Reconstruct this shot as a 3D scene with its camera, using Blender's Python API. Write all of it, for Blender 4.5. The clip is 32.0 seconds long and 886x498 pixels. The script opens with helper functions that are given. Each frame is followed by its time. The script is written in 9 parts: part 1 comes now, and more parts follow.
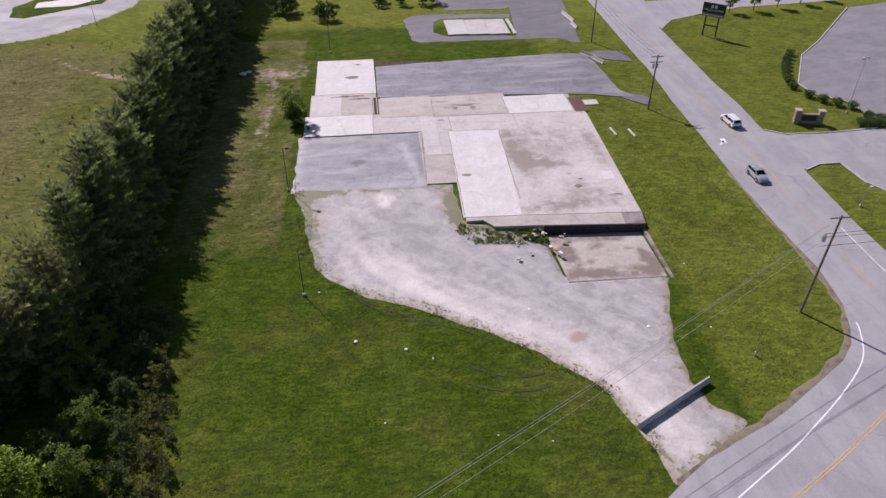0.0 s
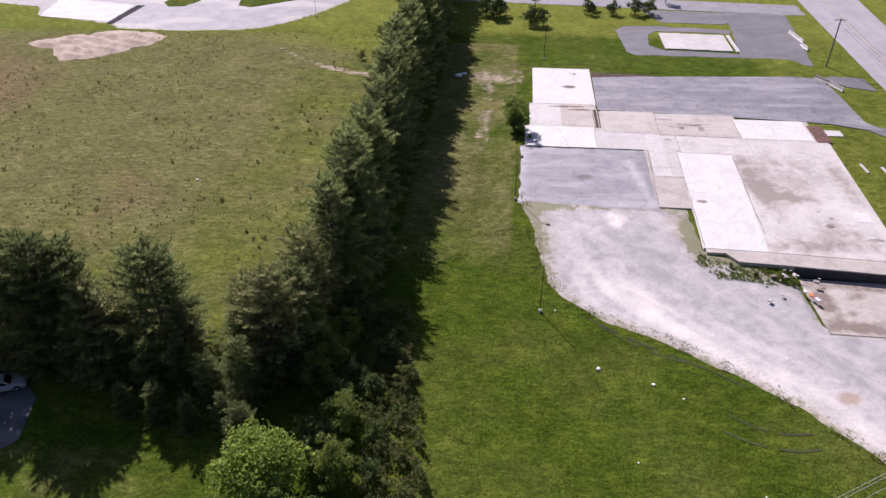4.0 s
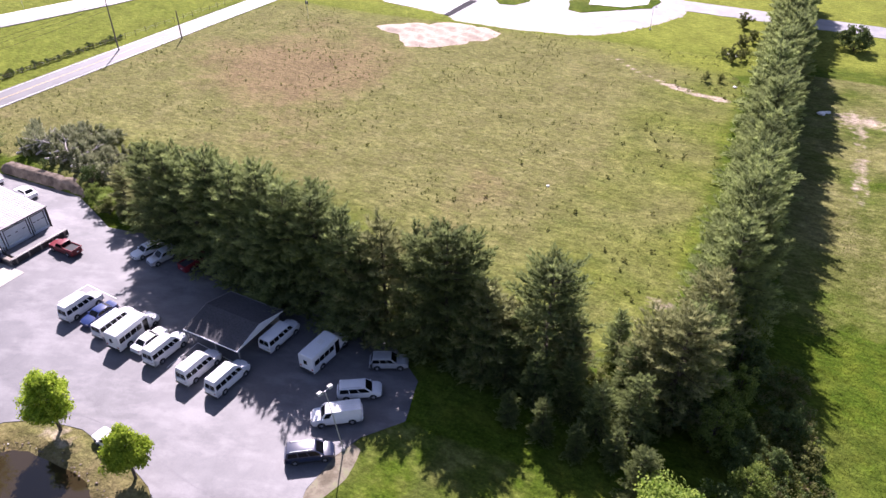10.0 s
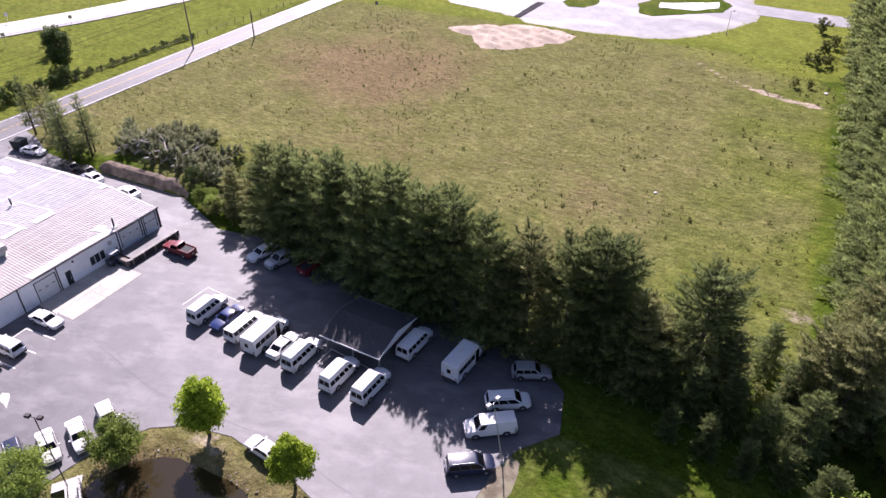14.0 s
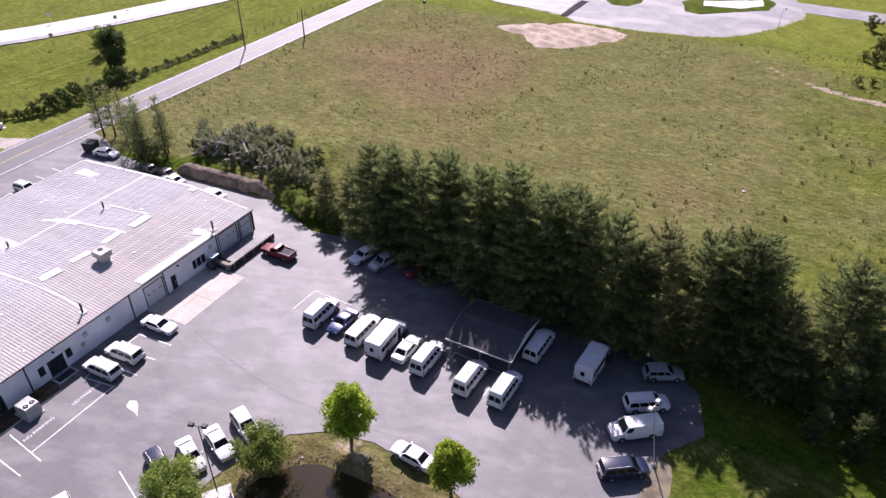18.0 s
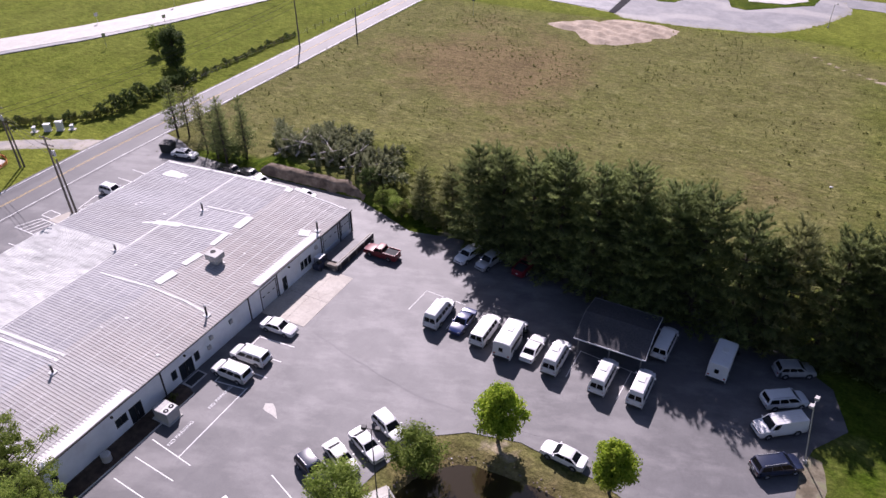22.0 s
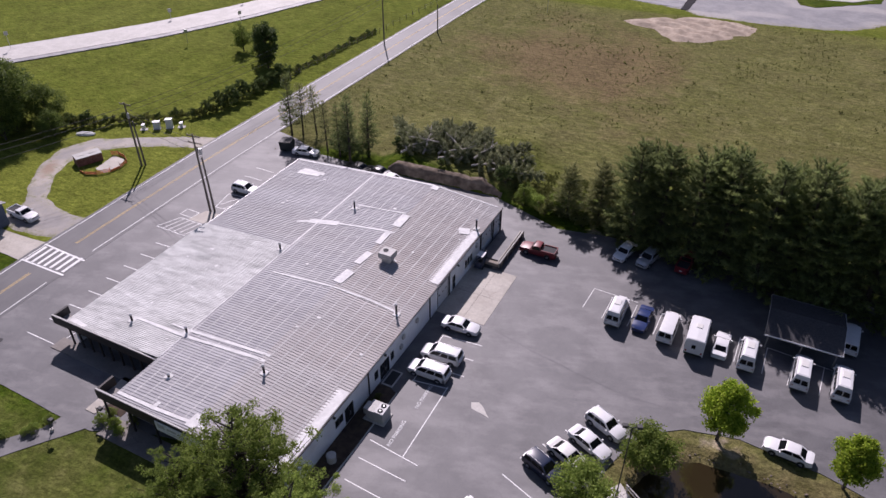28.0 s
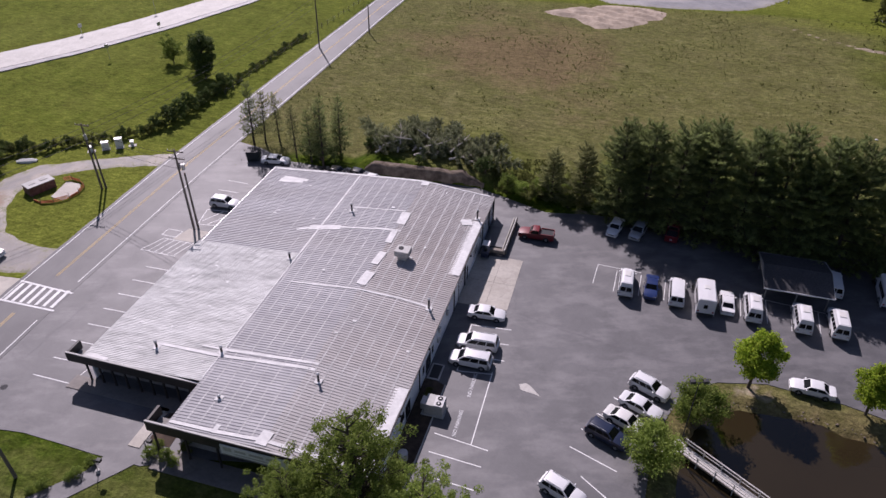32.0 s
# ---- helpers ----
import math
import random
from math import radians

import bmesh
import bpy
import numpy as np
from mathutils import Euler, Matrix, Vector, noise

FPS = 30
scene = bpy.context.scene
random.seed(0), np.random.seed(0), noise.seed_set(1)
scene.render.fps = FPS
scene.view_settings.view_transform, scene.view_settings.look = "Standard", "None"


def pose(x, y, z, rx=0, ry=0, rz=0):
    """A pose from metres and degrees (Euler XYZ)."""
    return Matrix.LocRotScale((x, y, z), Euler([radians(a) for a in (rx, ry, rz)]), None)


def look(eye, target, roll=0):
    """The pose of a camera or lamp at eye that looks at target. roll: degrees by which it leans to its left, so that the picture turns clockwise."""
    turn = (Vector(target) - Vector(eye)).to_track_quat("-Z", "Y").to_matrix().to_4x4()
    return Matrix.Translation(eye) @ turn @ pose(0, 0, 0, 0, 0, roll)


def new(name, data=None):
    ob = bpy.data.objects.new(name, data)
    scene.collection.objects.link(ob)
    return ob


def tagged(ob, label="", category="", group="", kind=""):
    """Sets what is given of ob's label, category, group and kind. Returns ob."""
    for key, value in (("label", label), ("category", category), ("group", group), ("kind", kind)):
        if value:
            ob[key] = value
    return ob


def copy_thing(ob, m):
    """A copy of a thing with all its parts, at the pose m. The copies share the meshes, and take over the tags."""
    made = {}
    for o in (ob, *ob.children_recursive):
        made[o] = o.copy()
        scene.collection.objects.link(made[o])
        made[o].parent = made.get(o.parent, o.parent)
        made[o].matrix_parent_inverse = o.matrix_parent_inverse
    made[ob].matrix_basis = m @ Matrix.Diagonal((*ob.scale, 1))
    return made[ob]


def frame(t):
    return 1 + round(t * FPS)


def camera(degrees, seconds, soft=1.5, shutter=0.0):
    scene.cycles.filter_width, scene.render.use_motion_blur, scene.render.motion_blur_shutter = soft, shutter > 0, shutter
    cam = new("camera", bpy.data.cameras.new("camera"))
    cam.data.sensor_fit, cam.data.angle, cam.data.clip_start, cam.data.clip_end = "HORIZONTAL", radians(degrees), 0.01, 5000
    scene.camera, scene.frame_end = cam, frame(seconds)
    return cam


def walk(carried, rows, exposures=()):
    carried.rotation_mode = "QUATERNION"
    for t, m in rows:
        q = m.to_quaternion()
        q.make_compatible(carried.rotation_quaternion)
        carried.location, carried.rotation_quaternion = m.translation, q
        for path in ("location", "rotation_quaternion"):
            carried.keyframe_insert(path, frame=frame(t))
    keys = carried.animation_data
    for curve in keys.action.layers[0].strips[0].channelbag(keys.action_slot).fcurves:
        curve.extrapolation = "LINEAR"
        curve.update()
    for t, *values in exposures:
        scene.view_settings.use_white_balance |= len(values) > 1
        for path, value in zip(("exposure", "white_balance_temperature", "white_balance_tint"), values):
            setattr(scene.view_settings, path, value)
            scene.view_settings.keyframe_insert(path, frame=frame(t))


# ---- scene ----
cam = camera(64.1, 32.0)
PATH = [
    (0, (0.879, -3.074, 60.253), (1.061, -1.456, 59.091), 0.0),
    (0.5, (-0.992, -2.544, 60.268), (-0.812, -0.926, 59.107), -0.0),
    (1, (-2.887, -2.044, 60.28), (-2.718, -0.424, 59.119), 0.1),
    (1.5, (-4.801, -1.503, 60.3), (-4.654, 0.118, 59.138), -0.0),
    (2, (-6.728, -0.991, 60.311), (-6.695, 0.637, 59.15), -0.2),
    (2.5, (-8.606, -0.516, 60.34), (-8.651, 1.113, 59.18), -0.3),
    (3, (-10.519, -0.108, 60.364), (-10.602, 1.519, 59.204), -0.3),
    (3.5, (-12.506, 0.229, 60.383), (-12.638, 1.854, 59.225), -0.5),
    (5.5, (-20.692, 1.311, 60.403), (-20.966, 2.92, 59.248), -0.4),
    (6, (-22.679, 1.415, 60.426), (-23.012, 3.013, 59.271), -0.4),
    (6.5, (-24.772, 1.44, 60.449), (-25.163, 3.027, 59.296), -0.3),
    (7, (-26.886, 1.537, 60.401), (-27.36, 3.103, 59.249), -0.4),
    (7.5, (-28.961, 1.56, 60.337), (-29.465, 3.117, 59.186), -0.3),
    (8, (-30.953, 1.393, 60.267), (-31.508, 2.933, 59.118), -0.4),
    (8.5, (-32.853, 1.058, 60.206), (-33.471, 2.575, 59.06), -0.5),
    (9, (-34.797, 0.722, 60.152), (-35.457, 2.224, 59.007), -0.5),
    (9.5, (-36.767, 0.365, 60.111), (-37.44, 1.861, 58.967), -0.6),
    (10, (-38.693, -0.02, 60.067), (-39.4, 1.46, 58.924), -0.6),
    (10.5, (-40.62, -0.546, 60.032), (-41.356, 0.921, 58.889), -0.6),
    (11, (-42.5, -1.136, 60.014), (-43.251, 0.324, 58.872), -0.5),
    (11.5, (-44.393, -1.729, 59.997), (-45.142, -0.267, 58.855), -0.5),
    (12, (-46.335, -2.344, 59.987), (-47.08, -0.881, 58.844), -0.5),
    (12.5, (-48.219, -3.013, 59.985), (-48.96, -1.549, 58.843), -0.4),
    (13, (-50.088, -3.748, 59.969), (-50.826, -2.282, 58.826), -0.4),
    (13.5, (-51.972, -4.503, 59.95), (-52.707, -3.035, 58.808), -0.3),
    (14, (-53.878, -5.289, 59.934), (-54.609, -3.82, 58.792), -0.3),
    (14.5, (-55.767, -6.034, 59.903), (-56.495, -4.563, 58.761), -0.4),
    (16.5, (-63.43, -9.16, 59.744), (-64.144, -7.683, 58.6), -0.2),
    (17, (-65.369, -9.959, 59.727), (-66.079, -8.48, 58.583), -0.2),
    (17.5, (-67.153, -10.774, 59.726), (-67.86, -9.294, 58.581), -0.2),
    (18, (-68.932, -11.533, 59.741), (-69.638, -10.053, 58.596), -0.2),
    (18.5, (-70.738, -12.31, 59.787), (-71.442, -10.83, 58.641), -0.3),
    (19, (-72.561, -13.112, 59.824), (-73.262, -11.631, 58.676), -0.3),
    (19.5, (-74.408, -13.925, 59.882), (-75.106, -12.444, 58.733), -0.3),
    (20, (-76.274, -14.724, 59.923), (-76.969, -13.243, 58.773), -0.3),
    (20.5, (-78.104, -15.59, 59.961), (-78.797, -14.107, 58.811), -0.3),
    (21, (-79.944, -16.408, 59.973), (-80.634, -14.925, 58.822), -0.3),
    (21.5, (-81.803, -17.217, 59.992), (-82.49, -15.733, 58.84), -0.3),
    (22, (-83.714, -18.068, 60.005), (-84.398, -16.583, 58.852), -0.3),
    (22.5, (-85.671, -18.888, 59.988), (-86.351, -17.402, 58.835), -0.2),
    (23, (-87.656, -19.691, 59.971), (-88.331, -18.203, 58.817), -0.1),
    (23.5, (-89.693, -20.507, 59.972), (-90.363, -19.018, 58.816), 0.1),
    (24, (-91.667, -21.369, 59.976), (-92.331, -19.878, 58.82), 0.2),
    (24.5, (-93.551, -22.221, 59.996), (-94.212, -20.729, 58.839), 0.2),
    (25, (-95.385, -23.087, 60.032), (-96.043, -21.593, 58.876), 0.3),
    (25.5, (-97.217, -23.853, 60.025), (-97.871, -22.358, 58.868), 0.3),
    (27.5, (-104.554, -27.101, 60.039), (-105.198, -25.606, 58.878), 0.3),
    (28, (-106.401, -27.927, 60.029), (-107.045, -26.43, 58.869), 0.3),
    (28.5, (-108.277, -28.781, 60.024), (-108.918, -27.283, 58.864), 0.3),
    (29, (-110.159, -29.621, 60.006), (-110.797, -28.122, 58.845), 0.3),
    (29.5, (-112.027, -30.429, 59.961), (-112.663, -28.929, 58.801), 0.4),
    (30, (-113.839, -31.232, 59.926), (-114.456, -29.724, 58.766), 0.4),
    (30.5, (-115.637, -32.071, 59.908), (-116.161, -30.528, 58.748), 0.5),
    (31, (-117.516, -32.916, 59.872), (-117.931, -31.34, 58.713), 0.6),
    (31.5, (-119.492, -33.792, 59.844), (-119.853, -32.202, 58.686), 0.7),
    (32, (-121.397, -34.64, 59.833), (-121.747, -33.046, 58.677), 0.7),
]
# the clip's camera brightens over the dark trees and settles again
EXPOSE = [(0, 0.04), (2, 0.09), (3, 0.26), (6, 0.86), (7.5, 1.29), (9, 1.45), (11, 1.32), (13, 1.13), (17, 0.85), (20, 0.65), (24, 0.35), (28, 0.04), (32, -0.04)]
walk(cam, [(t, look(*p)) for t, *p in PATH], [(t, e, 6150, 34 if 6 <= t <= 20 else 30) for t, e in EXPOSE])

# ---- world, sun ----
SUN_EL, SUN_AZ = radians(42), radians(32)          # sun behind the tree rows, to the west of north
world = bpy.data.worlds.new("sky")
scene.world = world
world.use_nodes = True
wn = world.node_tree
sky = wn.nodes.new("ShaderNodeTexSky")
sky.sky_type, sky.sun_disc = "NISHITA", False
sky.sun_elevation, sky.sun_rotation = SUN_EL, -SUN_AZ
sky.air_density, sky.dust_density = 1.1, 0.9
wn.links.new(sky.outputs[0], wn.nodes["Background"].inputs[0])
wn.nodes["Background"].inputs[1].default_value = 0.058
sun_dir = Vector((-math.sin(SUN_AZ) * math.cos(SUN_EL), math.cos(SUN_AZ) * math.cos(SUN_EL), math.sin(SUN_EL)))
sun = new("sun", bpy.data.lights.new("sun", "SUN"))
sun.data.energy, sun.data.angle, sun.data.color = 5.0, radians(0.5), (1.0, 0.948, 0.875)
sun.matrix_world = look(sun_dir * 400, (0, 0, 0))


# ---- materials ----
def mat(name, c1, c2, scale=2.0, rough=0.85, metal=0.0, bump=0.15, bscale=25.0, big=0.15, bigscale=0.12,
        spots=None, spotscale=0.5, spotcut=0.62, rand=0.0, spec=0.4, stretch=(1, 1, 1), coat=0.0, place="Object", angle=0.0):
    """Base colour between c1 and c2 by fine grain, wider stains, optional spots of a third colour, and relief."""
    m = bpy.data.materials.new(name)
    m.use_nodes = True
    t, n = m.node_tree, m.node_tree.nodes
    b = n["Principled BSDF"]
    tc = n.new("ShaderNodeTexCoord")
    mp = n.new("ShaderNodeMapping")
    mp.inputs["Scale"].default_value = stretch
    mp.inputs["Rotation"].default_value = (0, 0, angle)
    t.links.new(n.new("ShaderNodeNewGeometry").outputs["Position"] if place == "world" else tc.outputs[place], mp.inputs[0])

    def noise_node(sc, detail=4.0):
        k = n.new("ShaderNodeTexNoise")
        k.inputs["Scale"].default_value, k.inputs["Detail"].default_value = sc, detail
        t.links.new(mp.outputs[0], k.inputs["Vector"])
        return k.outputs[0]

    def ramp(src, a, z):
        r = n.new("ShaderNodeMapRange")
        r.inputs[1].default_value, r.inputs[2].default_value = a, z
        t.links.new(src, r.inputs[0])
        return r.outputs[0]

    def mix(fac, a, c, kind="MIX"):
        k = n.new("ShaderNodeMix")
        k.data_type, k.blend_type = "RGBA", kind
        for v, s in ((fac, k.inputs[0]), (a, k.inputs[6]), (c, k.inputs[7])):
            if isinstance(v, (int, float)):
                s.default_value = v
            elif isinstance(v, tuple):
                s.default_value = (*v, 1)
            else:
                t.links.new(v, s)
        return k.outputs[2]

    col = mix(ramp(noise_node(scale), 0.3, 0.7), c1, c2)
    if spots:
        col = mix(ramp(noise_node(spotscale, 6), spotcut - 0.06, spotcut + 0.22), col, spots)
    if big:
        k = n.new("ShaderNodeMapRange")
        k.inputs[1].default_value, k.inputs[2].default_value = 0.3, 0.7
        k.inputs[3].default_value, k.inputs[4].default_value = 1 - big, 1 + big
        t.links.new(noise_node(bigscale, 5), k.inputs[0])
        h = n.new("ShaderNodeHueSaturation")
        t.links.new(k.outputs[0], h.inputs["Value"])
        t.links.new(col, h.inputs["Color"])
        col = h.outputs[0]
    if rand:
        oi = n.new("ShaderNodeObjectInfo")
        k = n.new("ShaderNodeMapRange")
        k.inputs[3].default_value, k.inputs[4].default_value = 1 - rand, 1 + rand
        t.links.new(oi.outputs["Random"], k.inputs[0])
        h = n.new("ShaderNodeHueSaturation")
        t.links.new(k.outputs[0], h.inputs["Value"])
        t.links.new(col, h.inputs["Color"])
        col = h.outputs[0]
    t.links.new(col, b.inputs["Base Color"])
    b.inputs["Roughness"].default_value, b.inputs["Metallic"].default_value = rough, metal
    b.inputs["Specular IOR Level"].default_value = spec
    b.inputs["Coat Weight"].default_value = coat
    if bump:
        bp = n.new("ShaderNodeBump")
        bp.inputs["Strength"].default_value, bp.inputs["Distance"].default_value = bump, 0.05
        t.links.new(noise_node(bscale, 5), bp.inputs["Height"])
        t.links.new(bp.outputs[0], b.inputs["Normal"])
    return m


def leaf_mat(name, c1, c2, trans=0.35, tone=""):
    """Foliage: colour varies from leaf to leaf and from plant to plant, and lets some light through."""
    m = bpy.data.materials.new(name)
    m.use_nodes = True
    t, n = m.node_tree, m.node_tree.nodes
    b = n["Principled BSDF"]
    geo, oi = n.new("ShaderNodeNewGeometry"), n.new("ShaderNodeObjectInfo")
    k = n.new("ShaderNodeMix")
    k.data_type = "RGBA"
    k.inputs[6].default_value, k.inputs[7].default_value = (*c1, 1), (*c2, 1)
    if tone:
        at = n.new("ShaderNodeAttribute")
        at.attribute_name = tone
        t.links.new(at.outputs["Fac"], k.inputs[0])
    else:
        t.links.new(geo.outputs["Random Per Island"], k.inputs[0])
    r = n.new("ShaderNodeMapRange")
    r.inputs[3].default_value, r.inputs[4].default_value = 0.8, 1.2
    t.links.new(oi.outputs["Random"], r.inputs[0])
    h = n.new("ShaderNodeHueSaturation")
    t.links.new(r.outputs[0], h.inputs["Value"])
    t.links.new(k.outputs[2], h.inputs["Color"])
    t.links.new(h.outputs[0], b.inputs["Base Color"])
    b.inputs["Roughness"].default_value, b.inputs["Specular IOR Level"].default_value = 0.65, 0.16
    tr = n.new("ShaderNodeBsdfTranslucent")
    t.links.new(h.outputs[0], tr.inputs[0])
    ms = n.new("ShaderNodeMixShader")
    ms.inputs[0].default_value = trans
    t.links.new(b.outputs[0], ms.inputs[1])
    t.links.new(tr.outputs[0], ms.inputs[2])
    t.links.new(ms.outputs[0], n["Material Output"].inputs[0])
    return m


def plain(name, c, rough=0.5, metal=0.0, spec=0.5, coat=0.0):
    return mat(name, c, tuple(v * 0.9 for v in c), 6.0, rough, metal, 0.0, big=0.06, bigscale=0.6, spec=spec, coat=coat)


def ground_mat():
    """Turf whose zones (mown lawn, dry field, bare earth) come from the sheet's own attributes."""
    m = bpy.data.materials.new("turf")
    m.use_nodes = True
    t, n = m.node_tree, m.node_tree.nodes
    b = n["Principled BSDF"]
    tc = n.new("ShaderNodeTexCoord")

    def nz(sc, detail=5.0, rough=0.55, stretch=None):
        k = n.new("ShaderNodeTexNoise")
        k.inputs["Scale"].default_value, k.inputs["Detail"].default_value, k.inputs["Roughness"].default_value = sc, detail, rough
        if stretch:
            mp = n.new("ShaderNodeMapping")
            mp.inputs["Scale"].default_value = stretch
            mp.inputs["Rotation"].default_value = (0, 0, 0.5)
            t.links.new(tc.outputs["Object"], mp.inputs[0])
            t.links.new(mp.outputs[0], k.inputs["Vector"])
        else:
            t.links.new(tc.outputs["Object"], k.inputs["Vector"])
        return k.outputs[0]

    def ramp(src, a, z, lo=0.0, hi=1.0):
        r = n.new("ShaderNodeMapRange")
        r.inputs[1].default_value, r.inputs[2].default_value = a, z
        r.inputs[3].default_value, r.inputs[4].default_value = lo, hi
        t.links.new(src, r.inputs[0])
        return r.outputs[0]

    def mix(fac, a, c):
        k = n.new("ShaderNodeMix")
        k.data_type = "RGBA"
        t.links.new(fac, k.inputs[0])
        for v, s in ((a, k.inputs[6]), (c, k.inputs[7])):
            if isinstance(v, tuple):
                s.default_value = (*v, 1)
            else:
                t.links.new(v, s)
        return k.outputs[2]

    def attr(name):
        a = n.new("ShaderNodeAttribute")
        a.attribute_name = name
        return a.outputs["Fac"]

    def add(a, c, k=1.0):
        s = n.new("ShaderNodeMath")
        s.operation = "MULTIPLY_ADD"
        t.links.new(c, s.inputs[0])
        s.inputs[1].default_value = k
        t.links.new(a, s.inputs[2])
        return s.outputs[0]

    mid, fine, wide = nz(0.35, 6), nz(3.0, 4), nz(0.06, 5)
    lawn = mix(ramp(fine, 0.3, 0.7), (0.030, 0.060, 0.003), (0.068, 0.106, 0.006))
    lawn = mix(ramp(mid, 0.45, 0.75), lawn, (0.093, 0.123, 0.009))
    lawn = mix(ramp(wide, 0.45, 0.7, 0, 0.36), lawn, (0.140, 0.134, 0.036))
    dry = mix(ramp(fine, 0.3, 0.7), (0.127, 0.125, 0.038), (0.193, 0.187, 0.068))
    dry = mix(ramp(nz(0.2, 6, 0.6, (1, 3.0, 1)), 0.45, 0.62), dry, (0.126, 0.130, 0.037))
    dry = mix(ramp(mid, 0.5, 0.72), dry, (0.193, 0.187, 0.074))
    dry = mix(ramp(nz(0.8, 9, 0.75), 0.46, 0.62, 0, 0.75), dry, (0.098, 0.102, 0.030))
    dry = mix(ramp(nz(0.11, 8, 0.7), 0.48, 0.66, 0, 0.5), dry, (0.165, 0.148, 0.062))
    rusty = mix(ramp(fine, 0.3, 0.7), (0.15, 0.105, 0.052), (0.21, 0.155, 0.082))
    wob = add(attr("rust"), mid, 0.7)
    dry = mix(ramp(wob, 0.6, 1.1, 0, 0.85), dry, rusty)
    col = mix(ramp(add(attr("field"), mid, 0.5), 0.5, 0.95), lawn, dry)
    lush = mix(ramp(fine, 0.3, 0.7), (0.115, 0.146, 0.015), (0.19, 0.208, 0.032))
    col = mix(ramp(add(attr("lush"), mid, 0.5), 0.45, 0.95), col, lush)
    earth = mix(ramp(nz(1.2, 6), 0.35, 0.65), (0.30, 0.235, 0.17), (0.44, 0.37, 0.29))
    col = mix(ramp(add(attr("dirt"), nz(0.55, 6), 0.9), 0.78, 1.05), col, earth)
    def speck(c, src, a, z, lo, hi):
        k = n.new("ShaderNodeHueSaturation")
        t.links.new(ramp(src, a, z, lo, hi), k.inputs["Value"])
        t.links.new(c, k.inputs["Color"])
        return k.outputs[0]

    col = speck(col, nz(2.1, 6, 0.75), 0.36, 0.64, 0.72, 1.26)
    col = speck(col, nz(0.55, 7, 0.7, (1.0, 2.2, 1.0)), 0.36, 0.64, 0.68, 1.27)
    col = speck(col, nz(0.13, 7, 0.7), 0.36, 0.64, 0.84, 1.14)
    dim = n.new("ShaderNodeHueSaturation")
    dim.inputs["Value"].default_value, dim.inputs["Saturation"].default_value = 0.95, 0.965
    t.links.new(col, dim.inputs["Color"])
    t.links.new(dim.outputs[0], b.inputs["Base Color"])
    b.inputs["Roughness"].default_value, b.inputs["Specular IOR Level"].default_value = 0.95, 0.03
    bp = n.new("ShaderNodeBump")
    bp.inputs["Strength"].default_value, bp.inputs["Distance"].default_value = 0.75, 0.4
    t.links.new(add(nz(1.1, 6, 0.65), fine, 0.35), bp.inputs["Height"])
    t.links.new(bp.outputs[0], b.inputs["Normal"])
    return m


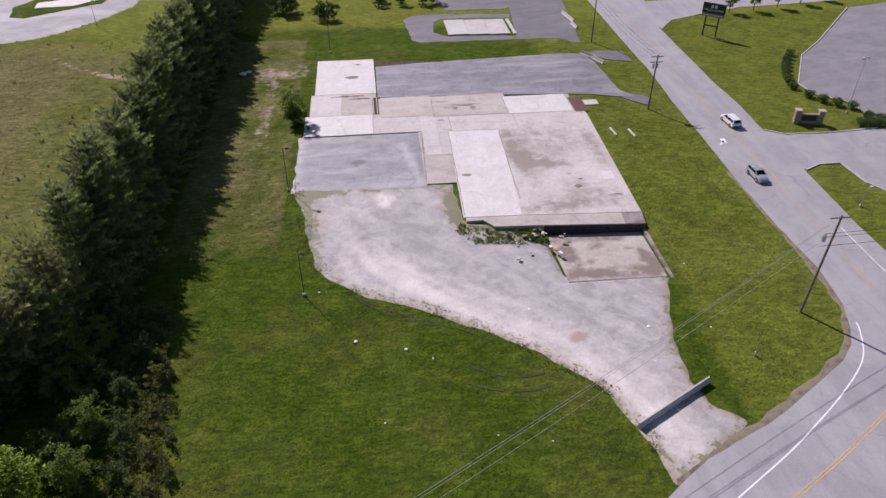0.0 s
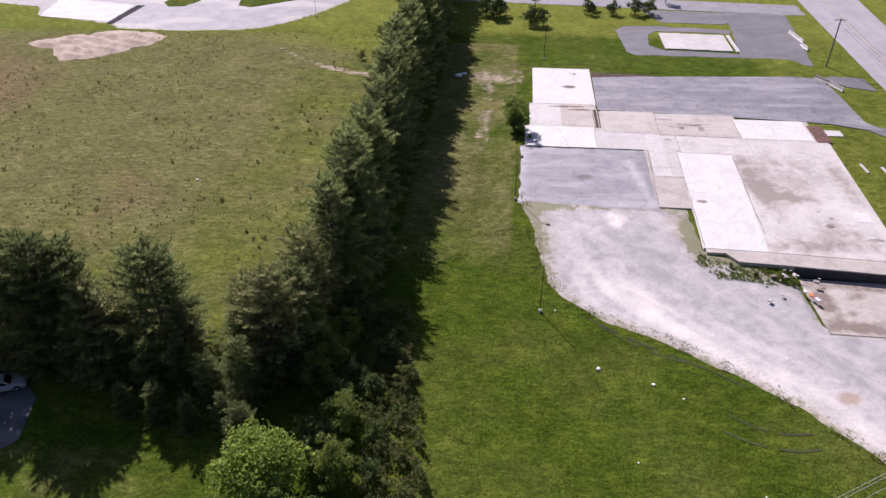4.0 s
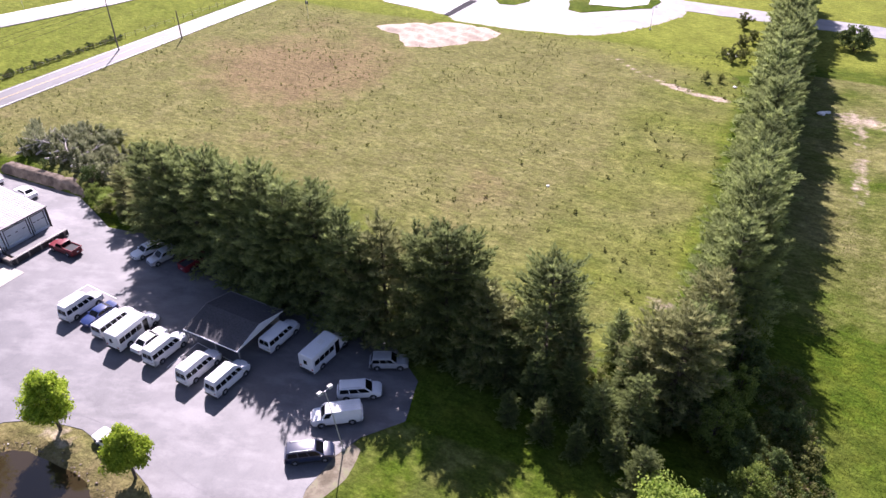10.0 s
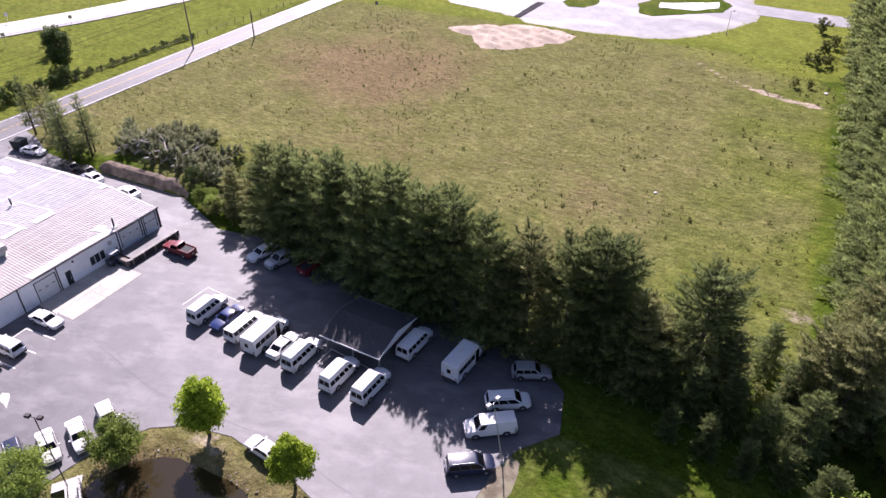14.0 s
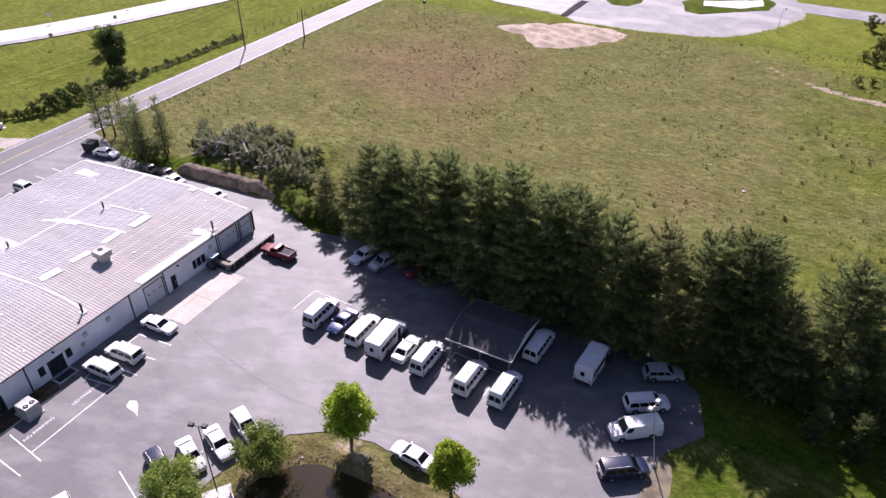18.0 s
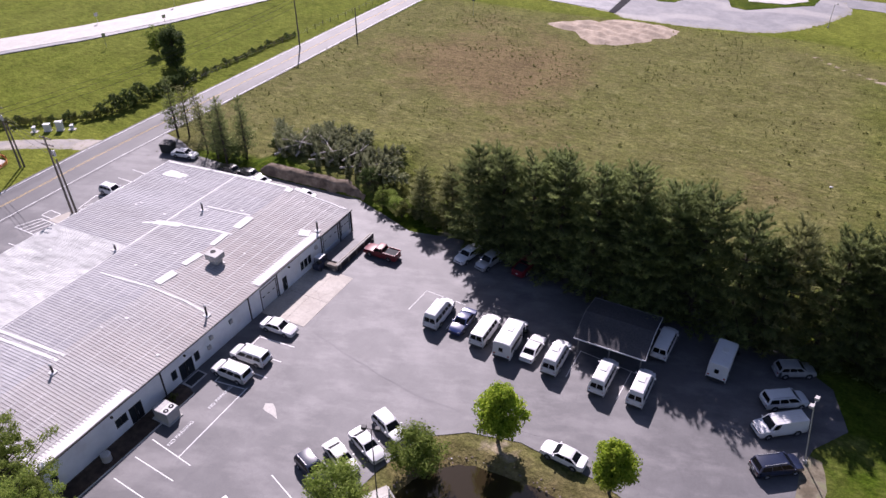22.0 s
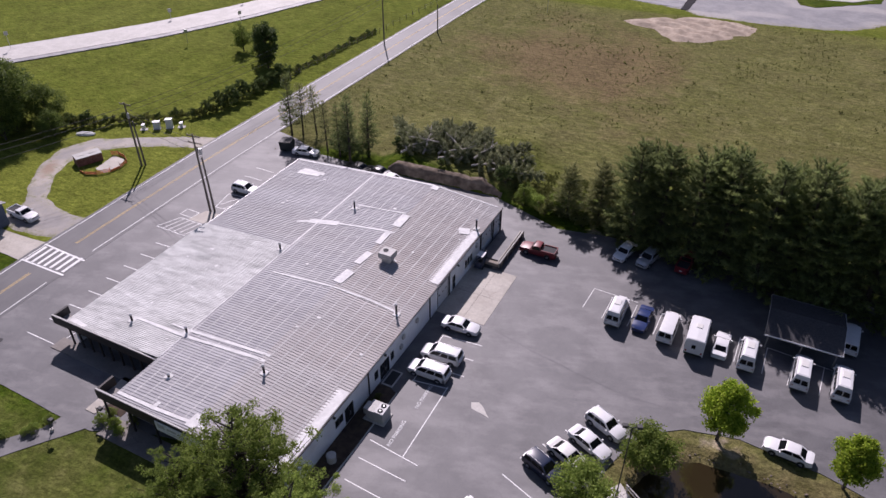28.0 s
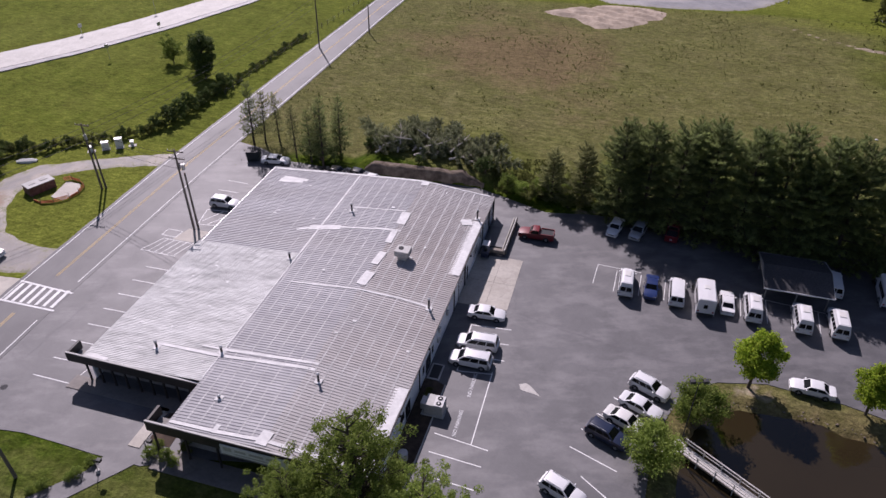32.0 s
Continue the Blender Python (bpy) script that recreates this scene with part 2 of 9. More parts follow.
def worn_mat(name, cols, grain=6.0, streak=(0.0, 0.12, 1.0), blot=0.25, crack=0.0, weeds=False, rough=0.9, bump=0.3, rand=0.0, faint=1.0, tone=1.0, spec=0.5):
    """Weathered paving: three tones laid over one another by ragged blots, streaks along one heading, grain, cracks and, near a soft edge, weeds."""
    cols = [tuple(c * tone for c in k) for k in cols]
    m = bpy.data.materials.new(name)
    m.use_nodes = True
    t, n = m.node_tree, m.node_tree.nodes
    b = n["Principled BSDF"]
    tc = n.new("ShaderNodeTexCoord")

    def nz(sc, detail=8.0, ro=0.68, turn=0.0, stretch=None, warp=0.0):
        k = n.new("ShaderNodeTexNoise")
        k.inputs["Scale"].default_value, k.inputs["Detail"].default_value, k.inputs["Roughness"].default_value, k.inputs["Distortion"].default_value = sc, detail, ro, warp
        if stretch:
            mp = n.new("ShaderNodeMapping")
            mp.vector_type = "TEXTURE"
            mp.inputs["Scale"].default_value = stretch
            mp.inputs["Rotation"].default_value = (0, 0, turn)
            t.links.new(tc.outputs["Object"], mp.inputs[0])
            t.links.new(mp.outputs[0], k.inputs["Vector"])
        else:
            t.links.new(tc.outputs["Object"], k.inputs["Vector"])
        return k.outputs[0]

    def ramp(src, a, z, lo=0.0, hi=1.0):
        r = n.new("ShaderNodeMapRange")
        r.inputs[1].default_value, r.inputs[2].default_value, r.inputs[3].default_value, r.inputs[4].default_value = a, z, lo, hi
        t.links.new(src, r.inputs[0])
        return r.outputs[0]

    def mix(fac, a, c, kind="MIX"):
        k = n.new("ShaderNodeMix")
        k.data_type, k.blend_type = "RGBA", kind
        for v, s in ((fac, k.inputs[0]), (a, k.inputs[6]), (c, k.inputs[7])):
            if isinstance(v, (int, float)):
                s.default_value = v
            elif isinstance(v, tuple):
                s.default_value = (*v, 1)
            else:
                t.links.new(v, s)
        return k.outputs[2]

    def math2(op, a, c):
        k = n.new("ShaderNodeMath")
        k.operation = op
        for v, s in ((a, k.inputs[0]), (c, k.inputs[1])):
            if isinstance(v, (int, float)):
                s.default_value = v
            else:
                t.links.new(v, s)
        return k.outputs[0]

    def attr(nm):
        a = n.new("ShaderNodeAttribute")
        a.attribute_name = nm
        return a.outputs["Fac"]

    turn, narrow, strength = streak
    st = nz(0.55, 6, 0.6, turn, (1.0 / narrow, 1.6, 1.0))
    col = mix(ramp(nz(blot, 10, 0.72, warp=0.6), 0.42, 0.6), cols[0], cols[1])
    col = mix(ramp(st, 0.47, 0.62, 0, 0.8 * strength), col, cols[2])
    col = mix(ramp(nz(blot * 3.1, 9, 0.75), 0.57, 0.66, 0, 0.6), col, cols[0])
    sw = attr("sweep")
    rag = nz(0.8, 9, 0.75, warp=0.4)
    ragged = lambda v, k: math2("ADD", v, ramp(rag, 0.0, 1.0, -0.5 * k, 0.5 * k))
    col = mix(ramp(ragged(sw, 1.0), 0.18, 0.9, 0, 0.95), col, cols[2])
    col = mix(ramp(ragged(attr("soil"), 1.1), 0.22, 0.75, 0, 0.85), col, cols[3] if len(cols) > 3 else cols[0])
    if crack:
        v = n.new("ShaderNodeTexVoronoi")
        v.feature = "DISTANCE_TO_EDGE"
        v.inputs["Scale"].default_value = crack
        wv = n.new("ShaderNodeVectorMath")
        wv.operation = "ADD"
        k = n.new("ShaderNodeTexNoise")
        k.inputs["Scale"].default_value, k.inputs["Detail"].default_value = crack * 2.5, 5
        t.links.new(tc.outputs["Object"], k.inputs["Vector"])
        t.links.new(tc.outputs["Object"], wv.inputs[0])
        sc = n.new("ShaderNodeVectorMath")
        sc.operation = "SCALE"
        sc.inputs[3].default_value = 0.9 / crack * 0.35
        t.links.new(k.outputs["Color"], sc.inputs[0])
        t.links.new(sc.outputs[0], wv.inputs[1])
        t.links.new(wv.outputs[0], v.inputs["Vector"])
        line = ramp(v.outputs["Distance"], 0.0, 0.016, 1, 0)
        col = mix(math2("MULTIPLY", line, ramp(nz(blot * 1.7), 0.45, 0.6, 0.1 * faint, 0.7 * faint)), col, tuple(c * 0.4 for c in cols[0]))
    col = mix(1.0, col, mix(ramp(nz(grain, 5, 0.75), 0.3, 0.7), (0.84, 0.84, 0.85), (1.1, 1.1, 1.09)), "MULTIPLY")
    if weeds:
        grass = mix(ramp(nz(2.5, 5), 0.35, 0.65), (0.055, 0.082, 0.012), (0.13, 0.145, 0.035))
        e = math2("ADD", attr("edge"), ramp(nz(0.7, 9, 0.75), 0.3, 0.7, -2.4, 2.4))
        col = mix(ramp(e, -0.3, 0.5, 1, 0), col, grass)
        col = mix(ramp(e, 0.2, 2.2, 0.45, 0), col, (0.30, 0.27, 0.20))
    if rand:
        oi = n.new("ShaderNodeObjectInfo")
        h = n.new("ShaderNodeHueSaturation")
        t.links.new(ramp(oi.outputs["Random"], 0, 1, 1 - rand, 1 + rand), h.inputs["Value"])
        t.links.new(col, h.inputs["Color"])
        col = h.outputs[0]
    t.links.new(col, b.inputs["Base Color"])
    b.inputs["Roughness"].default_value, b.inputs["Specular IOR Level"].default_value = rough, spec
    t.links.new(ramp(nz(blot * 1.3, 10, 0.74, warp=0.5), 0.38, 0.64, spec * 0.84, spec * 1.16), b.inputs["Specular IOR Level"])
    bp = n.new("ShaderNodeBump")
    bp.inputs["Strength"].default_value, bp.inputs["Distance"].default_value = bump, 0.05
    t.links.new(nz(grain * 2, 5), bp.inputs["Height"])
    t.links.new(bp.outputs[0], b.inputs["Normal"])
    return m


M = dict(
    turf=ground_mat(),
    road=worn_mat("road asphalt", [(0.24, 0.234, 0.245), (0.285, 0.278, 0.288), (0.33, 0.322, 0.328)], 8, (1.56, 0.05, 0.7), 0.12, 0.08, faint=0.4, tone=0.4, spec=0.5, rough=0.62, bump=0.12),
    road_pale=worn_mat("pale road asphalt", [(0.33, 0.318, 0.325), (0.39, 0.377, 0.38), (0.43, 0.417, 0.42)], 8, (1.56, 0.05, 0.7), 0.12, 0.08, faint=0.4, tone=0.9, rough=0.62, bump=0.12),
    drive=worn_mat("worn driveway asphalt", [(0.22, 0.215, 0.225), (0.29, 0.282, 0.29), (0.36, 0.35, 0.35)], 6, (0.2, 0.15, 0.8), 0.15, 0.12, weeds=True, tone=0.5, spec=0.7, rough=0.62, bump=0.15),
    lot=worn_mat("car park asphalt", [(0.205, 0.20, 0.218), (0.275, 0.268, 0.285), (0.52, 0.50, 0.51)], 7, (0.25, 0.3, 0.7), 0.15, 0.09, faint=0.25, tone=0.34, spec=0.9, rough=0.66, bump=0.1),
    oldlot=worn_mat("grey patched asphalt", [(0.185, 0.184, 0.20), (0.265, 0.262, 0.274), (0.42, 0.41, 0.415)], 4, (0.06, 0.14, 0.75), 0.3, 0.2, tone=0.84, spec=0.7, rough=0.62, bump=0.15),
    drive_grey=worn_mat("faded car park asphalt", [(0.27, 0.262, 0.272), (0.335, 0.325, 0.333), (0.42, 0.41, 0.412)], 5, (0.3, 0.2, 0.6), 0.2, 0.1, faint=0.4, tone=0.7, spec=0.6, rough=0.64, bump=0.12),
    pad=worn_mat("scraped blue-grey asphalt", [(0.225, 0.224, 0.243), (0.30, 0.297, 0.31), (0.50, 0.488, 0.485), (0.13, 0.115, 0.105)], 4, (0.06, 0.14, 0.6), 0.3, 0.2, tone=0.84, spec=0.7, rough=0.62, bump=0.15),
    gravel=worn_mat("pale gravel", [(0.325, 0.315, 0.31), (0.45, 0.435, 0.42), (0.76, 0.715, 0.655), (0.38, 0.29, 0.21)], 5, (2.3, 0.22, 0.28), 0.3, 0.0, weeds=True, bump=0.8, tone=0.9, rough=0.72),
    far_gravel=worn_mat("far gravel", [(0.28, 0.278, 0.292), (0.37, 0.366, 0.375), (0.53, 0.505, 0.48), (0.32, 0.25, 0.19)], 5, (2.3, 0.3, 0.25), 0.22, 0.0, weeds=True, bump=0.6, tone=0.7, rough=0.72),
    white=worn_mat("clean pale concrete", [(0.62, 0.605, 0.57), (0.70, 0.685, 0.65), (0.76, 0.74, 0.705), (0.36, 0.29, 0.23)], 3, (1.5, 0.2, 0.5), 0.3, 0.1, rand=0.04, faint=0.5, tone=0.9, rough=0.68, bump=0.12),
    slab=worn_mat("pale concrete", [(0.55, 0.53, 0.49), (0.64, 0.615, 0.575), (0.69, 0.665, 0.625), (0.30, 0.22, 0.17)], 3, (1.5, 0.2, 0.5), 0.3, 0.1, rand=0.04, faint=0.4, tone=0.82, rough=0.68, bump=0.12),
    tan=worn_mat("tan concrete", [(0.43, 0.393, 0.342), (0.52, 0.478, 0.418), (0.60, 0.567, 0.505), (0.20, 0.15, 0.115)], 3, (0.0, 0.2, 0.6), 0.3, 0.14, rand=0.05, faint=0.5, tone=0.84, rough=0.68, bump=0.12),
    # Concrete colour lowered for the shade below the shed's front eaves.
    walk=worn_mat("old brownish concrete", [(0.19, 0.17, 0.155), (0.235, 0.212, 0.195), (0.29, 0.265, 0.24), (0.12, 0.095, 0.08)], 3, (0.0, 0.2, 0.6), 0.3, 0.14, faint=0.5, tone=0.84, rough=0.7, bump=0.12),
    dirty=worn_mat("stained concrete", [(0.46, 0.43, 0.39), (0.54, 0.51, 0.47), (0.60, 0.575, 0.53), (0.235, 0.195, 0.16)], 3, (1.4, 0.14, 0.6), 0.18, 0.1, faint=0.5, tone=0.98, rough=0.66, bump=0.12),
    stain=worn_mat("damp concrete", [(0.19, 0.155, 0.13), (0.30, 0.26, 0.225), (0.47, 0.435, 0.40), (0.10, 0.075, 0.06)], 4, (0.0, 0.35, 0.9), 0.35, 0.12, tone=0.8, rough=0.6, bump=0.12),
    curb=mat("concrete kerb", (0.42, 0.41, 0.39), (0.55, 0.53, 0.50), 3, 0.9),
    dark=mat("black rubber bumper", (0.025, 0.025, 0.028), (0.05, 0.05, 0.055), 3, 0.8),
    soil=mat("bare soil", (0.040, 0.027, 0.020), (0.095, 0.066, 0.048), 1.5, 0.95, bump=0.8, bscale=4, big=0.25, bigscale=0.4),
    cut_earth=mat("raw cut earth", (0.10, 0.075, 0.056), (0.24, 0.19, 0.145), 1.2, 0.95, bump=0.9, bscale=3, big=0.25, bigscale=0.4),
    mound=mat("sandy earth", (0.30, 0.238, 0.18), (0.44, 0.36, 0.285), 0.9, 0.95, bump=0.9, bscale=3, big=0.22, bigscale=0.3),
    pale_yellow=mat("faded yellow road paint", (0.36, 0.29, 0.20), (0.44, 0.35, 0.23), 2, 0.8, big=0.2),
    white_line=mat("worn white road paint", (0.70, 0.70, 0.69), (0.78, 0.78, 0.77), 5, 0.7, big=0.1, bigscale=0.8),
    yellow_line=mat("worn yellow road paint", (0.47, 0.33, 0.13), (0.56, 0.41, 0.19), 5, 0.7),
    water=None,
    bare_gravel=worn_mat("brownish gravel", [(0.27, 0.255, 0.245), (0.34, 0.32, 0.30), (0.46, 0.41, 0.36), (0.30, 0.20, 0.13)], 5, (0.8, 0.3, 0.4), 0.3, weeds=True, tone=0.85, rough=0.72),
    bare=worn_mat("worn earth", [(0.085, 0.07, 0.042), (0.13, 0.105, 0.068), (0.17, 0.14, 0.095)], 4, (0.6, 0.3, 0.9), 0.5, weeds=True),
    seam=mat("old crack sealant", (0.11, 0.105, 0.115), (0.15, 0.145, 0.155), 3, 0.9),
    rut=worn_mat("muddy rut", [(0.030, 0.034, 0.010), (0.045, 0.050, 0.014), (0.05, 0.06, 0.014)], 4, (0.6, 0.3, 0.9), 0.9),
    scuff=worn_mat("scuffed gravel", [(0.34, 0.335, 0.35), (0.42, 0.415, 0.42), (0.50, 0.485, 0.47)], 5, (0.6, 0.3, 0.9), 0.9),
    oldline=mat("faded road paint", (0.22, 0.22, 0.23), (0.34, 0.34, 0.35), 1.2, 0.8, big=0.3, bigscale=0.5),
    bark=mat("bark", (0.055, 0.042, 0.032), (0.11, 0.09, 0.07), 8, 0.95, bump=0.6, bscale=14, stretch=(1, 1, 0.3)),
    greybark=mat("pale dead wood", (0.42, 0.38, 0.34), (0.58, 0.53, 0.48), 6, 0.9, bump=0.4),
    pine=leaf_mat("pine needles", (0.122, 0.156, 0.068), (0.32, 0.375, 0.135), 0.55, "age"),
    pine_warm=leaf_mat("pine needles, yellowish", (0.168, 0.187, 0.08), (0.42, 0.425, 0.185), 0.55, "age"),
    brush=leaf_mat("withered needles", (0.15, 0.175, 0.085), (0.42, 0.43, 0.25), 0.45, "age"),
    plume=leaf_mat("feathery leaves", (0.13, 0.195, 0.036), (0.35, 0.43, 0.10), 0.6),
    maple=leaf_mat("maple leaves", (0.16, 0.26, 0.02), (0.45, 0.545, 0.06), 0.62),
    maple_old=leaf_mat("bright broad leaves", (0.12, 0.20, 0.03), (0.36, 0.45, 0.09), 0.6),
    green=leaf_mat("broad leaves", (0.10, 0.155, 0.028), (0.26, 0.32, 0.07), 0.55),
    dull=leaf_mat("hedge leaves", (0.05, 0.082, 0.024), (0.14, 0.185, 0.055), 0.4),
    oak=leaf_mat("oak leaves", (0.075, 0.12, 0.028), (0.21, 0.265, 0.065), 0.5),
    weed=leaf_mat("field weeds", (0.105, 0.128, 0.03), (0.205, 0.215, 0.07), 0.45),
    darkweed=leaf_mat("dark field weeds", (0.16, 0.18, 0.055), (0.33, 0.345, 0.115), 0.65),
    straw=leaf_mat("dry grass stalks", (0.18, 0.165, 0.07), (0.29, 0.255, 0.12), 0.45),
    lawnblade=leaf_mat("lawn grass blades", (0.070, 0.104, 0.009), (0.145, 0.178, 0.018), 0.45),
    white_paint=mat("white vehicle paint", (0.68, 0.68, 0.69), (0.72, 0.72, 0.73), 2, 0.4, big=0.04, bump=0, coat=0.25),
    cream_paint=mat("off-white vehicle paint", (0.66, 0.65, 0.62), (0.71, 0.70, 0.68), 2, 0.35, big=0.04, bump=0, coat=0.4),
    silver_paint=mat("silver vehicle paint", (0.36, 0.37, 0.39), (0.42, 0.43, 0.45), 2, 0.35, 0.3, 0, big=0.04, coat=0.6),
    navy_paint=mat("dark blue vehicle paint", (0.012, 0.018, 0.045), (0.02, 0.028, 0.06), 2, 0.3, 0, 0, big=0.04, coat=0.8),
    blue_paint=mat("blue vehicle paint", (0.018, 0.035, 0.12), (0.025, 0.045, 0.15), 2, 0.3, 0, 0, big=0.04, coat=0.8),
    black_paint=mat("black vehicle paint", (0.012, 0.012, 0.014), (0.02, 0.02, 0.024), 2, 0.3, 0, 0, big=0.04, coat=0.8),
    red_paint=mat("red vehicle paint", (0.15, 0.012, 0.018), (0.19, 0.016, 0.022), 2, 0.4, 0, 0, big=0.05, coat=0.3),
    glass=mat("tinted vehicle glass", (0.004, 0.005, 0.006), (0.007, 0.008, 0.01), 1, 0.15, 0, 0, big=0, spec=0.2),
    tyre=plain("tyre rubber", (0.018, 0.018, 0.019), 0.9),
    rim=plain("wheel rim metal", (0.42, 0.42, 0.44), 0.35, 0.8),
    trim=plain("black plastic trim", (0.03, 0.03, 0.032), 0.6),
    lamp_red=plain("red lamp lens", (0.35, 0.02, 0.02), 0.2),
    lamp_clear=plain("clear lamp lens", (0.16, 0.165, 0.175), 0.5, spec=0.2),
    plate=plain("number plate", (0.6, 0.6, 0.6), 0.5),
    bed=plain("dark truck bed liner", (0.03, 0.03, 0.035), 0.8),
    roof=mat("weathered grey metal roofing", (0.325, 0.322, 0.335), (0.405, 0.40, 0.41), 1.5, 0.65, 0.0, 0.05, big=0.10, bigscale=0.16, spots=(0.345, 0.335, 0.335), spotscale=0.12, spotcut=0.5, rand=0.05, spec=0.25, stretch=(0.35, 1, 1), place="world"),
    roof_tan=mat("weathered grey-brown metal roofing", (0.358, 0.347, 0.347), (0.442, 0.43, 0.425), 1.5, 0.65, 0.0, 0.05, big=0.10, bigscale=0.16, spots=(0.375, 0.343, 0.325), spotscale=0.09, spotcut=0.46, rand=0.04, spec=0.25, stretch=(0.35, 1, 1), place="world"),
    roof_pale=mat("pale corrugated metal roofing", (0.46, 0.462, 0.45), (0.63, 0.632, 0.612), 0.9, 0.6, 0.0, 0.05, big=0.10, bigscale=0.2, spots=(0.31, 0.312, 0.305), spotscale=0.6, spotcut=0.57, rand=0.06, spec=0.25, stretch=(0.55, 1.5, 1), place="world", angle=0.058),
    roof_line=mat("pale sheet lap line", (0.405, 0.40, 0.40), (0.475, 0.465, 0.46), 3, 0.7, big=0.25, bigscale=0.6),
    coating=mat("white roof coating", (0.58, 0.575, 0.57), (0.68, 0.675, 0.665), 2, 0.7, big=0.12, bigscale=0.8),
    wall=mat("white metal siding", (0.74, 0.77, 0.81), (0.80, 0.83, 0.86), 1.2, 0.6, big=0.08, bigscale=0.35, spots=(0.62, 0.62, 0.62), spotscale=0.6, spotcut=0.62),
    blockwall=mat("grey block wall", (0.22, 0.205, 0.195), (0.30, 0.285, 0.27), 3, 0.9, big=0.15),
    fascia=mat("dark brown fascia metal", (0.025, 0.021, 0.022), (0.042, 0.036, 0.036), 2, 0.55),
    door=plain("white door panel", (0.66, 0.68, 0.70), 0.5),
    bronze=plain("dark bronze frame", (0.03, 0.028, 0.027), 0.45),
    pane=mat("dark window glass", (0.02, 0.024, 0.03), (0.03, 0.034, 0.04), 1, 0.08, 0, 0, big=0, spec=0.6),
    galv=mat("galvanised metal", (0.42, 0.43, 0.44), (0.54, 0.55, 0.56), 4, 0.45, 0.6, 0),
    hvac=mat("grey painted sheet metal", (0.40, 0.395, 0.38), (0.48, 0.47, 0.455), 3, 0.6),
    pole=mat("weathered pole wood", (0.14, 0.115, 0.095), (0.23, 0.19, 0.16), 5, 0.9, bump=0.3, stretch=(1, 1, 0.2)),
    cable=plain("black cable", (0.03, 0.03, 0.03), 0.7),
    pale_cable=plain("weathered aluminium cable", (0.45, 0.45, 0.42), 0.5, 0.4),
    shelter_roof=mat("worn grey shingles", (0.055, 0.054, 0.058), (0.085, 0.083, 0.088), 5, 0.95, big=0.2, spec=0.15),
    shingle=mat("dark shingle roofing", (0.022, 0.021, 0.024), (0.042, 0.04, 0.044), 5, 0.95, big=0.2, spec=0.15),
    barnwood=mat("grey boards", (0.20, 0.19, 0.18), (0.30, 0.285, 0.27), 4, 0.9, stretch=(1, 1, 0.2)),
    dockwood=mat("weathered timber", (0.17, 0.145, 0.12), (0.28, 0.245, 0.21), 5, 0.9),
    paledeck=mat("bleached decking", (0.48, 0.46, 0.43), (0.60, 0.58, 0.55), 5, 0.85),
    orange=plain("orange barrier mesh", (0.70, 0.20, 0.06), 0.7),
    rusty=mat("rusty brown steel", (0.13, 0.06, 0.05), (0.22, 0.12, 0.10), 3, 0.85),
    bluewall=mat("blue grey siding", (0.105, 0.13, 0.19), (0.13, 0.155, 0.22), 2, 0.7),
    bin=plain("dark green steel", (0.016, 0.024, 0.026), 0.6),
    sign_black=plain("black sign panel", (0.015, 0.015, 0.018), 0.5),
    sign_white=plain("white sign panel", (0.72, 0.73, 0.74), 0.6),
    rubble=mat("brown bank rubble", (0.10, 0.075, 0.055), (0.24, 0.20, 0.165), 3, 0.9, bump=0.5, bscale=6, rand=0.4),
    stone=mat("cream stone", (0.45, 0.40, 0.33), (0.60, 0.55, 0.47), 2, 0.85, bump=0.5, bscale=6),
    litter=plain("pale litter", (0.7, 0.7, 0.68), 0.8),
    sandstone=mat("tan brickwork", (0.24, 0.19, 0.14), (0.34, 0.28, 0.21), 4, 0.9, bump=0.3, big=0.2),
    brick=mat("brown brick", (0.15, 0.085, 0.065), (0.22, 0.13, 0.10), 3, 0.9),
)


def water_mat():
    m = bpy.data.materials.new("murky pond water")
    m.use_nodes = True
    t, n = m.node_tree, m.node_tree.nodes
    b = n["Principled BSDF"]
    tc, k = n.new("ShaderNodeTexCoord"), n.new("ShaderNodeTexNoise")
    k.inputs["Scale"].default_value = 0.12
    t.links.new(tc.outputs["Object"], k.inputs["Vector"])
    x = n.new("ShaderNodeMix")
    x.data_type = "RGBA"
    x.inputs[6].default_value, x.inputs[7].default_value = (0.022, 0.016, 0.008, 1), (0.034, 0.025, 0.012, 1)
    t.links.new(k.outputs[0], x.inputs[0])
    t.links.new(x.outputs[2], b.inputs["Base Color"])
    b.inputs["Roughness"].default_value = 0.06
    w, bp = n.new("ShaderNodeTexNoise"), n.new("ShaderNodeBump")
    w.inputs["Scale"].default_value = 2.5
    t.links.new(tc.outputs["Object"], w.inputs["Vector"])
    bp.inputs["Strength"].default_value, bp.inputs["Distance"].default_value = 0.05, 0.05
    t.links.new(w.outputs[0], bp.inputs["Height"])
    t.links.new(bp.outputs[0], b.inputs["Normal"])
    return m


M["water"] = water_mat()


# ---- building helpers ----
def thing(name, label, category, loc=(0, 0, 0), turn=0.0, group="", kind=""):
    ob = new(name)
    ob.matrix_basis = pose(*loc, 0, 0, turn)
    return tagged(ob, label, category, group, kind)


def link_mesh(name, me, material, parent=None, label="", smooth=False):
    if material is not None:
        me.materials.append(material)
    if smooth:
        me.polygons.foreach_set("use_smooth", [True] * len(me.polygons))
    ob = new(name, me)
    if parent is not None:
        ob.parent = parent
    if label:
        ob["label"] = label
    return ob


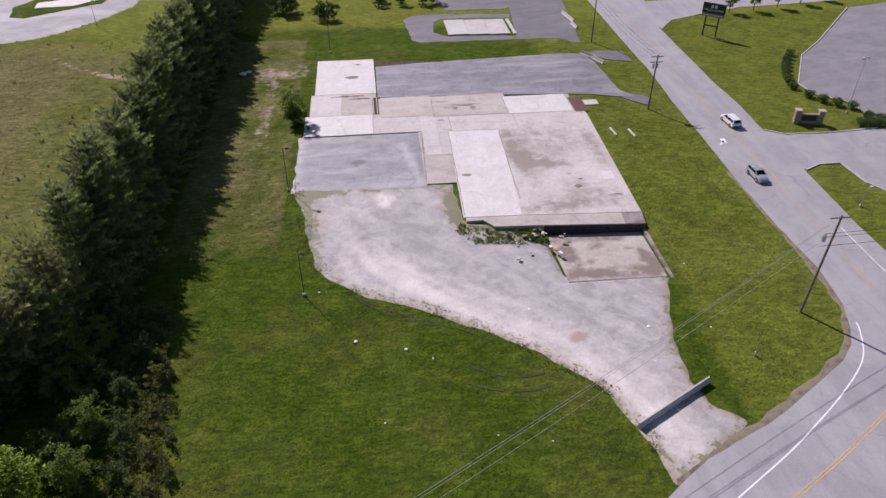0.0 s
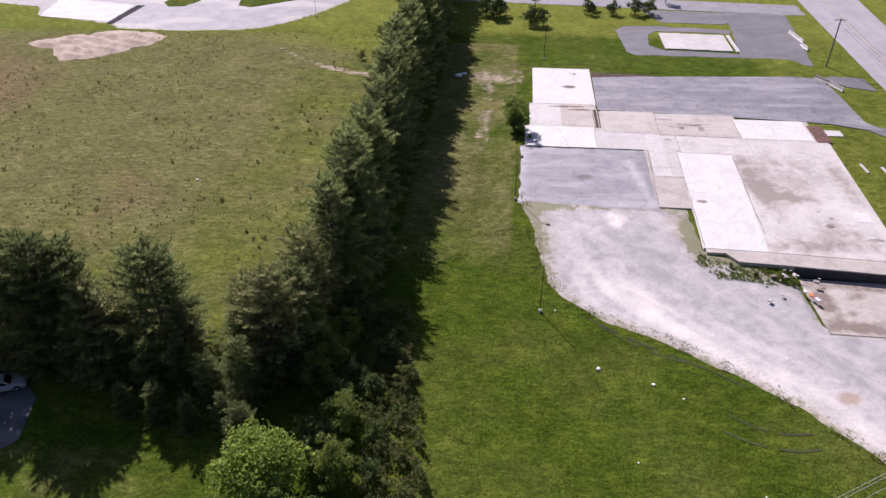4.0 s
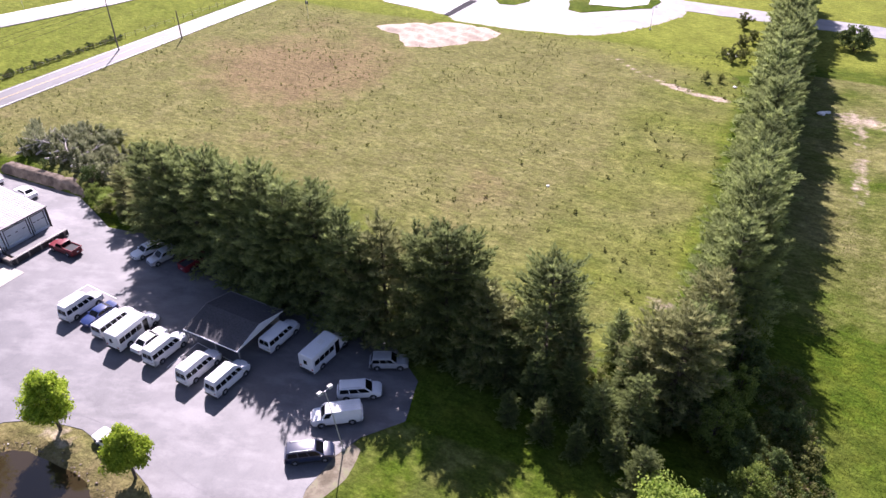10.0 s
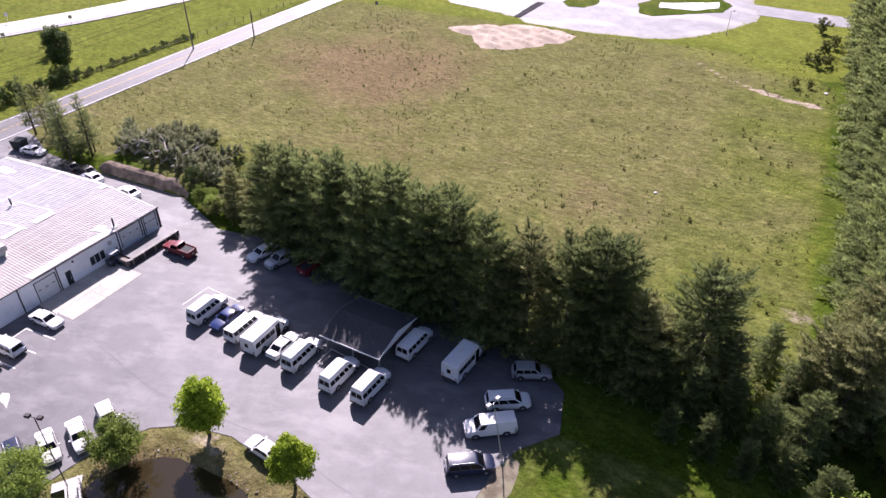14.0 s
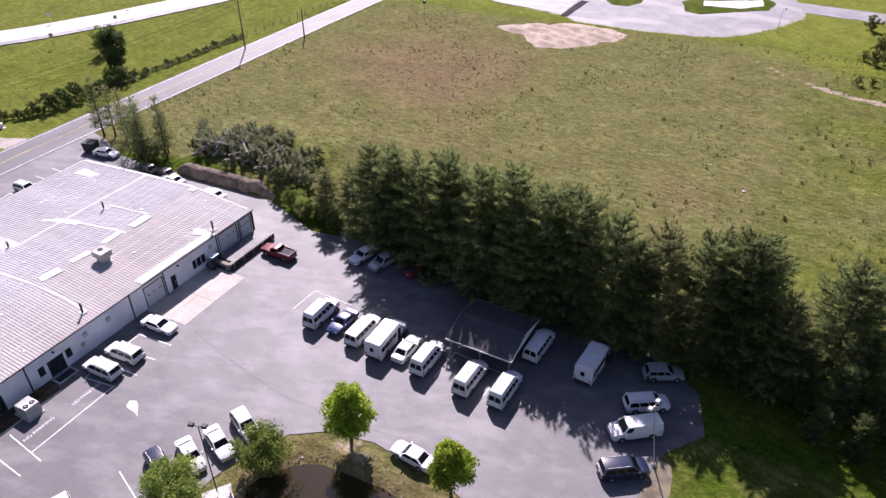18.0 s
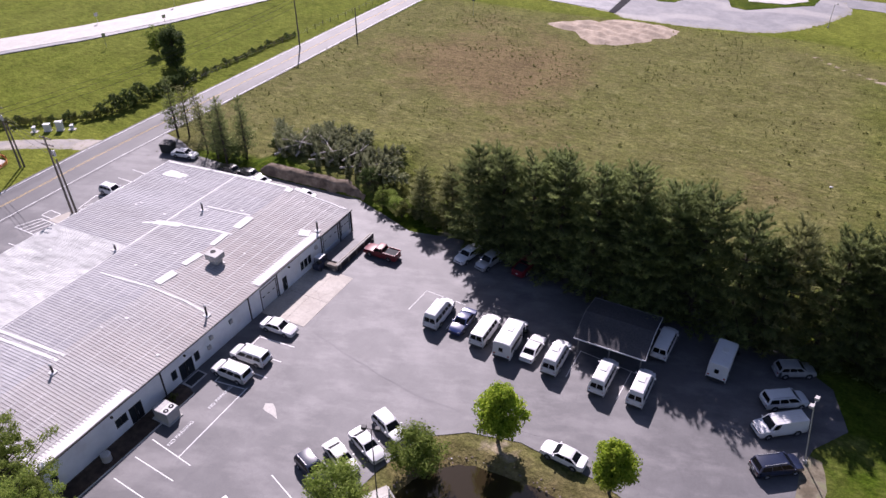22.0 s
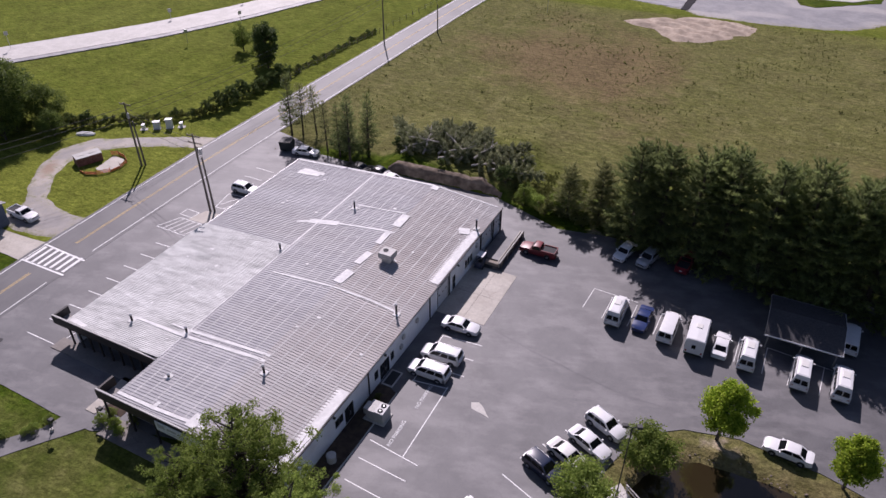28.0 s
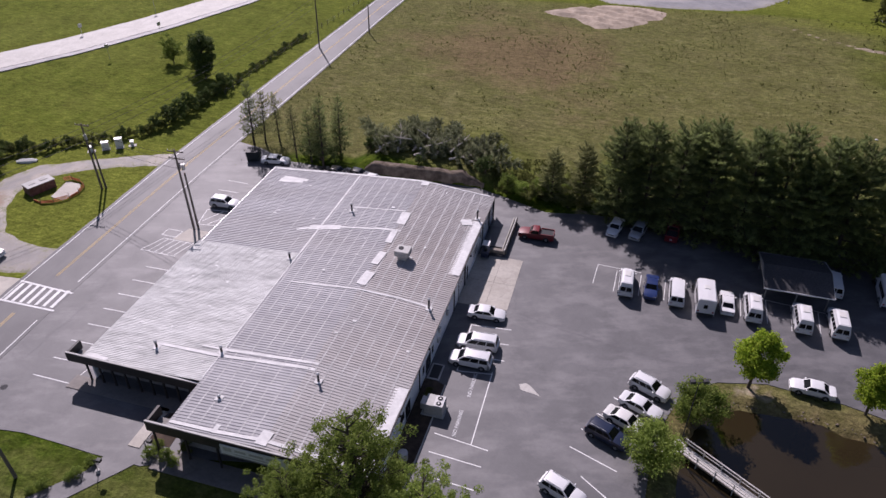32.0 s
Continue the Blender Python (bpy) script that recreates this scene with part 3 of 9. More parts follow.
def part(name, bm, material, parent=None, label="", smooth=False, crease=0.0):
    me = bpy.data.meshes.new(name)
    bm.normal_update()
    bm.to_mesh(me)
    bm.free()
    ob = link_mesh(name, me, material, parent, label, smooth or crease > 0)
    if crease:
        me.set_sharp_from_angle(angle=radians(crease))
    return ob


def share(name, src, parent, m):
    """One more object on the mesh of src."""
    ob = new(name, src.data)
    ob.parent, ob.matrix_basis = parent, m
    return ob


def box(bm, c, s, bevel=0.0, m=None):
    r = bmesh.ops.create_cube(bm, size=1.0, matrix=(m or Matrix()) @ Matrix.Translation(c) @ Matrix.Diagonal((*s, 1)))
    if bevel:
        es = list({e for v in r["verts"] for e in v.link_edges})
        bmesh.ops.bevel(bm, geom=es, offset=bevel, segments=2, affect="EDGES", profile=0.6)
    return bm


def boxbm(c, s, bevel=0.0, m=None):
    return box(bmesh.new(), c, s, bevel, m)


def rod(bm, a, b, r1, r2=None, seg=8):
    a, b = Vector(a), Vector(b)
    d = b - a
    q = d.to_track_quat("Z", "Y").to_matrix().to_4x4()
    bmesh.ops.create_cone(bm, cap_ends=True, segments=seg, radius1=r1, radius2=r1 if r2 is None else r2, depth=d.length,
                          matrix=Matrix.Translation((a + b) / 2) @ q)
    return bm


def rodbm(a, b, r1, r2=None, seg=8):
    return rod(bmesh.new(), a, b, r1, r2, seg)


def loft(rings, caps=True):
    bm = bmesh.new()
    vs = [[bm.verts.new(p) for p in r] for r in rings]
    n = len(rings[0])
    for a, b in zip(vs, vs[1:]):
        for i in range(n):
            bm.faces.new((a[i], a[(i + 1) % n], b[(i + 1) % n], b[i]))
    if caps:
        bm.faces.new(vs[0][::-1])
        bm.faces.new(vs[-1])
    bmesh.ops.recalc_face_normals(bm, faces=bm.faces)
    return bm


def step(v, a, b):
    k = min(max((v - a) / (b - a), 0.0), 1.0)
    return k * k * (3 - 2 * k)


# ---- terrain ----
def inside(x, y, poly):
    c, j = False, len(poly) - 1
    for i in range(len(poly)):
        (xi, yi), (xj, yj) = poly[i], poly[j]
        if (yi > y) != (yj > y) and x < (xj - xi) * (y - yi) / (yj - yi) + xi:
            c = not c
        j = i
    return c


def edge_dist(x, y, poly):
    best = 1e9
    for (ax, ay), (bx, by) in zip(poly, poly[1:] + poly[:1]):
        dx, dy = bx - ax, by - ay
        k = min(max(((x - ax) * dx + (y - ay) * dy) / (dx * dx + dy * dy + 1e-9), 0), 1)
        best = min(best, math.hypot(ax + k * dx - x, ay + k * dy - y))
    return best


POND = [(-108.6, 10.0), (-107.4, 18.0), (-105.6, 22.6), (-103.2, 25.2), (-100.3, 26.4), (-96.6, 26.6), (-93.2, 26.2), (-89.6, 25.2), (-86.4, 24.2), (-83.0, 22.0), (-81.5, 15.0), (-84.0, 8.0), (-92.0, 4.0), (-102.0, 5.0)]
POND_Z = -0.55


def height(x, y):
    """The ground's height: a low plateau under the old foundations, the loading pit, the pond, the cut bank behind the shed."""
    z = 0.65 * step(x, -19, -12) * (1 - step(x, 46, 55)) * step(y, 79, 92) * (1 - step(y, 160, 171))
    if 24 < x < 44 and 66 < y < 88:
        k = step(x, 25.4, 26.6) * (1 - step(x, 40.6, 41.8)) * (1 - step(y, 84.5, 86))
        z = z * (1 - k) + k * (-0.10 - 0.75 * min(max((y - 71) / 12, 0), 1)) if y > 71 else z
    if -112 < x < -78 and 0 < y < 30:
        d = edge_dist(x, y, POND)
        z -= 1.3 * step(d + 0.4, 0, 2.2) if inside(x, y, POND) else 0.25 * (1 - step(d, 0, 1.5))
    if -172 < x < -125 and 66 < y < 100:
        z += 1.7 * step(y, 67.2, 68.2) * (1 - step(y, 80, 98)) * step(x, -161, -157) * (1 - step(x, -138, -133))
    if 56 < x < 64 and 88 < y < 156:
        z -= 0.4 * math.exp(-((x - 60.1 - 0.4 * math.sin(y * 0.11)) / 0.9) ** 2) * step(y, 90, 97) * (1 - step(y, 144, 150))
    return z


def spread(x, y, s, seed=0.0):
    return noise.noise(Vector((x * s, y * s, seed)))


FIELD = [(-184.5, 60.0), (-172.0, 71.0), (-160.0, 72.0), (-130.0, 66.0), (-112.0, 66.0), (-52.0, 62.0), (-43.0, 66.0), (-42.0, 160.0), (-50.0, 178.0), (-75.0, 179.0), (-100.0, 178.0), (-145.0, 176.0), (-176.0, 178.0), (-180.0, 140.0)]


def build_ground():
    def axis(a, b, stepw, far):
        v = list(np.arange(a, b + 0.1, stepw))
        lo, hi, k = [], [], stepw
        p, q = a, b
        while p > -far:
            k *= 1.35
            p -= k
            q += k
            lo.append(p)
            hi.append(q)
        return lo[::-1] + v + hi
    xs, ys = axis(-222, 66, 1.6, 2600), axis(-12, 196, 1.6, 2600)
    nx, ny = len(xs), len(ys)
    X, Y = np.meshgrid(xs, ys)
    V = np.zeros((ny * nx, 3))
    V[:, 0], V[:, 1] = X.ravel(), Y.ravel()
    fld, drt, rst, lsh = np.zeros(len(V)), np.zeros(len(V)), np.zeros(len(V)), np.zeros(len(V))
    for i, (x, y, _) in enumerate(V):
        h, fresh = height(x, y), 0.0
        V[i, 2] = h if h < -0.1 else h + 0.03 * (spread(x, y, 0.3) - 0.6)
        if -260 < x < 0 and 40 < y < 300:
            f = 1.0 if inside(x, y, FIELD) else 0.0
            d = edge_dist(x, y, FIELD) if x < -35 else 9
            fld[i] = step(d if f else -d, -2.5, 2.5)
            if f:
                fresh = step(x, -84, -48) * max(0.0, 0.66 + 0.45 * spread(x, y, 0.07, 12))
                fresh = max(fresh, 0.75 * (1 - step(y, 78, 104)) * step(x, -165, -150) * (0.8 + 0.6 * spread(x, y, 0.08, 15)))
                fld[i] *= 1 - 0.75 * fresh
            rst[i] = fld[i] * (0.7 * math.exp(-((x + 142) / 30) ** 2 - ((y - 132) / 36) ** 2) + 0.36 * math.exp(-((x + 76) / 13) ** 2 - ((y - 88) / 18) ** 2) + 0.45 * math.exp(-((x + 58) / 9) ** 2 - ((y - 118) / 22) ** 2) + 0.4 * spread(x, y, 0.035, 3) + 0.25 * spread(x, y, 0.12, 4))
        if -125 < x < -50 and -25 < y < 46:
            near = step(x, -122, -112) * (1 - step(x, -68, -52)) * step(y, -24, 0)
            east = step(x, -84, -74)
            fld[i] = near * (0.8 - 0.35 * east + 0.3 * spread(x, y, 0.1, 6))
            rst[i] = near * (1 - east) * (0.45 + 0.5 * spread(x, y, 0.15, 9))
        if -31 < x < -13 and 64 < y < 175:
            fld[i] = 0.66 * step(y, 64, 100) * (0.8 + 0.6 * spread(x, y, 0.1, 8))
        if -62 <= x < -30 and y < 46:
            fld[i] = max(fld[i], 0.4 * step(-x, 30, 62))
        lsh[i] = max((0.85 - 0.3 * step(y, 62, 70)) * step(-x, 184, 190) * step(y, 24, 30), 0.6 * step(y, 160, 176) * (1 - step(x, -40, -20)), 0.75 * step(y, 176, 186), 0.5 * step(x, 37, 44)) * (1 - fld[i] * 0.5) + 0.5 * min(fresh, 1.0)
        if -200 < x < -134 and y < 5:
            fld[i] = 0.42 + 0.3 * spread(x, y, 0.08, 7)
        if x < -196 and y > 60:
            fld[i] = 0.3 + 0.3 * spread(x, y, 0.04, 7)
            u, v = (x + 225) * 0.92 - (y - 79) * 0.38, (x + 225) * 0.38 + (y - 79) * 0.92
            rst[i] = 0.75 * math.exp(-(u / 3.5) ** 2 - (v / 10) ** 2) + 0.6 * math.exp(-((x + 217) / 5) ** 2 - ((y - 92) / 5) ** 2)
            drt[i] = 0.3 * math.exp(-(u / 2.5) ** 2 - (v / 8) ** 2)
        brk = 0.75 + 0.5 * spread(x, y, 0.22, 21)
        track = math.exp(-((x + 19.6 + 1.2 * spread(x, y, 0.08, 2)) / 2.4) ** 2) * step(y, 104, 118) * (1 - step(y, 150, 158))
        cross = math.exp(-((y - 152) / 5.5) ** 2) * step(x, -28, -24) * (1 - step(x, -13, -9))
        path = math.exp(-((y - (151.6 + 0.018 * min(x + 42, 0.0) ** 2)) / 1.5) ** 2) * step(x, -82, -72) * (1 - step(x, -46, -42)) * (0.75 + 0.5 * step(x, -62, -54))
        bare = math.exp(-((x + 44) / 3.5) ** 2 - ((y - 78) / 2.5) ** 2) * 0.5
        worn = 0.55 * math.exp(-((x + 119) / 5) ** 2 - ((y - 62.5) / 2) ** 2)
        pondside = 0.55 * math.exp(-((x + 99) / 4) ** 2 - ((y - 28.5) / 1.6) ** 2)
        drt[i] = max(drt[i], 0.58 * track * brk, 0.62 * cross * brk, 0.82 * path * brk, bare, worn, pondside)
    idx = np.arange(nx * ny).reshape(ny, nx)
    Fq = np.stack([idx[:-1, :-1], idx[:-1, 1:], idx[1:, 1:], idx[1:, :-1]], -1).reshape(-1, 4)
    me = quad_mesh("ground", V, Fq)
    for nm, vals in (("field", fld), ("dirt", drt), ("rust", rst), ("lush", lsh)):
        a = me.attributes.new(nm, "FLOAT", "POINT")
        a.data.foreach_set("value", vals.astype(np.float32))
    ob = link_mesh("ground", me, M["turf"], smooth=True)
    tagged(ob, "green and dry yellowish grass ground with bare dirt tracks", "ground", kind="structure")


def quad_mesh(name, V, Fq):
    """A mesh from arrays of places and of faces with equal numbers of corners."""
    V, Fq = np.asarray(V, np.float32), np.asarray(Fq, np.int32)
    me = bpy.data.meshes.new(name)
    k = Fq.shape[1]
    me.vertices.add(len(V))
    me.vertices.foreach_set("co", V.ravel())
    me.loops.add(Fq.size)
    me.loops.foreach_set("vertex_index", Fq.ravel())
    me.polygons.add(len(Fq))
    me.polygons.foreach_set("loop_start", np.arange(0, Fq.size, k, dtype=np.int32))
    me.update(calc_edges=True)
    return me


build_ground()


def resample(poly, gap, jag, seed, closed=True):
    out = []
    pts = poly + poly[:1] if closed else poly
    for (ax, ay), (bx, by) in zip(pts, pts[1:]):
        L = math.hypot(bx - ax, by - ay)
        n = max(1, int(L / gap))
        for i in range(n):
            x, y = ax + (bx - ax) * i / n, ay + (by - ay) * i / n
            if jag:
                nx, ny = (by - ay) / L, -(bx - ax) / L
                d = jag * (spread(x, y, 0.35, seed) + 0.6 * spread(x, y, 1.3, seed + 5))
                x, y = x + nx * d, y + ny * d
            out.append((x, y))
    if not closed:
        out.append(poly[-1])
    return out


def sheet(name, poly, z, material, label="", category="", jag=0.0, gap=1.2, thick=0.06, drape=0.0, parent=None, kind="structure", seed=0.0):
    """A layer of paving on the ground: outline poly, top at height z (over the ground if drape), with a short skirt."""
    pts = resample(poly, gap, jag, seed) if jag else poly
    bm = bmesh.new()
    from mathutils.geometry import tessellate_polygon
    vs = [bm.verts.new((x, y, 0)) for x, y in pts]
    for tri in tessellate_polygon([[Vector((x, y, 0)) for x, y in pts]]):
        try:
            bm.faces.new([vs[i] for i in tri])
        except ValueError:
            pass
    if drape:
        x0, x1, y0, y1 = min(p[0] for p in pts), max(p[0] for p in pts), min(p[1] for p in pts), max(p[1] for p in pts)
        for ax, lo, hi in ((0, x0, x1), (1, y0, y1)):
            k = lo + drape
            while k < hi:
                co, no = ((k, 0, 0), (1, 0, 0)) if ax == 0 else ((0, k, 0), (0, 1, 0))
                bmesh.ops.bisect_plane(bm, geom=bm.verts[:] + bm.edges[:] + bm.faces[:], plane_co=co, plane_no=no)
                k += drape
    bmesh.ops.recalc_face_normals(bm, faces=bm.faces)
    if bm.faces and sum(f.normal.z for f in bm.faces) < 0:
        bmesh.ops.reverse_faces(bm, faces=bm.faces)
    for v in bm.verts:
        v.co.z = z + (height(v.co.x, v.co.y) if drape else 0)
    rim = [e for e in bm.edges if len(e.link_faces) == 1]
    r = bmesh.ops.extrude_edge_only(bm, edges=rim)
    for g in r["geom"]:
        if isinstance(g, bmesh.types.BMVert):
            g.co.z -= thick
    ob = part(name, bm, material, parent)
    me = ob.data
    me.attributes.new("edge", "FLOAT", "POINT").data.foreach_set("value", np.full(len(me.vertices), 3.2, np.float32))
    if parent is None:
        tagged(ob, label, category or name.replace("_", " "), kind=kind)
    elif label:
        ob["label"] = label
    return ob


def strip(bm, pts, w, z, zf=None):
    """A flat painted strip along pts, a few millimetres thick."""
    P = [Vector((x, y)) for x, y in pts]
    L, R = [], []
    for i, p in enumerate(P):
        d = (P[min(i + 1, len(P) - 1)] - P[max(i - 1, 0)]).normalized()
        n = Vector((-d.y, d.x)) * w / 2
        zz = z + (zf(p.x, p.y) if zf else 0)
        L.append(bm.verts.new((p.x + n.x, p.y + n.y, zz)))
        R.append(bm.verts.new((p.x - n.x, p.y - n.y, zz)))
    for i in range(len(P) - 1):
        bm.faces.new((R[i], R[i + 1], L[i + 1], L[i]))
    return bm


def line_mark(name, pts, w, z, material, parent, label=""):
    bm = strip(bmesh.new(), pts, w, z)
    r = bmesh.ops.extrude_face_region(bm, geom=bm.faces[:])
    bmesh.ops.translate(bm, vec=(0, 0, -0.003), verts=[g for g in r["geom"] if isinstance(g, bmesh.types.BMVert)])
    bmesh.ops.recalc_face_normals(bm, faces=bm.faces)
    return part(name, bm, material, parent, label)

# ---- roads ----
def offset(pts, d):
    P = [Vector(p) for p in pts]
    out = []
    for i, p in enumerate(P):
        t = (P[min(i + 1, len(P) - 1)] - P[max(i - 1, 0)]).normalized()
        out.append((p.x - t.y * d, p.y + t.x * d))
    return out



def arc(pts, n=10):
    """A smooth curve through the points given."""
    P = [pts[0]] + list(pts) + [pts[-1]]
    out = []
    for a, b, c, d in zip(P, P[1:], P[2:], P[3:]):
        for i in range(n):
            k = i / n
            out.append(tuple(0.5 * (2 * q + (r - p) * k + (2 * p - 5 * q + 4 * r - t) * k * k + (3 * q - p - 3 * r + t) * k ** 3) for p, q, r, t in zip(a, b, c, d)))
    return out + [pts[-1]]


def soft_sheet(name, poly, z, material, label, category, cell=0.6, sweep=None, soil=None, fray=None):
    """Paving without kerbs: a fine sheet over the ground that dips under the turf at its edge, so that weeds creep in."""
    xs, ys = [p[0] for p in poly], [p[1] for p in poly]
    gx, gy = np.arange(min(xs) - 1.2, max(xs) + 1.3, cell), np.arange(min(ys) - 1.2, max(ys) + 1.3, cell)
    idx, V, at = {}, [], {"edge": [], "sweep": [], "soil": []}
    for j, y in enumerate(gy):
        for i, x in enumerate(gx):
            e = edge_dist(x, y, poly) * (1 if inside(x, y, poly) else -1)
            if e > -1.2:
                e += 0.5 * spread(x, y, 0.35, 31)
                idx[i, j] = len(V)
                V.append((x, y, height(x, y) + (z if e > 0.6 else z + 0.16 * (min(e, 0.6) - 0.6) / 1.2)))
                at["edge"].append(e - (fray(x, y) if fray else 0))
                at["sweep"].append(sweep(x, y) if sweep else 0)
                at["soil"].append(soil(x, y) if soil else 0)
    F = [(a, idx[i + 1, j], idx[i + 1, j + 1], idx[i, j + 1]) for (i, j), a in idx.items() if (i + 1, j) in idx and (i + 1, j + 1) in idx and (i, j + 1) in idx]
    me = quad_mesh(name, np.array(V), np.array(F))
    for nm, vals in at.items():
        me.attributes.new(nm, "FLOAT", "POINT").data.foreach_set("value", np.array(vals, np.float32))
    return tagged(link_mesh(name, me, material, smooth=True), label, category, kind="structure")


def blob(x, y, cx, cy, rx, ry, turn=0.0, seed=0):
    """A ragged soft spot: one in its middle, none outside."""
    c, s = math.cos(turn), math.sin(turn)
    u, v = ((x - cx) * c + (y - cy) * s) / rx, ((y - cy) * c - (x - cx) * s) / ry
    return max(0.0, math.exp(-u * u - v * v) * (1 + 0.9 * spread(x, y, 0.5, seed) + 0.5 * spread(x, y, 1.7, seed)))


def patch_top(poly4, nx, ny, z, material, parent, soil, sweep=None, notch=None, name="slab_top", label=""):
    """The worn upper skin of a slab: a four-cornered sheet with dirt where soil() says."""
    a, b, c, d = [np.array(p, float) for p in poly4]
    V, so, sw = [], [], []
    for j in range(ny + 1):
        for i in range(nx + 1):
            u, v = i / nx, j / ny
            p = (a * (1 - u) + b * u) * (1 - v) + (d * (1 - u) + c * u) * v
            V.append((p[0], p[1], z if not callable(z) else z(p[0], p[1])))
            so.append(soil(p[0], p[1]))
            sw.append(sweep(p[0], p[1]) if sweep else 0)
    F = []
    for j in range(ny):
        for i in range(nx):
            k = j * (nx + 1) + i
            if not (notch and notch(V[k][0], V[k + nx + 2][1])):
                F.append((k, k + 1, k + nx + 2, k + nx + 1))
    me = quad_mesh(name, np.array(V), np.array(F))
    for nm, vals in (("soil", so), ("sweep", sw)):
        me.attributes.new(nm, "FLOAT", "POINT").data.foreach_set("value", np.array(vals, np.float32))
    return link_mesh(name, me, material, parent, label)


# west road, running past the long metal shed
WEST_L = [(-193.2, -120.0), (-193.4, 0.0), (-193.6, 25.0), (-192.6, 60.0), (-190.0, 100.0), (-186.8, 150.0), (-184.5, 180.0), (-176.0, 260.0), (-150.0, 420.0)]
WEST_R = [(-186.0, -120.0), (-186.2, 0.0), (-186.0, 25.0), (-184.8, 60.0), (-182.4, 100.0), (-179.6, 150.0), (-177.4, 180.0), (-169.0, 260.0), (-143.0, 420.0)]
west = sheet("road_west", offset(WEST_L, 0.5) + offset(WEST_R, -0.5)[::-1], 0.07, M["road"], "grey two-lane asphalt road with yellow centre line", "road", jag=0.12, gap=3)
line_mark("edge_line", offset(WEST_L[:4], -0.1), 0.14, 0.082, M["white_line"], west)
line_mark("edge_line", offset(WEST_L[3:], -0.1), 0.14, 0.082, M["white_line"], west)
line_mark("edge_line", [(-186.0, -120.0), (-186.15, 0.0), (-186.1, 20.4)], 0.14, 0.082, M["white_line"], west)
line_mark("edge_line", [(-186.0, 28.5), (-184.8, 60.0), (-182.4, 100.0), (-179.6, 150.0), (-177.4, 180.0), (-169.0, 260.0)], 0.14, 0.082, M["white_line"], west)
MIDW = [((a[0] + b[0]) / 2, (a[1] + b[1]) / 2) for a, b in zip(WEST_L, WEST_R)]
for d in (-0.14, 0.14):
    line_mark("centre_line", offset([MIDW[0], MIDW[1], (-189.9, 21.0)], d), 0.11, 0.082, M["yellow_line"], west)
    line_mark("centre_line", offset([(-189.7, 29.0)] + MIDW[3:], d), 0.11, 0.082, M["yellow_line"], west)
# zebra crossing: two rails and slanting bars
for y0, y1 in ((22.9, 22.5), (27.0, 26.2)):
    line_mark("crossing_rail", [(-193.7, y0), (-185.2, y1)], 0.3, 0.084, M["white_line"], west)
for i in range(7):
    x = -193.2 + 1.16 * i
    line_mark("crossing_bar", [(x + 0.25, 23.0), (x + 0.25, 26.6)], 0.48, 0.083, M["white_line"], west)

# east road past the old foundations, and the bend into the cross road at its foot
EAST = [(61.4, 62.5), (62.4, 70.0), (62.0, 81.0), (62.1, 96.0), (62.9, 111.0), (63.2, 125.6), (64.6, 146.0), (64.6, 155.0), (65.2, 182.0), (66.5, 230.0), (70.0, 420.0),
        (92.0, 420.0), (84.0, 230.0), (81.0, 185.0), (77.4, 172.5), (77.0, 161.0), (76.2, 138.0), (76.3, 123.4), (75.6, 112.7), (75.3, 97.5), (74.4, 79.8), (74.5, 73.0), (77.0, 40.0), (90.0, 0.0), (70.0, -20.0), (42.0, 20.0), (10.0, 16.0),
        (-4.0, 9.0), (-8.0, 17.0), (10.0, 26.5), (27.5, 36.5), (33.5, 40.6), (41.5, 44.1), (44.9, 45.9), (50.4, 49.3), (55.4, 52.5), (58.1, 55.1), (59.8, 58.1)]
east = sheet("road_east", EAST, 0.07, M["road_pale"], "pale grey asphalt road bending at a junction", "road", jag=0.15, gap=2)
line_mark("edge_line", arc([(10.0, 21.2), (24.0, 29.4), (34.7, 35.9), (42.4, 40.5), (47.4, 43.9), (51.7, 47.0), (56.3, 50.8), (58.8, 53.7), (60.6, 57.4), (61.0, 58.8)], 4), 0.17, 0.082, M["white_line"], east)
for d in (-0.15, 0.15):
    line_mark("centre_line", offset([(20.0, 23.6), (40.4, 35.3), (48.4, 39.8), (55.4, 44.2), (66.0, 51.2)], d), 0.12, 0.082, M["yellow_line"], east)
    line_mark("centre_line", offset([(67.4, 64.4), (68.0, 75.6), (68.6, 98.0), (69.4, 112.0), (70.0, 137.0), (70.8, 157.0), (72.0, 182.0), (74.5, 230.0)], d), 0.11, 0.082, M["pale_yellow"], east)
line_mark("lane_line", [(71.3, 62.0), (71.4, 79.7)], 0.13, 0.082, M["white_line"], east)
arrow = strip(bmesh.new(), [(65.0, 108.0), (66.2, 109.4)], 0.35, 0.083)
strip(arrow, [(66.0, 108.6), (66.3, 110.3)], 0.9, 0.083)
part("turn_arrow", arrow, M["white_line"], east)
EDGE_E = [(29.0, 37.8), (34.5, 41.0), (41.5, 44.1), (50.4, 49.3), (55.4, 52.5), (58.1, 55.1), (59.8, 58.1), (61.4, 62.5), (62.1, 80.0), (62.2, 98.0)]
soft_sheet("road_shoulder", offset(EDGE_E, 1.15)[:7] + offset(EDGE_E, 0.7)[7:] + offset(EDGE_E, -0.7)[::-1], 0.035, M["bare"], "strip of worn earth along the road edge", "shoulder", 0.5)
sheet("side_street", [(77.6, 172.0), (82.8, 178.7), (93.7, 183.5), (106.0, 187.6), (130.0, 190.0), (180.0, 198.0), (178.0, 208.0), (120.0, 200.0), (82.0, 196.0)], 0.075, M["road_pale"], "pale grey side street", "road", jag=0.1)
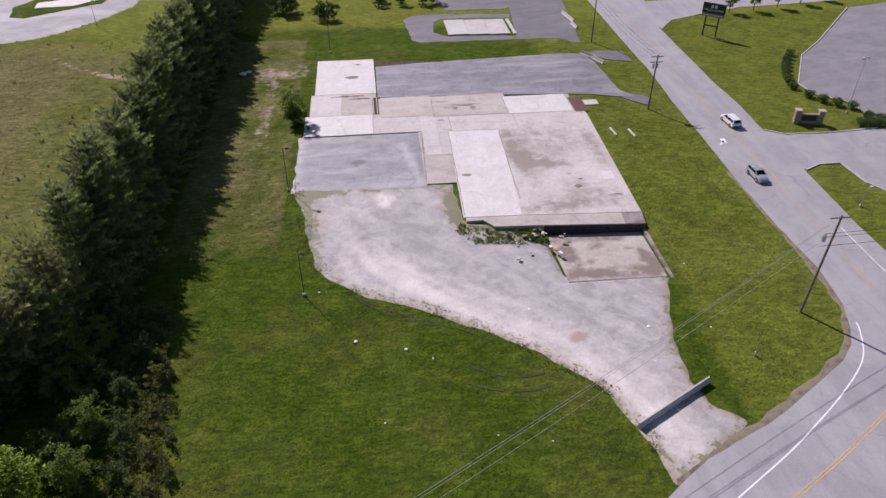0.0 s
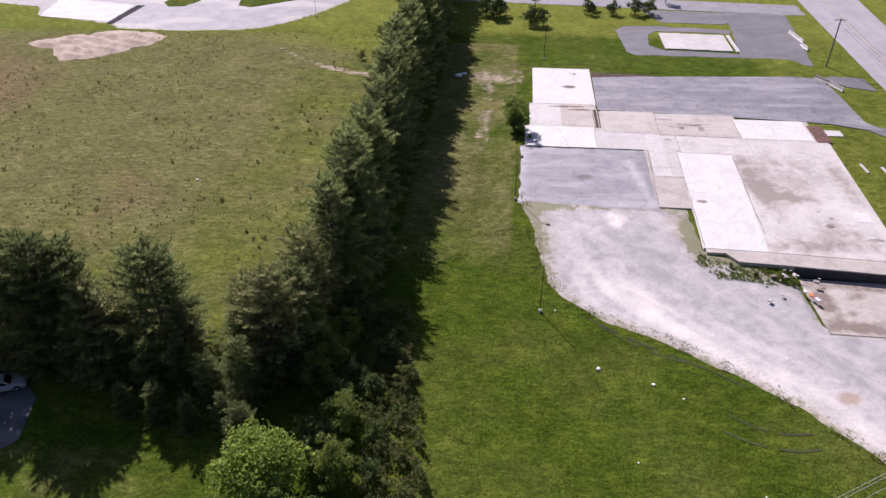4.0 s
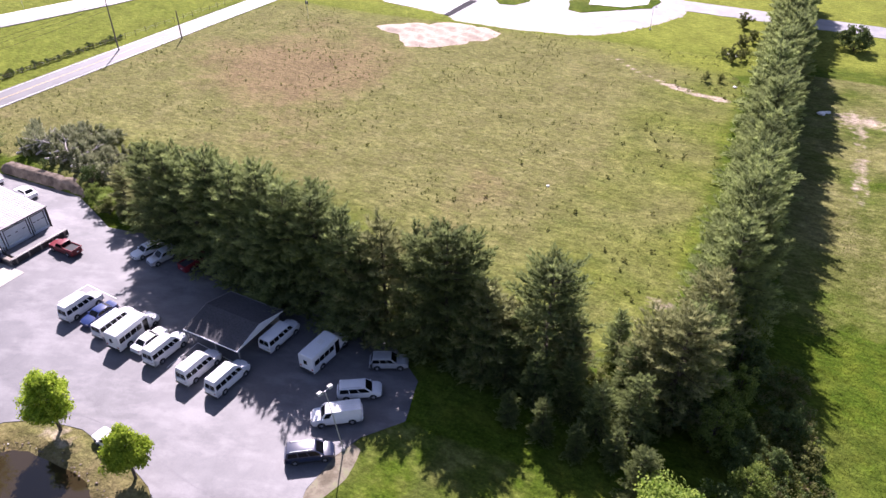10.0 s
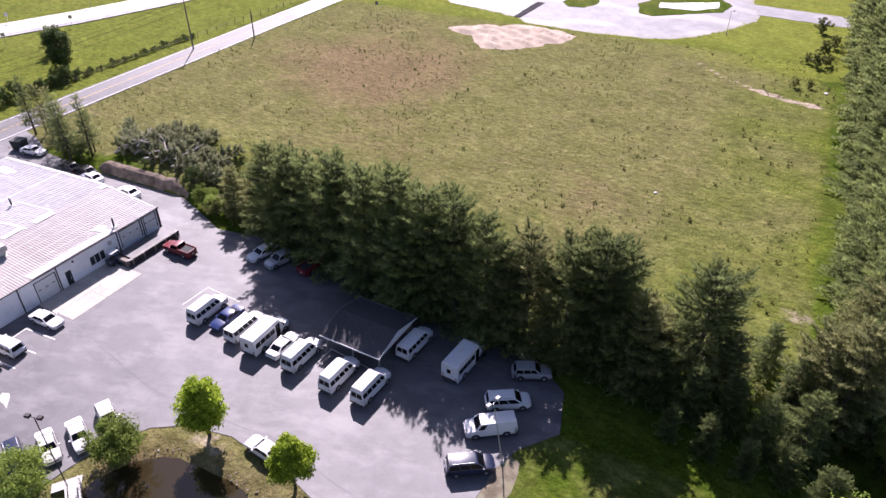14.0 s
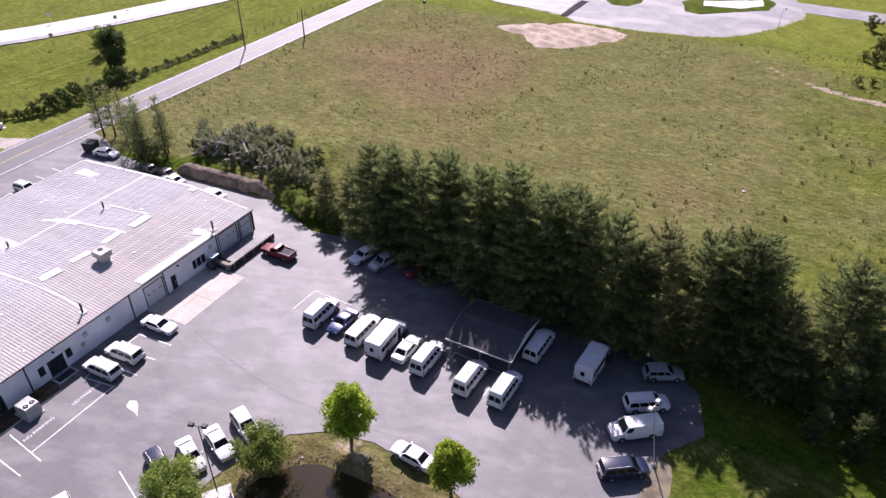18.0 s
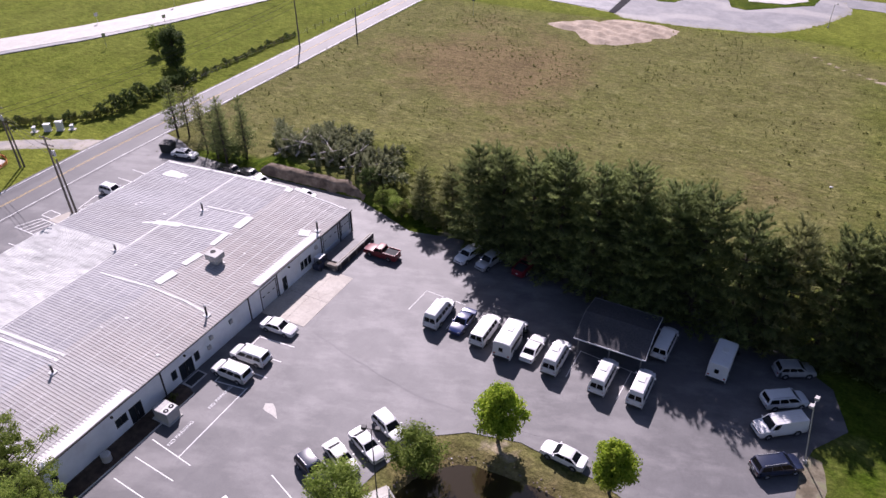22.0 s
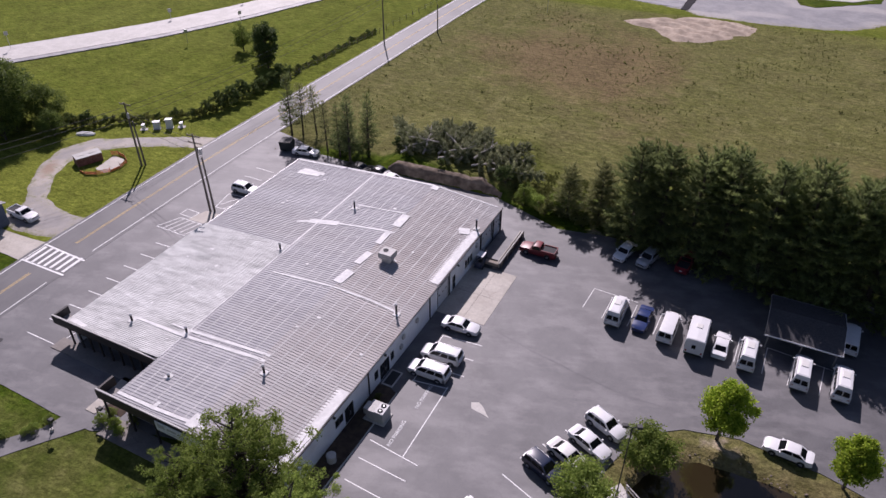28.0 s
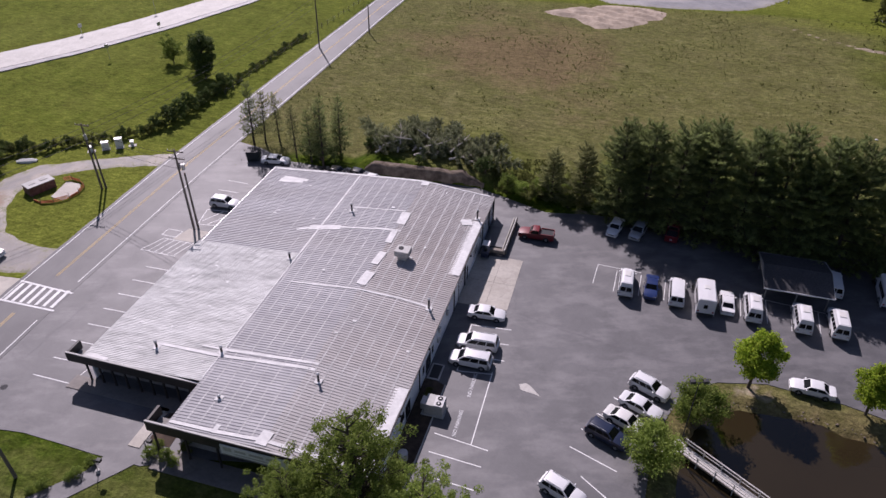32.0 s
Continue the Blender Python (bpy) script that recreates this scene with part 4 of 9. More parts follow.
sheet("side_street", [(-70.0, 214.0), (58.0, 203.0), (64.0, 203.0), (64.0, 212.0), (-70.0, 224.0)], 0.05, M["far_gravel"], "bright pale far pavement", "pavement", jag=0.3)
sheet("driveway", [(75.6, 112.7), (79.0, 110.5), (88.0, 110.2), (98.0, 111.0), (125.0, 110.0), (125.0, 60.0), (100.0, 66.0), (90.0, 80.0), (83.6, 92.0), (83.2, 99.1), (79.0, 99.1), (75.3, 97.5)], 0.06, M["road_pale"], "pale asphalt driveway entrance", "driveway", jag=0.15)
sheet("car_park_east", [(99.8, 117.0), (100.0, 122.8), (94.8, 127.8), (94.4, 133.9), (104.2, 150.0), (113.4, 158.8), (136.7, 184.1), (190.0, 196.0), (230.0, 120.0), (125.0, 108.0), (103.0, 110.5)], 0.05, M["drive_grey"], "wide grey asphalt car park", "car park", jag=0.1)
# highway slip road beyond the hedge
RAMP = [(-330.0, 6.0), (-290.0, 42.0), (-272.0, 72.0), (-258.0, 92.0), (-246.0, 110.0), (-236.0, 130.0), (-226.0, 155.0), (-214.0, 200.0), (-205.0, 300.0)]
ramp_road = sheet("slip_road", offset(RAMP, 5.4) + offset(RAMP, -5.2)[::-1], 0.25, M["slab"], "bright pale concrete slip road", "road", jag=0.2, thick=0.3)
sheet("road_shoulder", offset(RAMP, -5.2) + offset(RAMP, -7.2)[::-1], 0.2, M["oldlot"], "grey asphalt shoulder of the slip road", "road", jag=0.2, thick=0.3)

# ---- car park round the shed ----
LOT = [(-186.3, 2.0), (-186.4, 25.0), (-185.2, 60.0), (-184.0, 72.5), (-178.6, 71.0), (-172.0, 67.6), (-158.0, 66.6), (-138.0, 66.4), (-131.0, 63.6), (-126.0, 61.4), (-118.0, 62.5), (-100.0, 61.0), (-84.0, 60.5), (-74.0, 57.5), (-67.0, 52.0), (-65.5, 46.0),
       (-68.8, 42.0), (-70.0, 38.6), (-70.4, 34.0), (-68.0, 26.0), (-66.0, 16.0), (-74.0, 12.0), (-80.0, 24.0), (-85.0, 27.6), (-89.0, 28.9), (-93.0, 29.5), (-97.0, 30.2), (-102.6, 29.2), (-105.8, 27.2), (-107.6, 24.4), (-109.0, 21.2), (-110.6, 14.0),
       (-112.0, 2.0), (-113.0, -24.0), (-133.6, -24.0), (-134.3, 6.0), (-134.4, 9.0), (-156.0, 5.5), (-161.0, 3.4), (-164.9, 3.6), (-175.2, 4.4), (-181.0, 4.0)]
sheet("car_park", LOT, 0.045, M["lot"], "grey asphalt car park with worn patches", "car park", jag=0.08, gap=1.5)
sheet("front_drive", [(-161.4, 3.8), (-165.2, 3.8), (-166.0, 1.6), (-170.5, -3.4), (-190.0, -12.0), (-190.0, -16.0), (-170.0, -7.6), (-166.8, -2.8)], 0.05, M["lot"], "curving grey asphalt drive over the front lawn", "driveway", jag=0.08)
apron = thing("loading_apron", "pale concrete apron beside the shed", "pavement", kind="structure")
apron.matrix_basis = pose(-128.0, 42.0, 0, 0, 0, -3.0) @ Matrix.Translation((128.0, -42.0, 0))
for (x0, x1, y0, y1) in ((-134.9, -131.0, 36.0, 41.5), (-130.97, -128.0, 36.2, 41.5), (-134.9, -131.0, 41.53, 47.5), (-130.97, -128.0, 41.53, 47.6)):
    part("concrete_panel", boxbm(((x0 + x1) / 2, (y0 + y1) / 2, 0.045), (x1 - x0, y1 - y0, 0.06), 0.01), M["tan"], apron)
marks = thing("parking_markings", "white painted parking bay lines on asphalt", "road marking", kind="structure")
Zm = 0.054
W = M["white_line"]
for a, b in (((-128.3, 24.7), (-128.75, 13.7)), ((-132.5, 24.0), (-128.2, 24.4)), ((-132.9, 14.4), (-126.9, 13.4)), ((-132.9, 11.9), (-127.2, 11.2)), ((-132.9, 9.0), (-127.4, 8.3)), ((-132.9, 6.2), (-127.5, 5.5)),
             ((-132.4, 26.9), (-127.2, 26.9)), ((-132.4, 29.6), (-127.2, 29.8)), ((-132.3, 32.4), (-127.2, 32.6)), ((-132.4, 24.0), (-132.3, 32.4)),
             ((-117.2, 49.3), (-117.7, 44.8)), ((-117.2, 49.3), (-111.2, 48.7)), ((-114.5, 48.4), (-114.9, 43.6)), ((-111.2, 48.1), (-111.6, 43.4)), ((-107.9, 47.8), (-108.3, 43.2)),
             ((-98.2, 47.0), (-98.6, 42.2)), ((-95.0, 46.4), (-95.4, 41.4)), ((-91.9, 45.9), (-92.6, 40.6)), ((-88.6, 45.6), (-89.2, 40.4)), ((-95.0, 46.4), (-87.0, 45.2)),
             ((-117.6, 18.6), (-112.7, 16.6)), ((-118.6, 15.9), (-113.7, 13.8)), ((-116.0, 21.2), (-111.6, 19.2)), ((-114.3, 24.0), (-110.0, 22.0)), ((-112.6, 27.0), (-108.4, 24.8)), ((-117.2, 12.4), (-114.4, 10.2)),
             ((-180.1, 12.1), (-175.1, 11.8)), ((-175.1, 11.8), (-174.5, 14.4))):
    line_mark("bay_line", [a, b], 0.085 if a[1] > 36 else 0.12, Zm, W, marks)
for i in range(7):
    line_mark("bay_line", [(-179.7 + 0.1 * i, 15.1 + 3.13 * i), (-175.6, 15.0 + 3.13 * i)], 0.13, Zm, W, marks)
for a, b in (((-182.1, 37.4), (-180.4, 40.8)), ((-180.4, 40.8), (-175.9, 40.5)), ((-182.1, 37.4), (-176.4, 37.0))):
    line_mark("bay_line", [a, b], 0.13, Zm, W, marks)
for i in range(5):
    x = -180.9 + 1.05 * i
    line_mark("hatch_line", [(x, 37.3), (x + 1.3, 40.7)], 0.13, Zm + 0.001, W, marks)
for a, b in (((-177.4, 45.4), (-178.0, 49.6)), ((-178.0, 49.6), (-174.6, 49.8)), ((-177.4, 45.4), (-173.6, 45.8)), ((-177.2, 46.4), (-175.2, 49.6)), ((-176.0, 45.6), (-174.2, 48.4)), ((-179.2, 55.6), (-175.6, 55.4)), ((-179.0, 58.8), (-175.4, 58.5)), ((-181.0, 43.2), (-178.6, 43.0)), ((-181.2, 41.6), (-178.8, 41.4)), ((-181.0, 43.2), (-181.2, 41.6)), ((-178.6, 43.0), (-178.8, 41.4))):
    line_mark("bay_line", [a, b], 0.13, Zm, W, marks)


def lettering(text, size, m, material, name, parent=None, thick=0.002):
    cu = bpy.data.curves.new(name, "FONT")
    cu.body, cu.size, cu.extrude, cu.align_x, cu.align_y = text, size, thick, "CENTER", "CENTER"
    tmp = bpy.data.objects.new(name, cu)
    scene.collection.objects.link(tmp)
    me = bpy.data.meshes.new_from_object(tmp.evaluated_get(bpy.context.evaluated_depsgraph_get()))
    bpy.data.objects.remove(tmp)
    me.materials.clear()
    ob = link_mesh(name, me, material, parent)
    ob.matrix_basis = m
    return ob


for x, y in ((-130.7, 16.3), (-130.2, 22.2)):
    lettering("NO PARKING", 0.62, pose(x, y, Zm + 0.003, 0, 0, 88), M["sign_white"], "painted_lettering", marks)
sheet("patch", [(-125.0, 23.6), (-124.2, 23.9), (-123.5, 23.4), (-122.4, 22.2), (-123.6, 22.6), (-124.7, 22.8)], 0.051, M["slab"], "pale cement spill on the asphalt", "patch", jag=0.1, gap=0.3, thick=0.01)
sheet("service_pad", [(-179.0, 40.9), (-175.4, 40.8), (-174.6, 43.8), (-178.0, 44.0)], 0.052, M["tan"], "pale concrete pad beside the bays", "patch", thick=0.02)
drain = part("manhole_cover", rodbm((-182.0, 9.6, 0.03), (-182.0, 9.6, 0.06), 0.4, seg=20), M["dark"])
tagged(drain, "dark round iron manhole cover in the asphalt", "manhole cover")
for n_, pts in enumerate(([(-127.2, 36.0), (-118.0, 33.4), (-110.0, 31.6), (-100.0, 31.4), (-92.0, 32.2), (-84.0, 30.0), (-76.0, 29.2)], [(-186.0, 34.0), (-182.4, 31.0), (-182.0, 24.0), (-183.0, 14.0)])):
    line_mark("asphalt_seam", resample(pts, 0.8, 0.25, n_, closed=False), 0.035, 0.0495, M["seam"], marks, "dark sealed crack in the asphalt")

# ---- island with gravel loop west of the road ----
soft_sheet("gravel_loop", [(-192.6, 29.0), (-193.4, 35.0), (-198.5, 34.9), (-204.0, 37.1), (-208.1, 41.2), (-210.5, 46.5), (-209.9, 51.6), (-205.0, 55.9), (-198.7, 58.9), (-192.4, 60.7), (-192.0, 65.4), (-193.2, 65.4), (-200.4, 62.5), (-206.8, 59.4), (-213.2, 55.7), (-215.9, 50.4), (-214.1, 43.8), (-210.2, 38.3), (-206.4, 34.7), (-206.6, 28.4), (-198.0, 28.0)], 0.05, M["bare_gravel"],
           "narrow curved brown gravel drive round a grass island", "driveway", 0.5, lambda x, y: 0.8 * step(spread(x, y, 0.25, 3), -0.1, 0.3) * step(y, 30, 40), lambda x, y: 1.1 * blob(x, y, -211.6, 44.0, 1.2, 3.0, 0.5, 3))
sheet("shed_apron", [(-193.6, 27.4), (-198.0, 27.2), (-203.2, 27.4), (-203.0, 23.4), (-193.7, 22.6)], 0.065, M["tan"], "tan concrete apron of the blue shed", "driveway", jag=0.1)

# ---- far lot and spoil heap north of the field ----
soft_sheet("far_lot", [(-152.0, 196.0), (-147.6, 187.6), (-133.9, 184.9), (-124.4, 182.6), (-119.7, 178.8), (-111.0, 178.4), (-103.5, 178.1), (-96.1, 179.0), (-87.4, 179.9), (-81.5, 182.0), (-76.0, 186.5), (-69.4, 195.8), (-63.3, 207.4), (-62.6, 213.9), (-66.0, 225.9), (-66.0, 262.0), (-90.0, 262.0), (-170.0, 236.0), (-185.0, 206.0), (-172.0, 200.0)], 0.06, M["far_gravel"], "bright pale far lot", "pavement", 1.4, lambda x, y: 0.7 * step(spread(x, y * 2.5, 0.05, 4), 0.0, 0.3))
sheet("grass_island", [(-117.2, 202.0), (-114.1, 198.4), (-109.6, 199.3), (-106.8, 204.6), (-108.4, 212.0), (-116.0, 210.0)], 0.12, M["turf"], "small grassy island in the far lot", "lawn", jag=0.4)
sheet("grass_island", [(-96.3, 210.0), (-94.1, 200.8), (-90.1, 199.6), (-81.3, 205.8), (-73.0, 211.4), (-71.1, 219.4), (-76.0, 226.0), (-92.0, 219.0)], 0.12, M["turf"], "grassy island round an old slab in the far lot", "lawn", jag=0.4)
sheet("old_slab", [(-90.0, 208.4), (-90.6, 213.3), (-75.0, 221.4), (-74.4, 215.2), (-80.2, 209.6)], 0.2, M["slab"], "broken pale concrete slab in the grass", "pavement", jag=0.5, gap=1.0, thick=0.16)
sheet("side_street", [(-147.0, 187.4), (-125.0, 184.0), (-124.4, 199.0), (-150.0, 205.0)], 0.085, M["oldlot"], "grey asphalt street end beside the far lot", "road", jag=0.3)
# Flat sheet for the dark, culvert-like strip at the lot's edge.
sheet("side_street", [(-124.9, 182.4), (-122.8, 182.2), (-121.4, 199.0), (-123.9, 199.2)], 0.11, M["shingle"], "dark strip of fresh asphalt in the far lot", "road", jag=0.2)

# ---- old foundations ----
D = 1.5
YARD = [(-12.2, 99.4), (-10.6, 92.0), (-9.4, 84.0), (-8.0, 77.8), (-4.6, 73.7), (-1.0, 71.0), (5.4, 67.8), (13.4, 62.6), (20.1, 57.4), (25.4, 51.6), (27.0, 47.0), (28.4, 42.9), (28.8, 37.8), (34.0, 40.8), (39.9, 44.8), (36.9, 48.0), (36.0, 51.6), (36.6, 58.1), (38.8, 65.3), (40.4, 70.4), (40.6, 71.4), (27.0, 73.0), (26.2, 80.5), (20.0, 84.5), (14.2, 87.6), (13.8, 98.2), (9.0, 98.6), (-4.0, 99.6)]
FLOW = [(34.0, 41.0), (29.0, 52.0), (21.0, 62.0), (11.0, 70.0), (3.0, 78.0), (-1.0, 88.0), (-3.0, 98.0)]


def yard_sweep(x, y):
    """Pale wheel-worn bands that follow the way across the yard."""
    best, side = 1e9, 0
    for (ax, ay), (bx, by) in zip(FLOW, FLOW[1:]):
        dx, dy = bx - ax, by - ay
        k = min(max(((x - ax) * dx + (y - ay) * dy) / (dx * dx + dy * dy), 0), 1)
        ex, ey = x - ax - k * dx, y - ay - k * dy
        d = math.hypot(ex, ey)
        if d < best:
            best, side = d, math.copysign(d, dx * ey - dy * ex)
    band = (1.0 - 0.55 * step(y, 70, 94)) * math.exp(-((side - 2.0) / 5.6) ** 2)
    lines = 0.62 + 0.38 * spread(side * 0.55, (x - y) * 0.04, 1.0, 5) + 0.22 * spread(side * 1.3, (x - y) * 0.06, 1.0, 8) + 0.3 * spread(x, y, 0.3, 19)
    return max(0.0, min(1.0, band * lines + 0.35 * blob(x, y, 33, 60, 3, 6, 0.3, 4) * lines + 0.9 * blob(x, y, 2.6, 94.6, 1.5, 2.4, 0.0, 14)))


soft_sheet("gravel_yard", YARD, 0.06, M["gravel"], "pale crushed gravel yard with weeds creeping in at the edges", "gravel yard", 0.5, yard_sweep,
           lambda x, y: 1.2 * blob(x, y, 25.2, 60.1, 1.3, 0.9, 0.2, 2) + 0.5 * blob(x, y, 12.0, 93.0, 3.4, 5.0, 0.0, 7) + 0.4 * blob(x, y, 16.0, 85.0, 5.0, 2.4, -0.2, 8) + (0.28 + 0.3 * spread(x, y, 0.3, 31)) * (1 - step(x, -9, -1)) * step(y, 72, 80) + (0.6 + 0.5 * spread(x, y, 0.4, 17)) * math.exp(-(edge_dist(x, y, YARD) / 0.9) ** 2) * (1 - step(y, 70, 84)),
           lambda x, y: 2.0 * step(y, 72, 96) * (1 - step(x, -9, -3)) + 1.5 * blob(x, y, 12.0, 92.0, 2.6, 4.5, 0, 6) + 1.6 * blob(x, y, -7.0, 97.0, 5.5, 1.8, 0, 3) + 1.3 * blob(x, y, 2.0, 97.4, 9.0, 1.2, 0, 13) + 1.6 * blob(x, y, 13.0, 88.0, 1.6, 6.0, 0.1, 23) + 2.2 * blob(x, y, 18.5, 83.6, 5.5, 2.0, -0.2, 9))
soft_sheet("old_asphalt", resample([(-12.0, 98.6), (-11.8, 117.95), (10.4, 117.95), (9.55, 97.0), (-2.0, 98.0)], 0.8, 0.1, 5), 0.12, M["pad"], "cracked blue-grey asphalt pad with pale scraped patches", "pavement", 0.5,
           lambda x, y: 0.5 * (1 - step(y, 97.5, 102.5)) + 0.42 * step(x, 0.2, 1.0) * (0.6 + 0.5 * spread(x, y, 0.25, 4)) + 0.55 * blob(x, y, 7.4, 108.0, 0.8, 6.0, 0.15, 2) + 0.35 * blob(x, y, -6.0, 113.0, 5.0, 0.6, 0.1, 6) + 0.3 * blob(x, y, -5.0, 104.0, 6.0, 0.5, -0.05, 8),
           lambda x, y: 1.0 * blob(x, y, -2.0, 107.4, 1.9, 0.8, -0.1, 3) + 0.5 * math.exp(-((y - 97.6) / 0.7) ** 2) + 0.4 * blob(x, y, 9.0, 106.0, 0.6, 7.0, 0.0, 11))
sheet("old_asphalt", [(2.8, 135.0), (2.9, 152.0), (12.0, 153.2), (35.6, 155.0), (53.0, 156.2), (53.8, 148.2), (54.2, 134.8), (56.6, 130.8), (48.0, 131.6), (41.6, 132.6), (28.2, 133.6)], 0.12, M["oldlot"], "old dark grey asphalt car park with faded bays", "pavement", jag=0.15, drape=D, thick=0.15)
sheet("pavement_strip", [(52.6, 157.0), (57.0, 152.6), (62.6, 150.6), (62.4, 157.6), (56.0, 158.4)], 0.09, M["drive"], "asphalt entrance to the old car park", "driveway", jag=0.2, drape=D, thick=0.15)
sheet("pavement_strip", [(55.0, 133.4), (59.6, 130.4), (57.6, 126.6), (53.6, 130.6)], 0.10, M["drive"], "broken slab of pale asphalt", "pavement", jag=0.1, drape=D)
faded = thing("faded_bays", "faded pale parking bay lines on old asphalt", "road marking", kind="structure")
for i in range(15):
    x = 6.0 + 2.75 * i
    line_mark("bay_line", [(x, 137.0), (x + 0.1, 141.4 - 0.3 * (i % 3))], 0.10, 0.79, M["oldline"], faded)
    if i % 4 != 2:
        line_mark("bay_line", [(x, 146.4), (x + 0.1, 151.4 + 0.2 * i / 3)], 0.10, 0.79, M["oldline"], faded)
pads = thing("foundation", "bare pale concrete foundation slabs of a demolished building", "foundation", kind="structure")
TOP = 0.86
for x0, x1, y0, y1, mt in ((-11.6, 1.4, 118.0, 126.6, "white"), (-10.8, -4.6, 126.63, 137.0, "slab"), (-4.57, 1.6, 126.63, 137.0, "tan"), (-10.1, 2.6, 137.03, 156.6, "white"), (1.43, 10.4, 118.0, 124.9, "slab"), (3.3, 13.5, 124.93, 134.4, "tan"), (13.53, 16.2, 118.4, 124.0, "slab"), (13.63, 28.3, 124.03, 133.6, "tan"),
                           (28.33, 41.3, 123.9, 132.3, "white"), (10.43, 13.5, 108.4, 124.9, "slab"), (13.53, 15.4, 117.4, 118.37, "slab"), (13.53, 15.3, 108.4, 117.37, "slab"), (9.6, 14.6, 98.4, 108.37, "tan"), (16.23, 28.9, 117.4, 124.0, "dirty")):
    part("concrete_slab", boxbm(((x0 + x1) / 2, (y0 + y1) / 2, TOP - 0.3), (x1 - x0, y1 - y0, 0.6), 0.02), M[mt], pads)


def prism(poly, z0, z1):
    bm = bmesh.new()
    f = bm.faces.new([bm.verts.new((x, y, z0)) for x, y in poly])
    r = bmesh.ops.extrude_face_region(bm, geom=[f])
    bmesh.ops.translate(bm, vec=(0, 0, z1 - z0), verts=[g for g in r["geom"] if isinstance(g, bmesh.types.BMVert)])
    bmesh.ops.recalc_face_normals(bm, faces=bm.faces)
    return bm


for x0, x1, y0, y1 in ((9.7, 28.9, 98.5, 117.9), (-10.6, 28.9, 117.95, 134.0), (28.95, 42.3, 124.0, 132.3), (-10.0, 2.5, 134.05, 156.4), (14.6, 25.2, 86.6, 98.4)):
    part("footing", boxbm(((x0 + x1) / 2, (y0 + y1) / 2, 0.45), (x1 - x0, y1 - y0, 0.74), 0.01), M["tan"], pads, "old concrete sub-base")
part("concrete_slab", prism([(14.3, 87.6), (23.4, 87.3), (25.0, 117.37), (15.4, 117.37)], 0.2, TOP + 0.01), M["white"], pads)
part("concrete_slab", prism([(23.43, 87.3), (42.1, 86.2), (43.6, 122.8), (42.2, 123.87), (28.96, 123.87), (28.93, 117.4), (25.03, 117.37)], 0.2, TOP - 0.012), M["dirty"], pads)
patch_top([(23.43, 87.3), (42.1, 86.2), (43.5, 123.8), (25.03, 123.8)], 60, 110, TOP, M["dirty"], pads,
          lambda x, y: 0.62 * blob(x, y, 26.6, 108.0, 1.9, 9.0, 0.05, 1) + 0.42 * blob(x, y, 29.6, 105.0, 5.5, 2.6, -0.5, 2) + 0.34 * blob(x, y, 33.0, 113.0, 7.0, 8.0, 0.2, 3) + 0.5 * blob(x, y, 31.0, 89.4, 9.0, 2.0, 0.05, 4) + 0.4 * blob(x, y, 34.5, 94.5, 5.0, 3.0, -0.3, 5) + 0.35 * blob(x, y, 41.0, 108.0, 1.6, 9.0, 0.0, 6) + 0.3 * blob(x, y, 27.0, 103.0, 2.6, 2.2, 0.0, 9) + 0.3 * blob(x, y, 31.5, 102.6, 3.5, 1.2, -0.3, 3) + 0.1 + 0.16 * spread(x, y, 0.16, 7),
          lambda x, y: 0.7 * blob(x, y, 37.5, 100.0, 4.0, 6.0, 0.2, 8) + 0.5 * blob(x, y, 30.0, 96.0, 3.0, 4.0, 0.3, 9), lambda x, y: x < 28.9 and y > 117.4, "slab_top", "grimy weathered slab top with brown smears")
part("concrete_slab", prism([(18.6, 84.6), (26.0, 84.2), (38.6, 83.2), (38.9, 86.3), (25.2, 87.1), (16.6, 87.4)], -0.2, TOP - 0.015), M["tan"], pads)
part("concrete_slab", prism([(38.64, 83.2), (41.7, 83.0), (42.1, 86.1), (38.94, 86.27)], -0.2, TOP - 0.03), M["stain"], pads, "dark stained corner slab")
part("slab_patch", boxbm((40.2, 98.0, TOP + 0.014), (2.2, 3.0, 0.02), 0.004), M["white"], pads)
for px, py, sx, sy in ((-2.6, 146.0, 1.6, 1.1), (16.7, 100.6, 0.9, 0.8), (34.4, 95.0, 0.8, 0.9), (35.4, 97.2, 0.5, 0.4), (34.0, 99.0, 0.4, 0.3), (39.6, 91.6, 1.4, 0.4), (19.6, 129.2, 2.4, 0.35), (18.0, 127.8, 0.8, 1.2), (15.2, 131.0, 1.8, 0.3)):
    part("stain", prism(resample([(px - sx, py), (px - 0.3 * sx, py + 0.8 * sy), (px + 0.8 * sx, py + 0.6 * sy), (px + sx, py - 0.3 * sy), (px, py - 0.7 * sy)], 0.2, 0.3, px), TOP + 0.012, TOP + 0.018), M["stain"], pads, "dark damp stain on the slab")
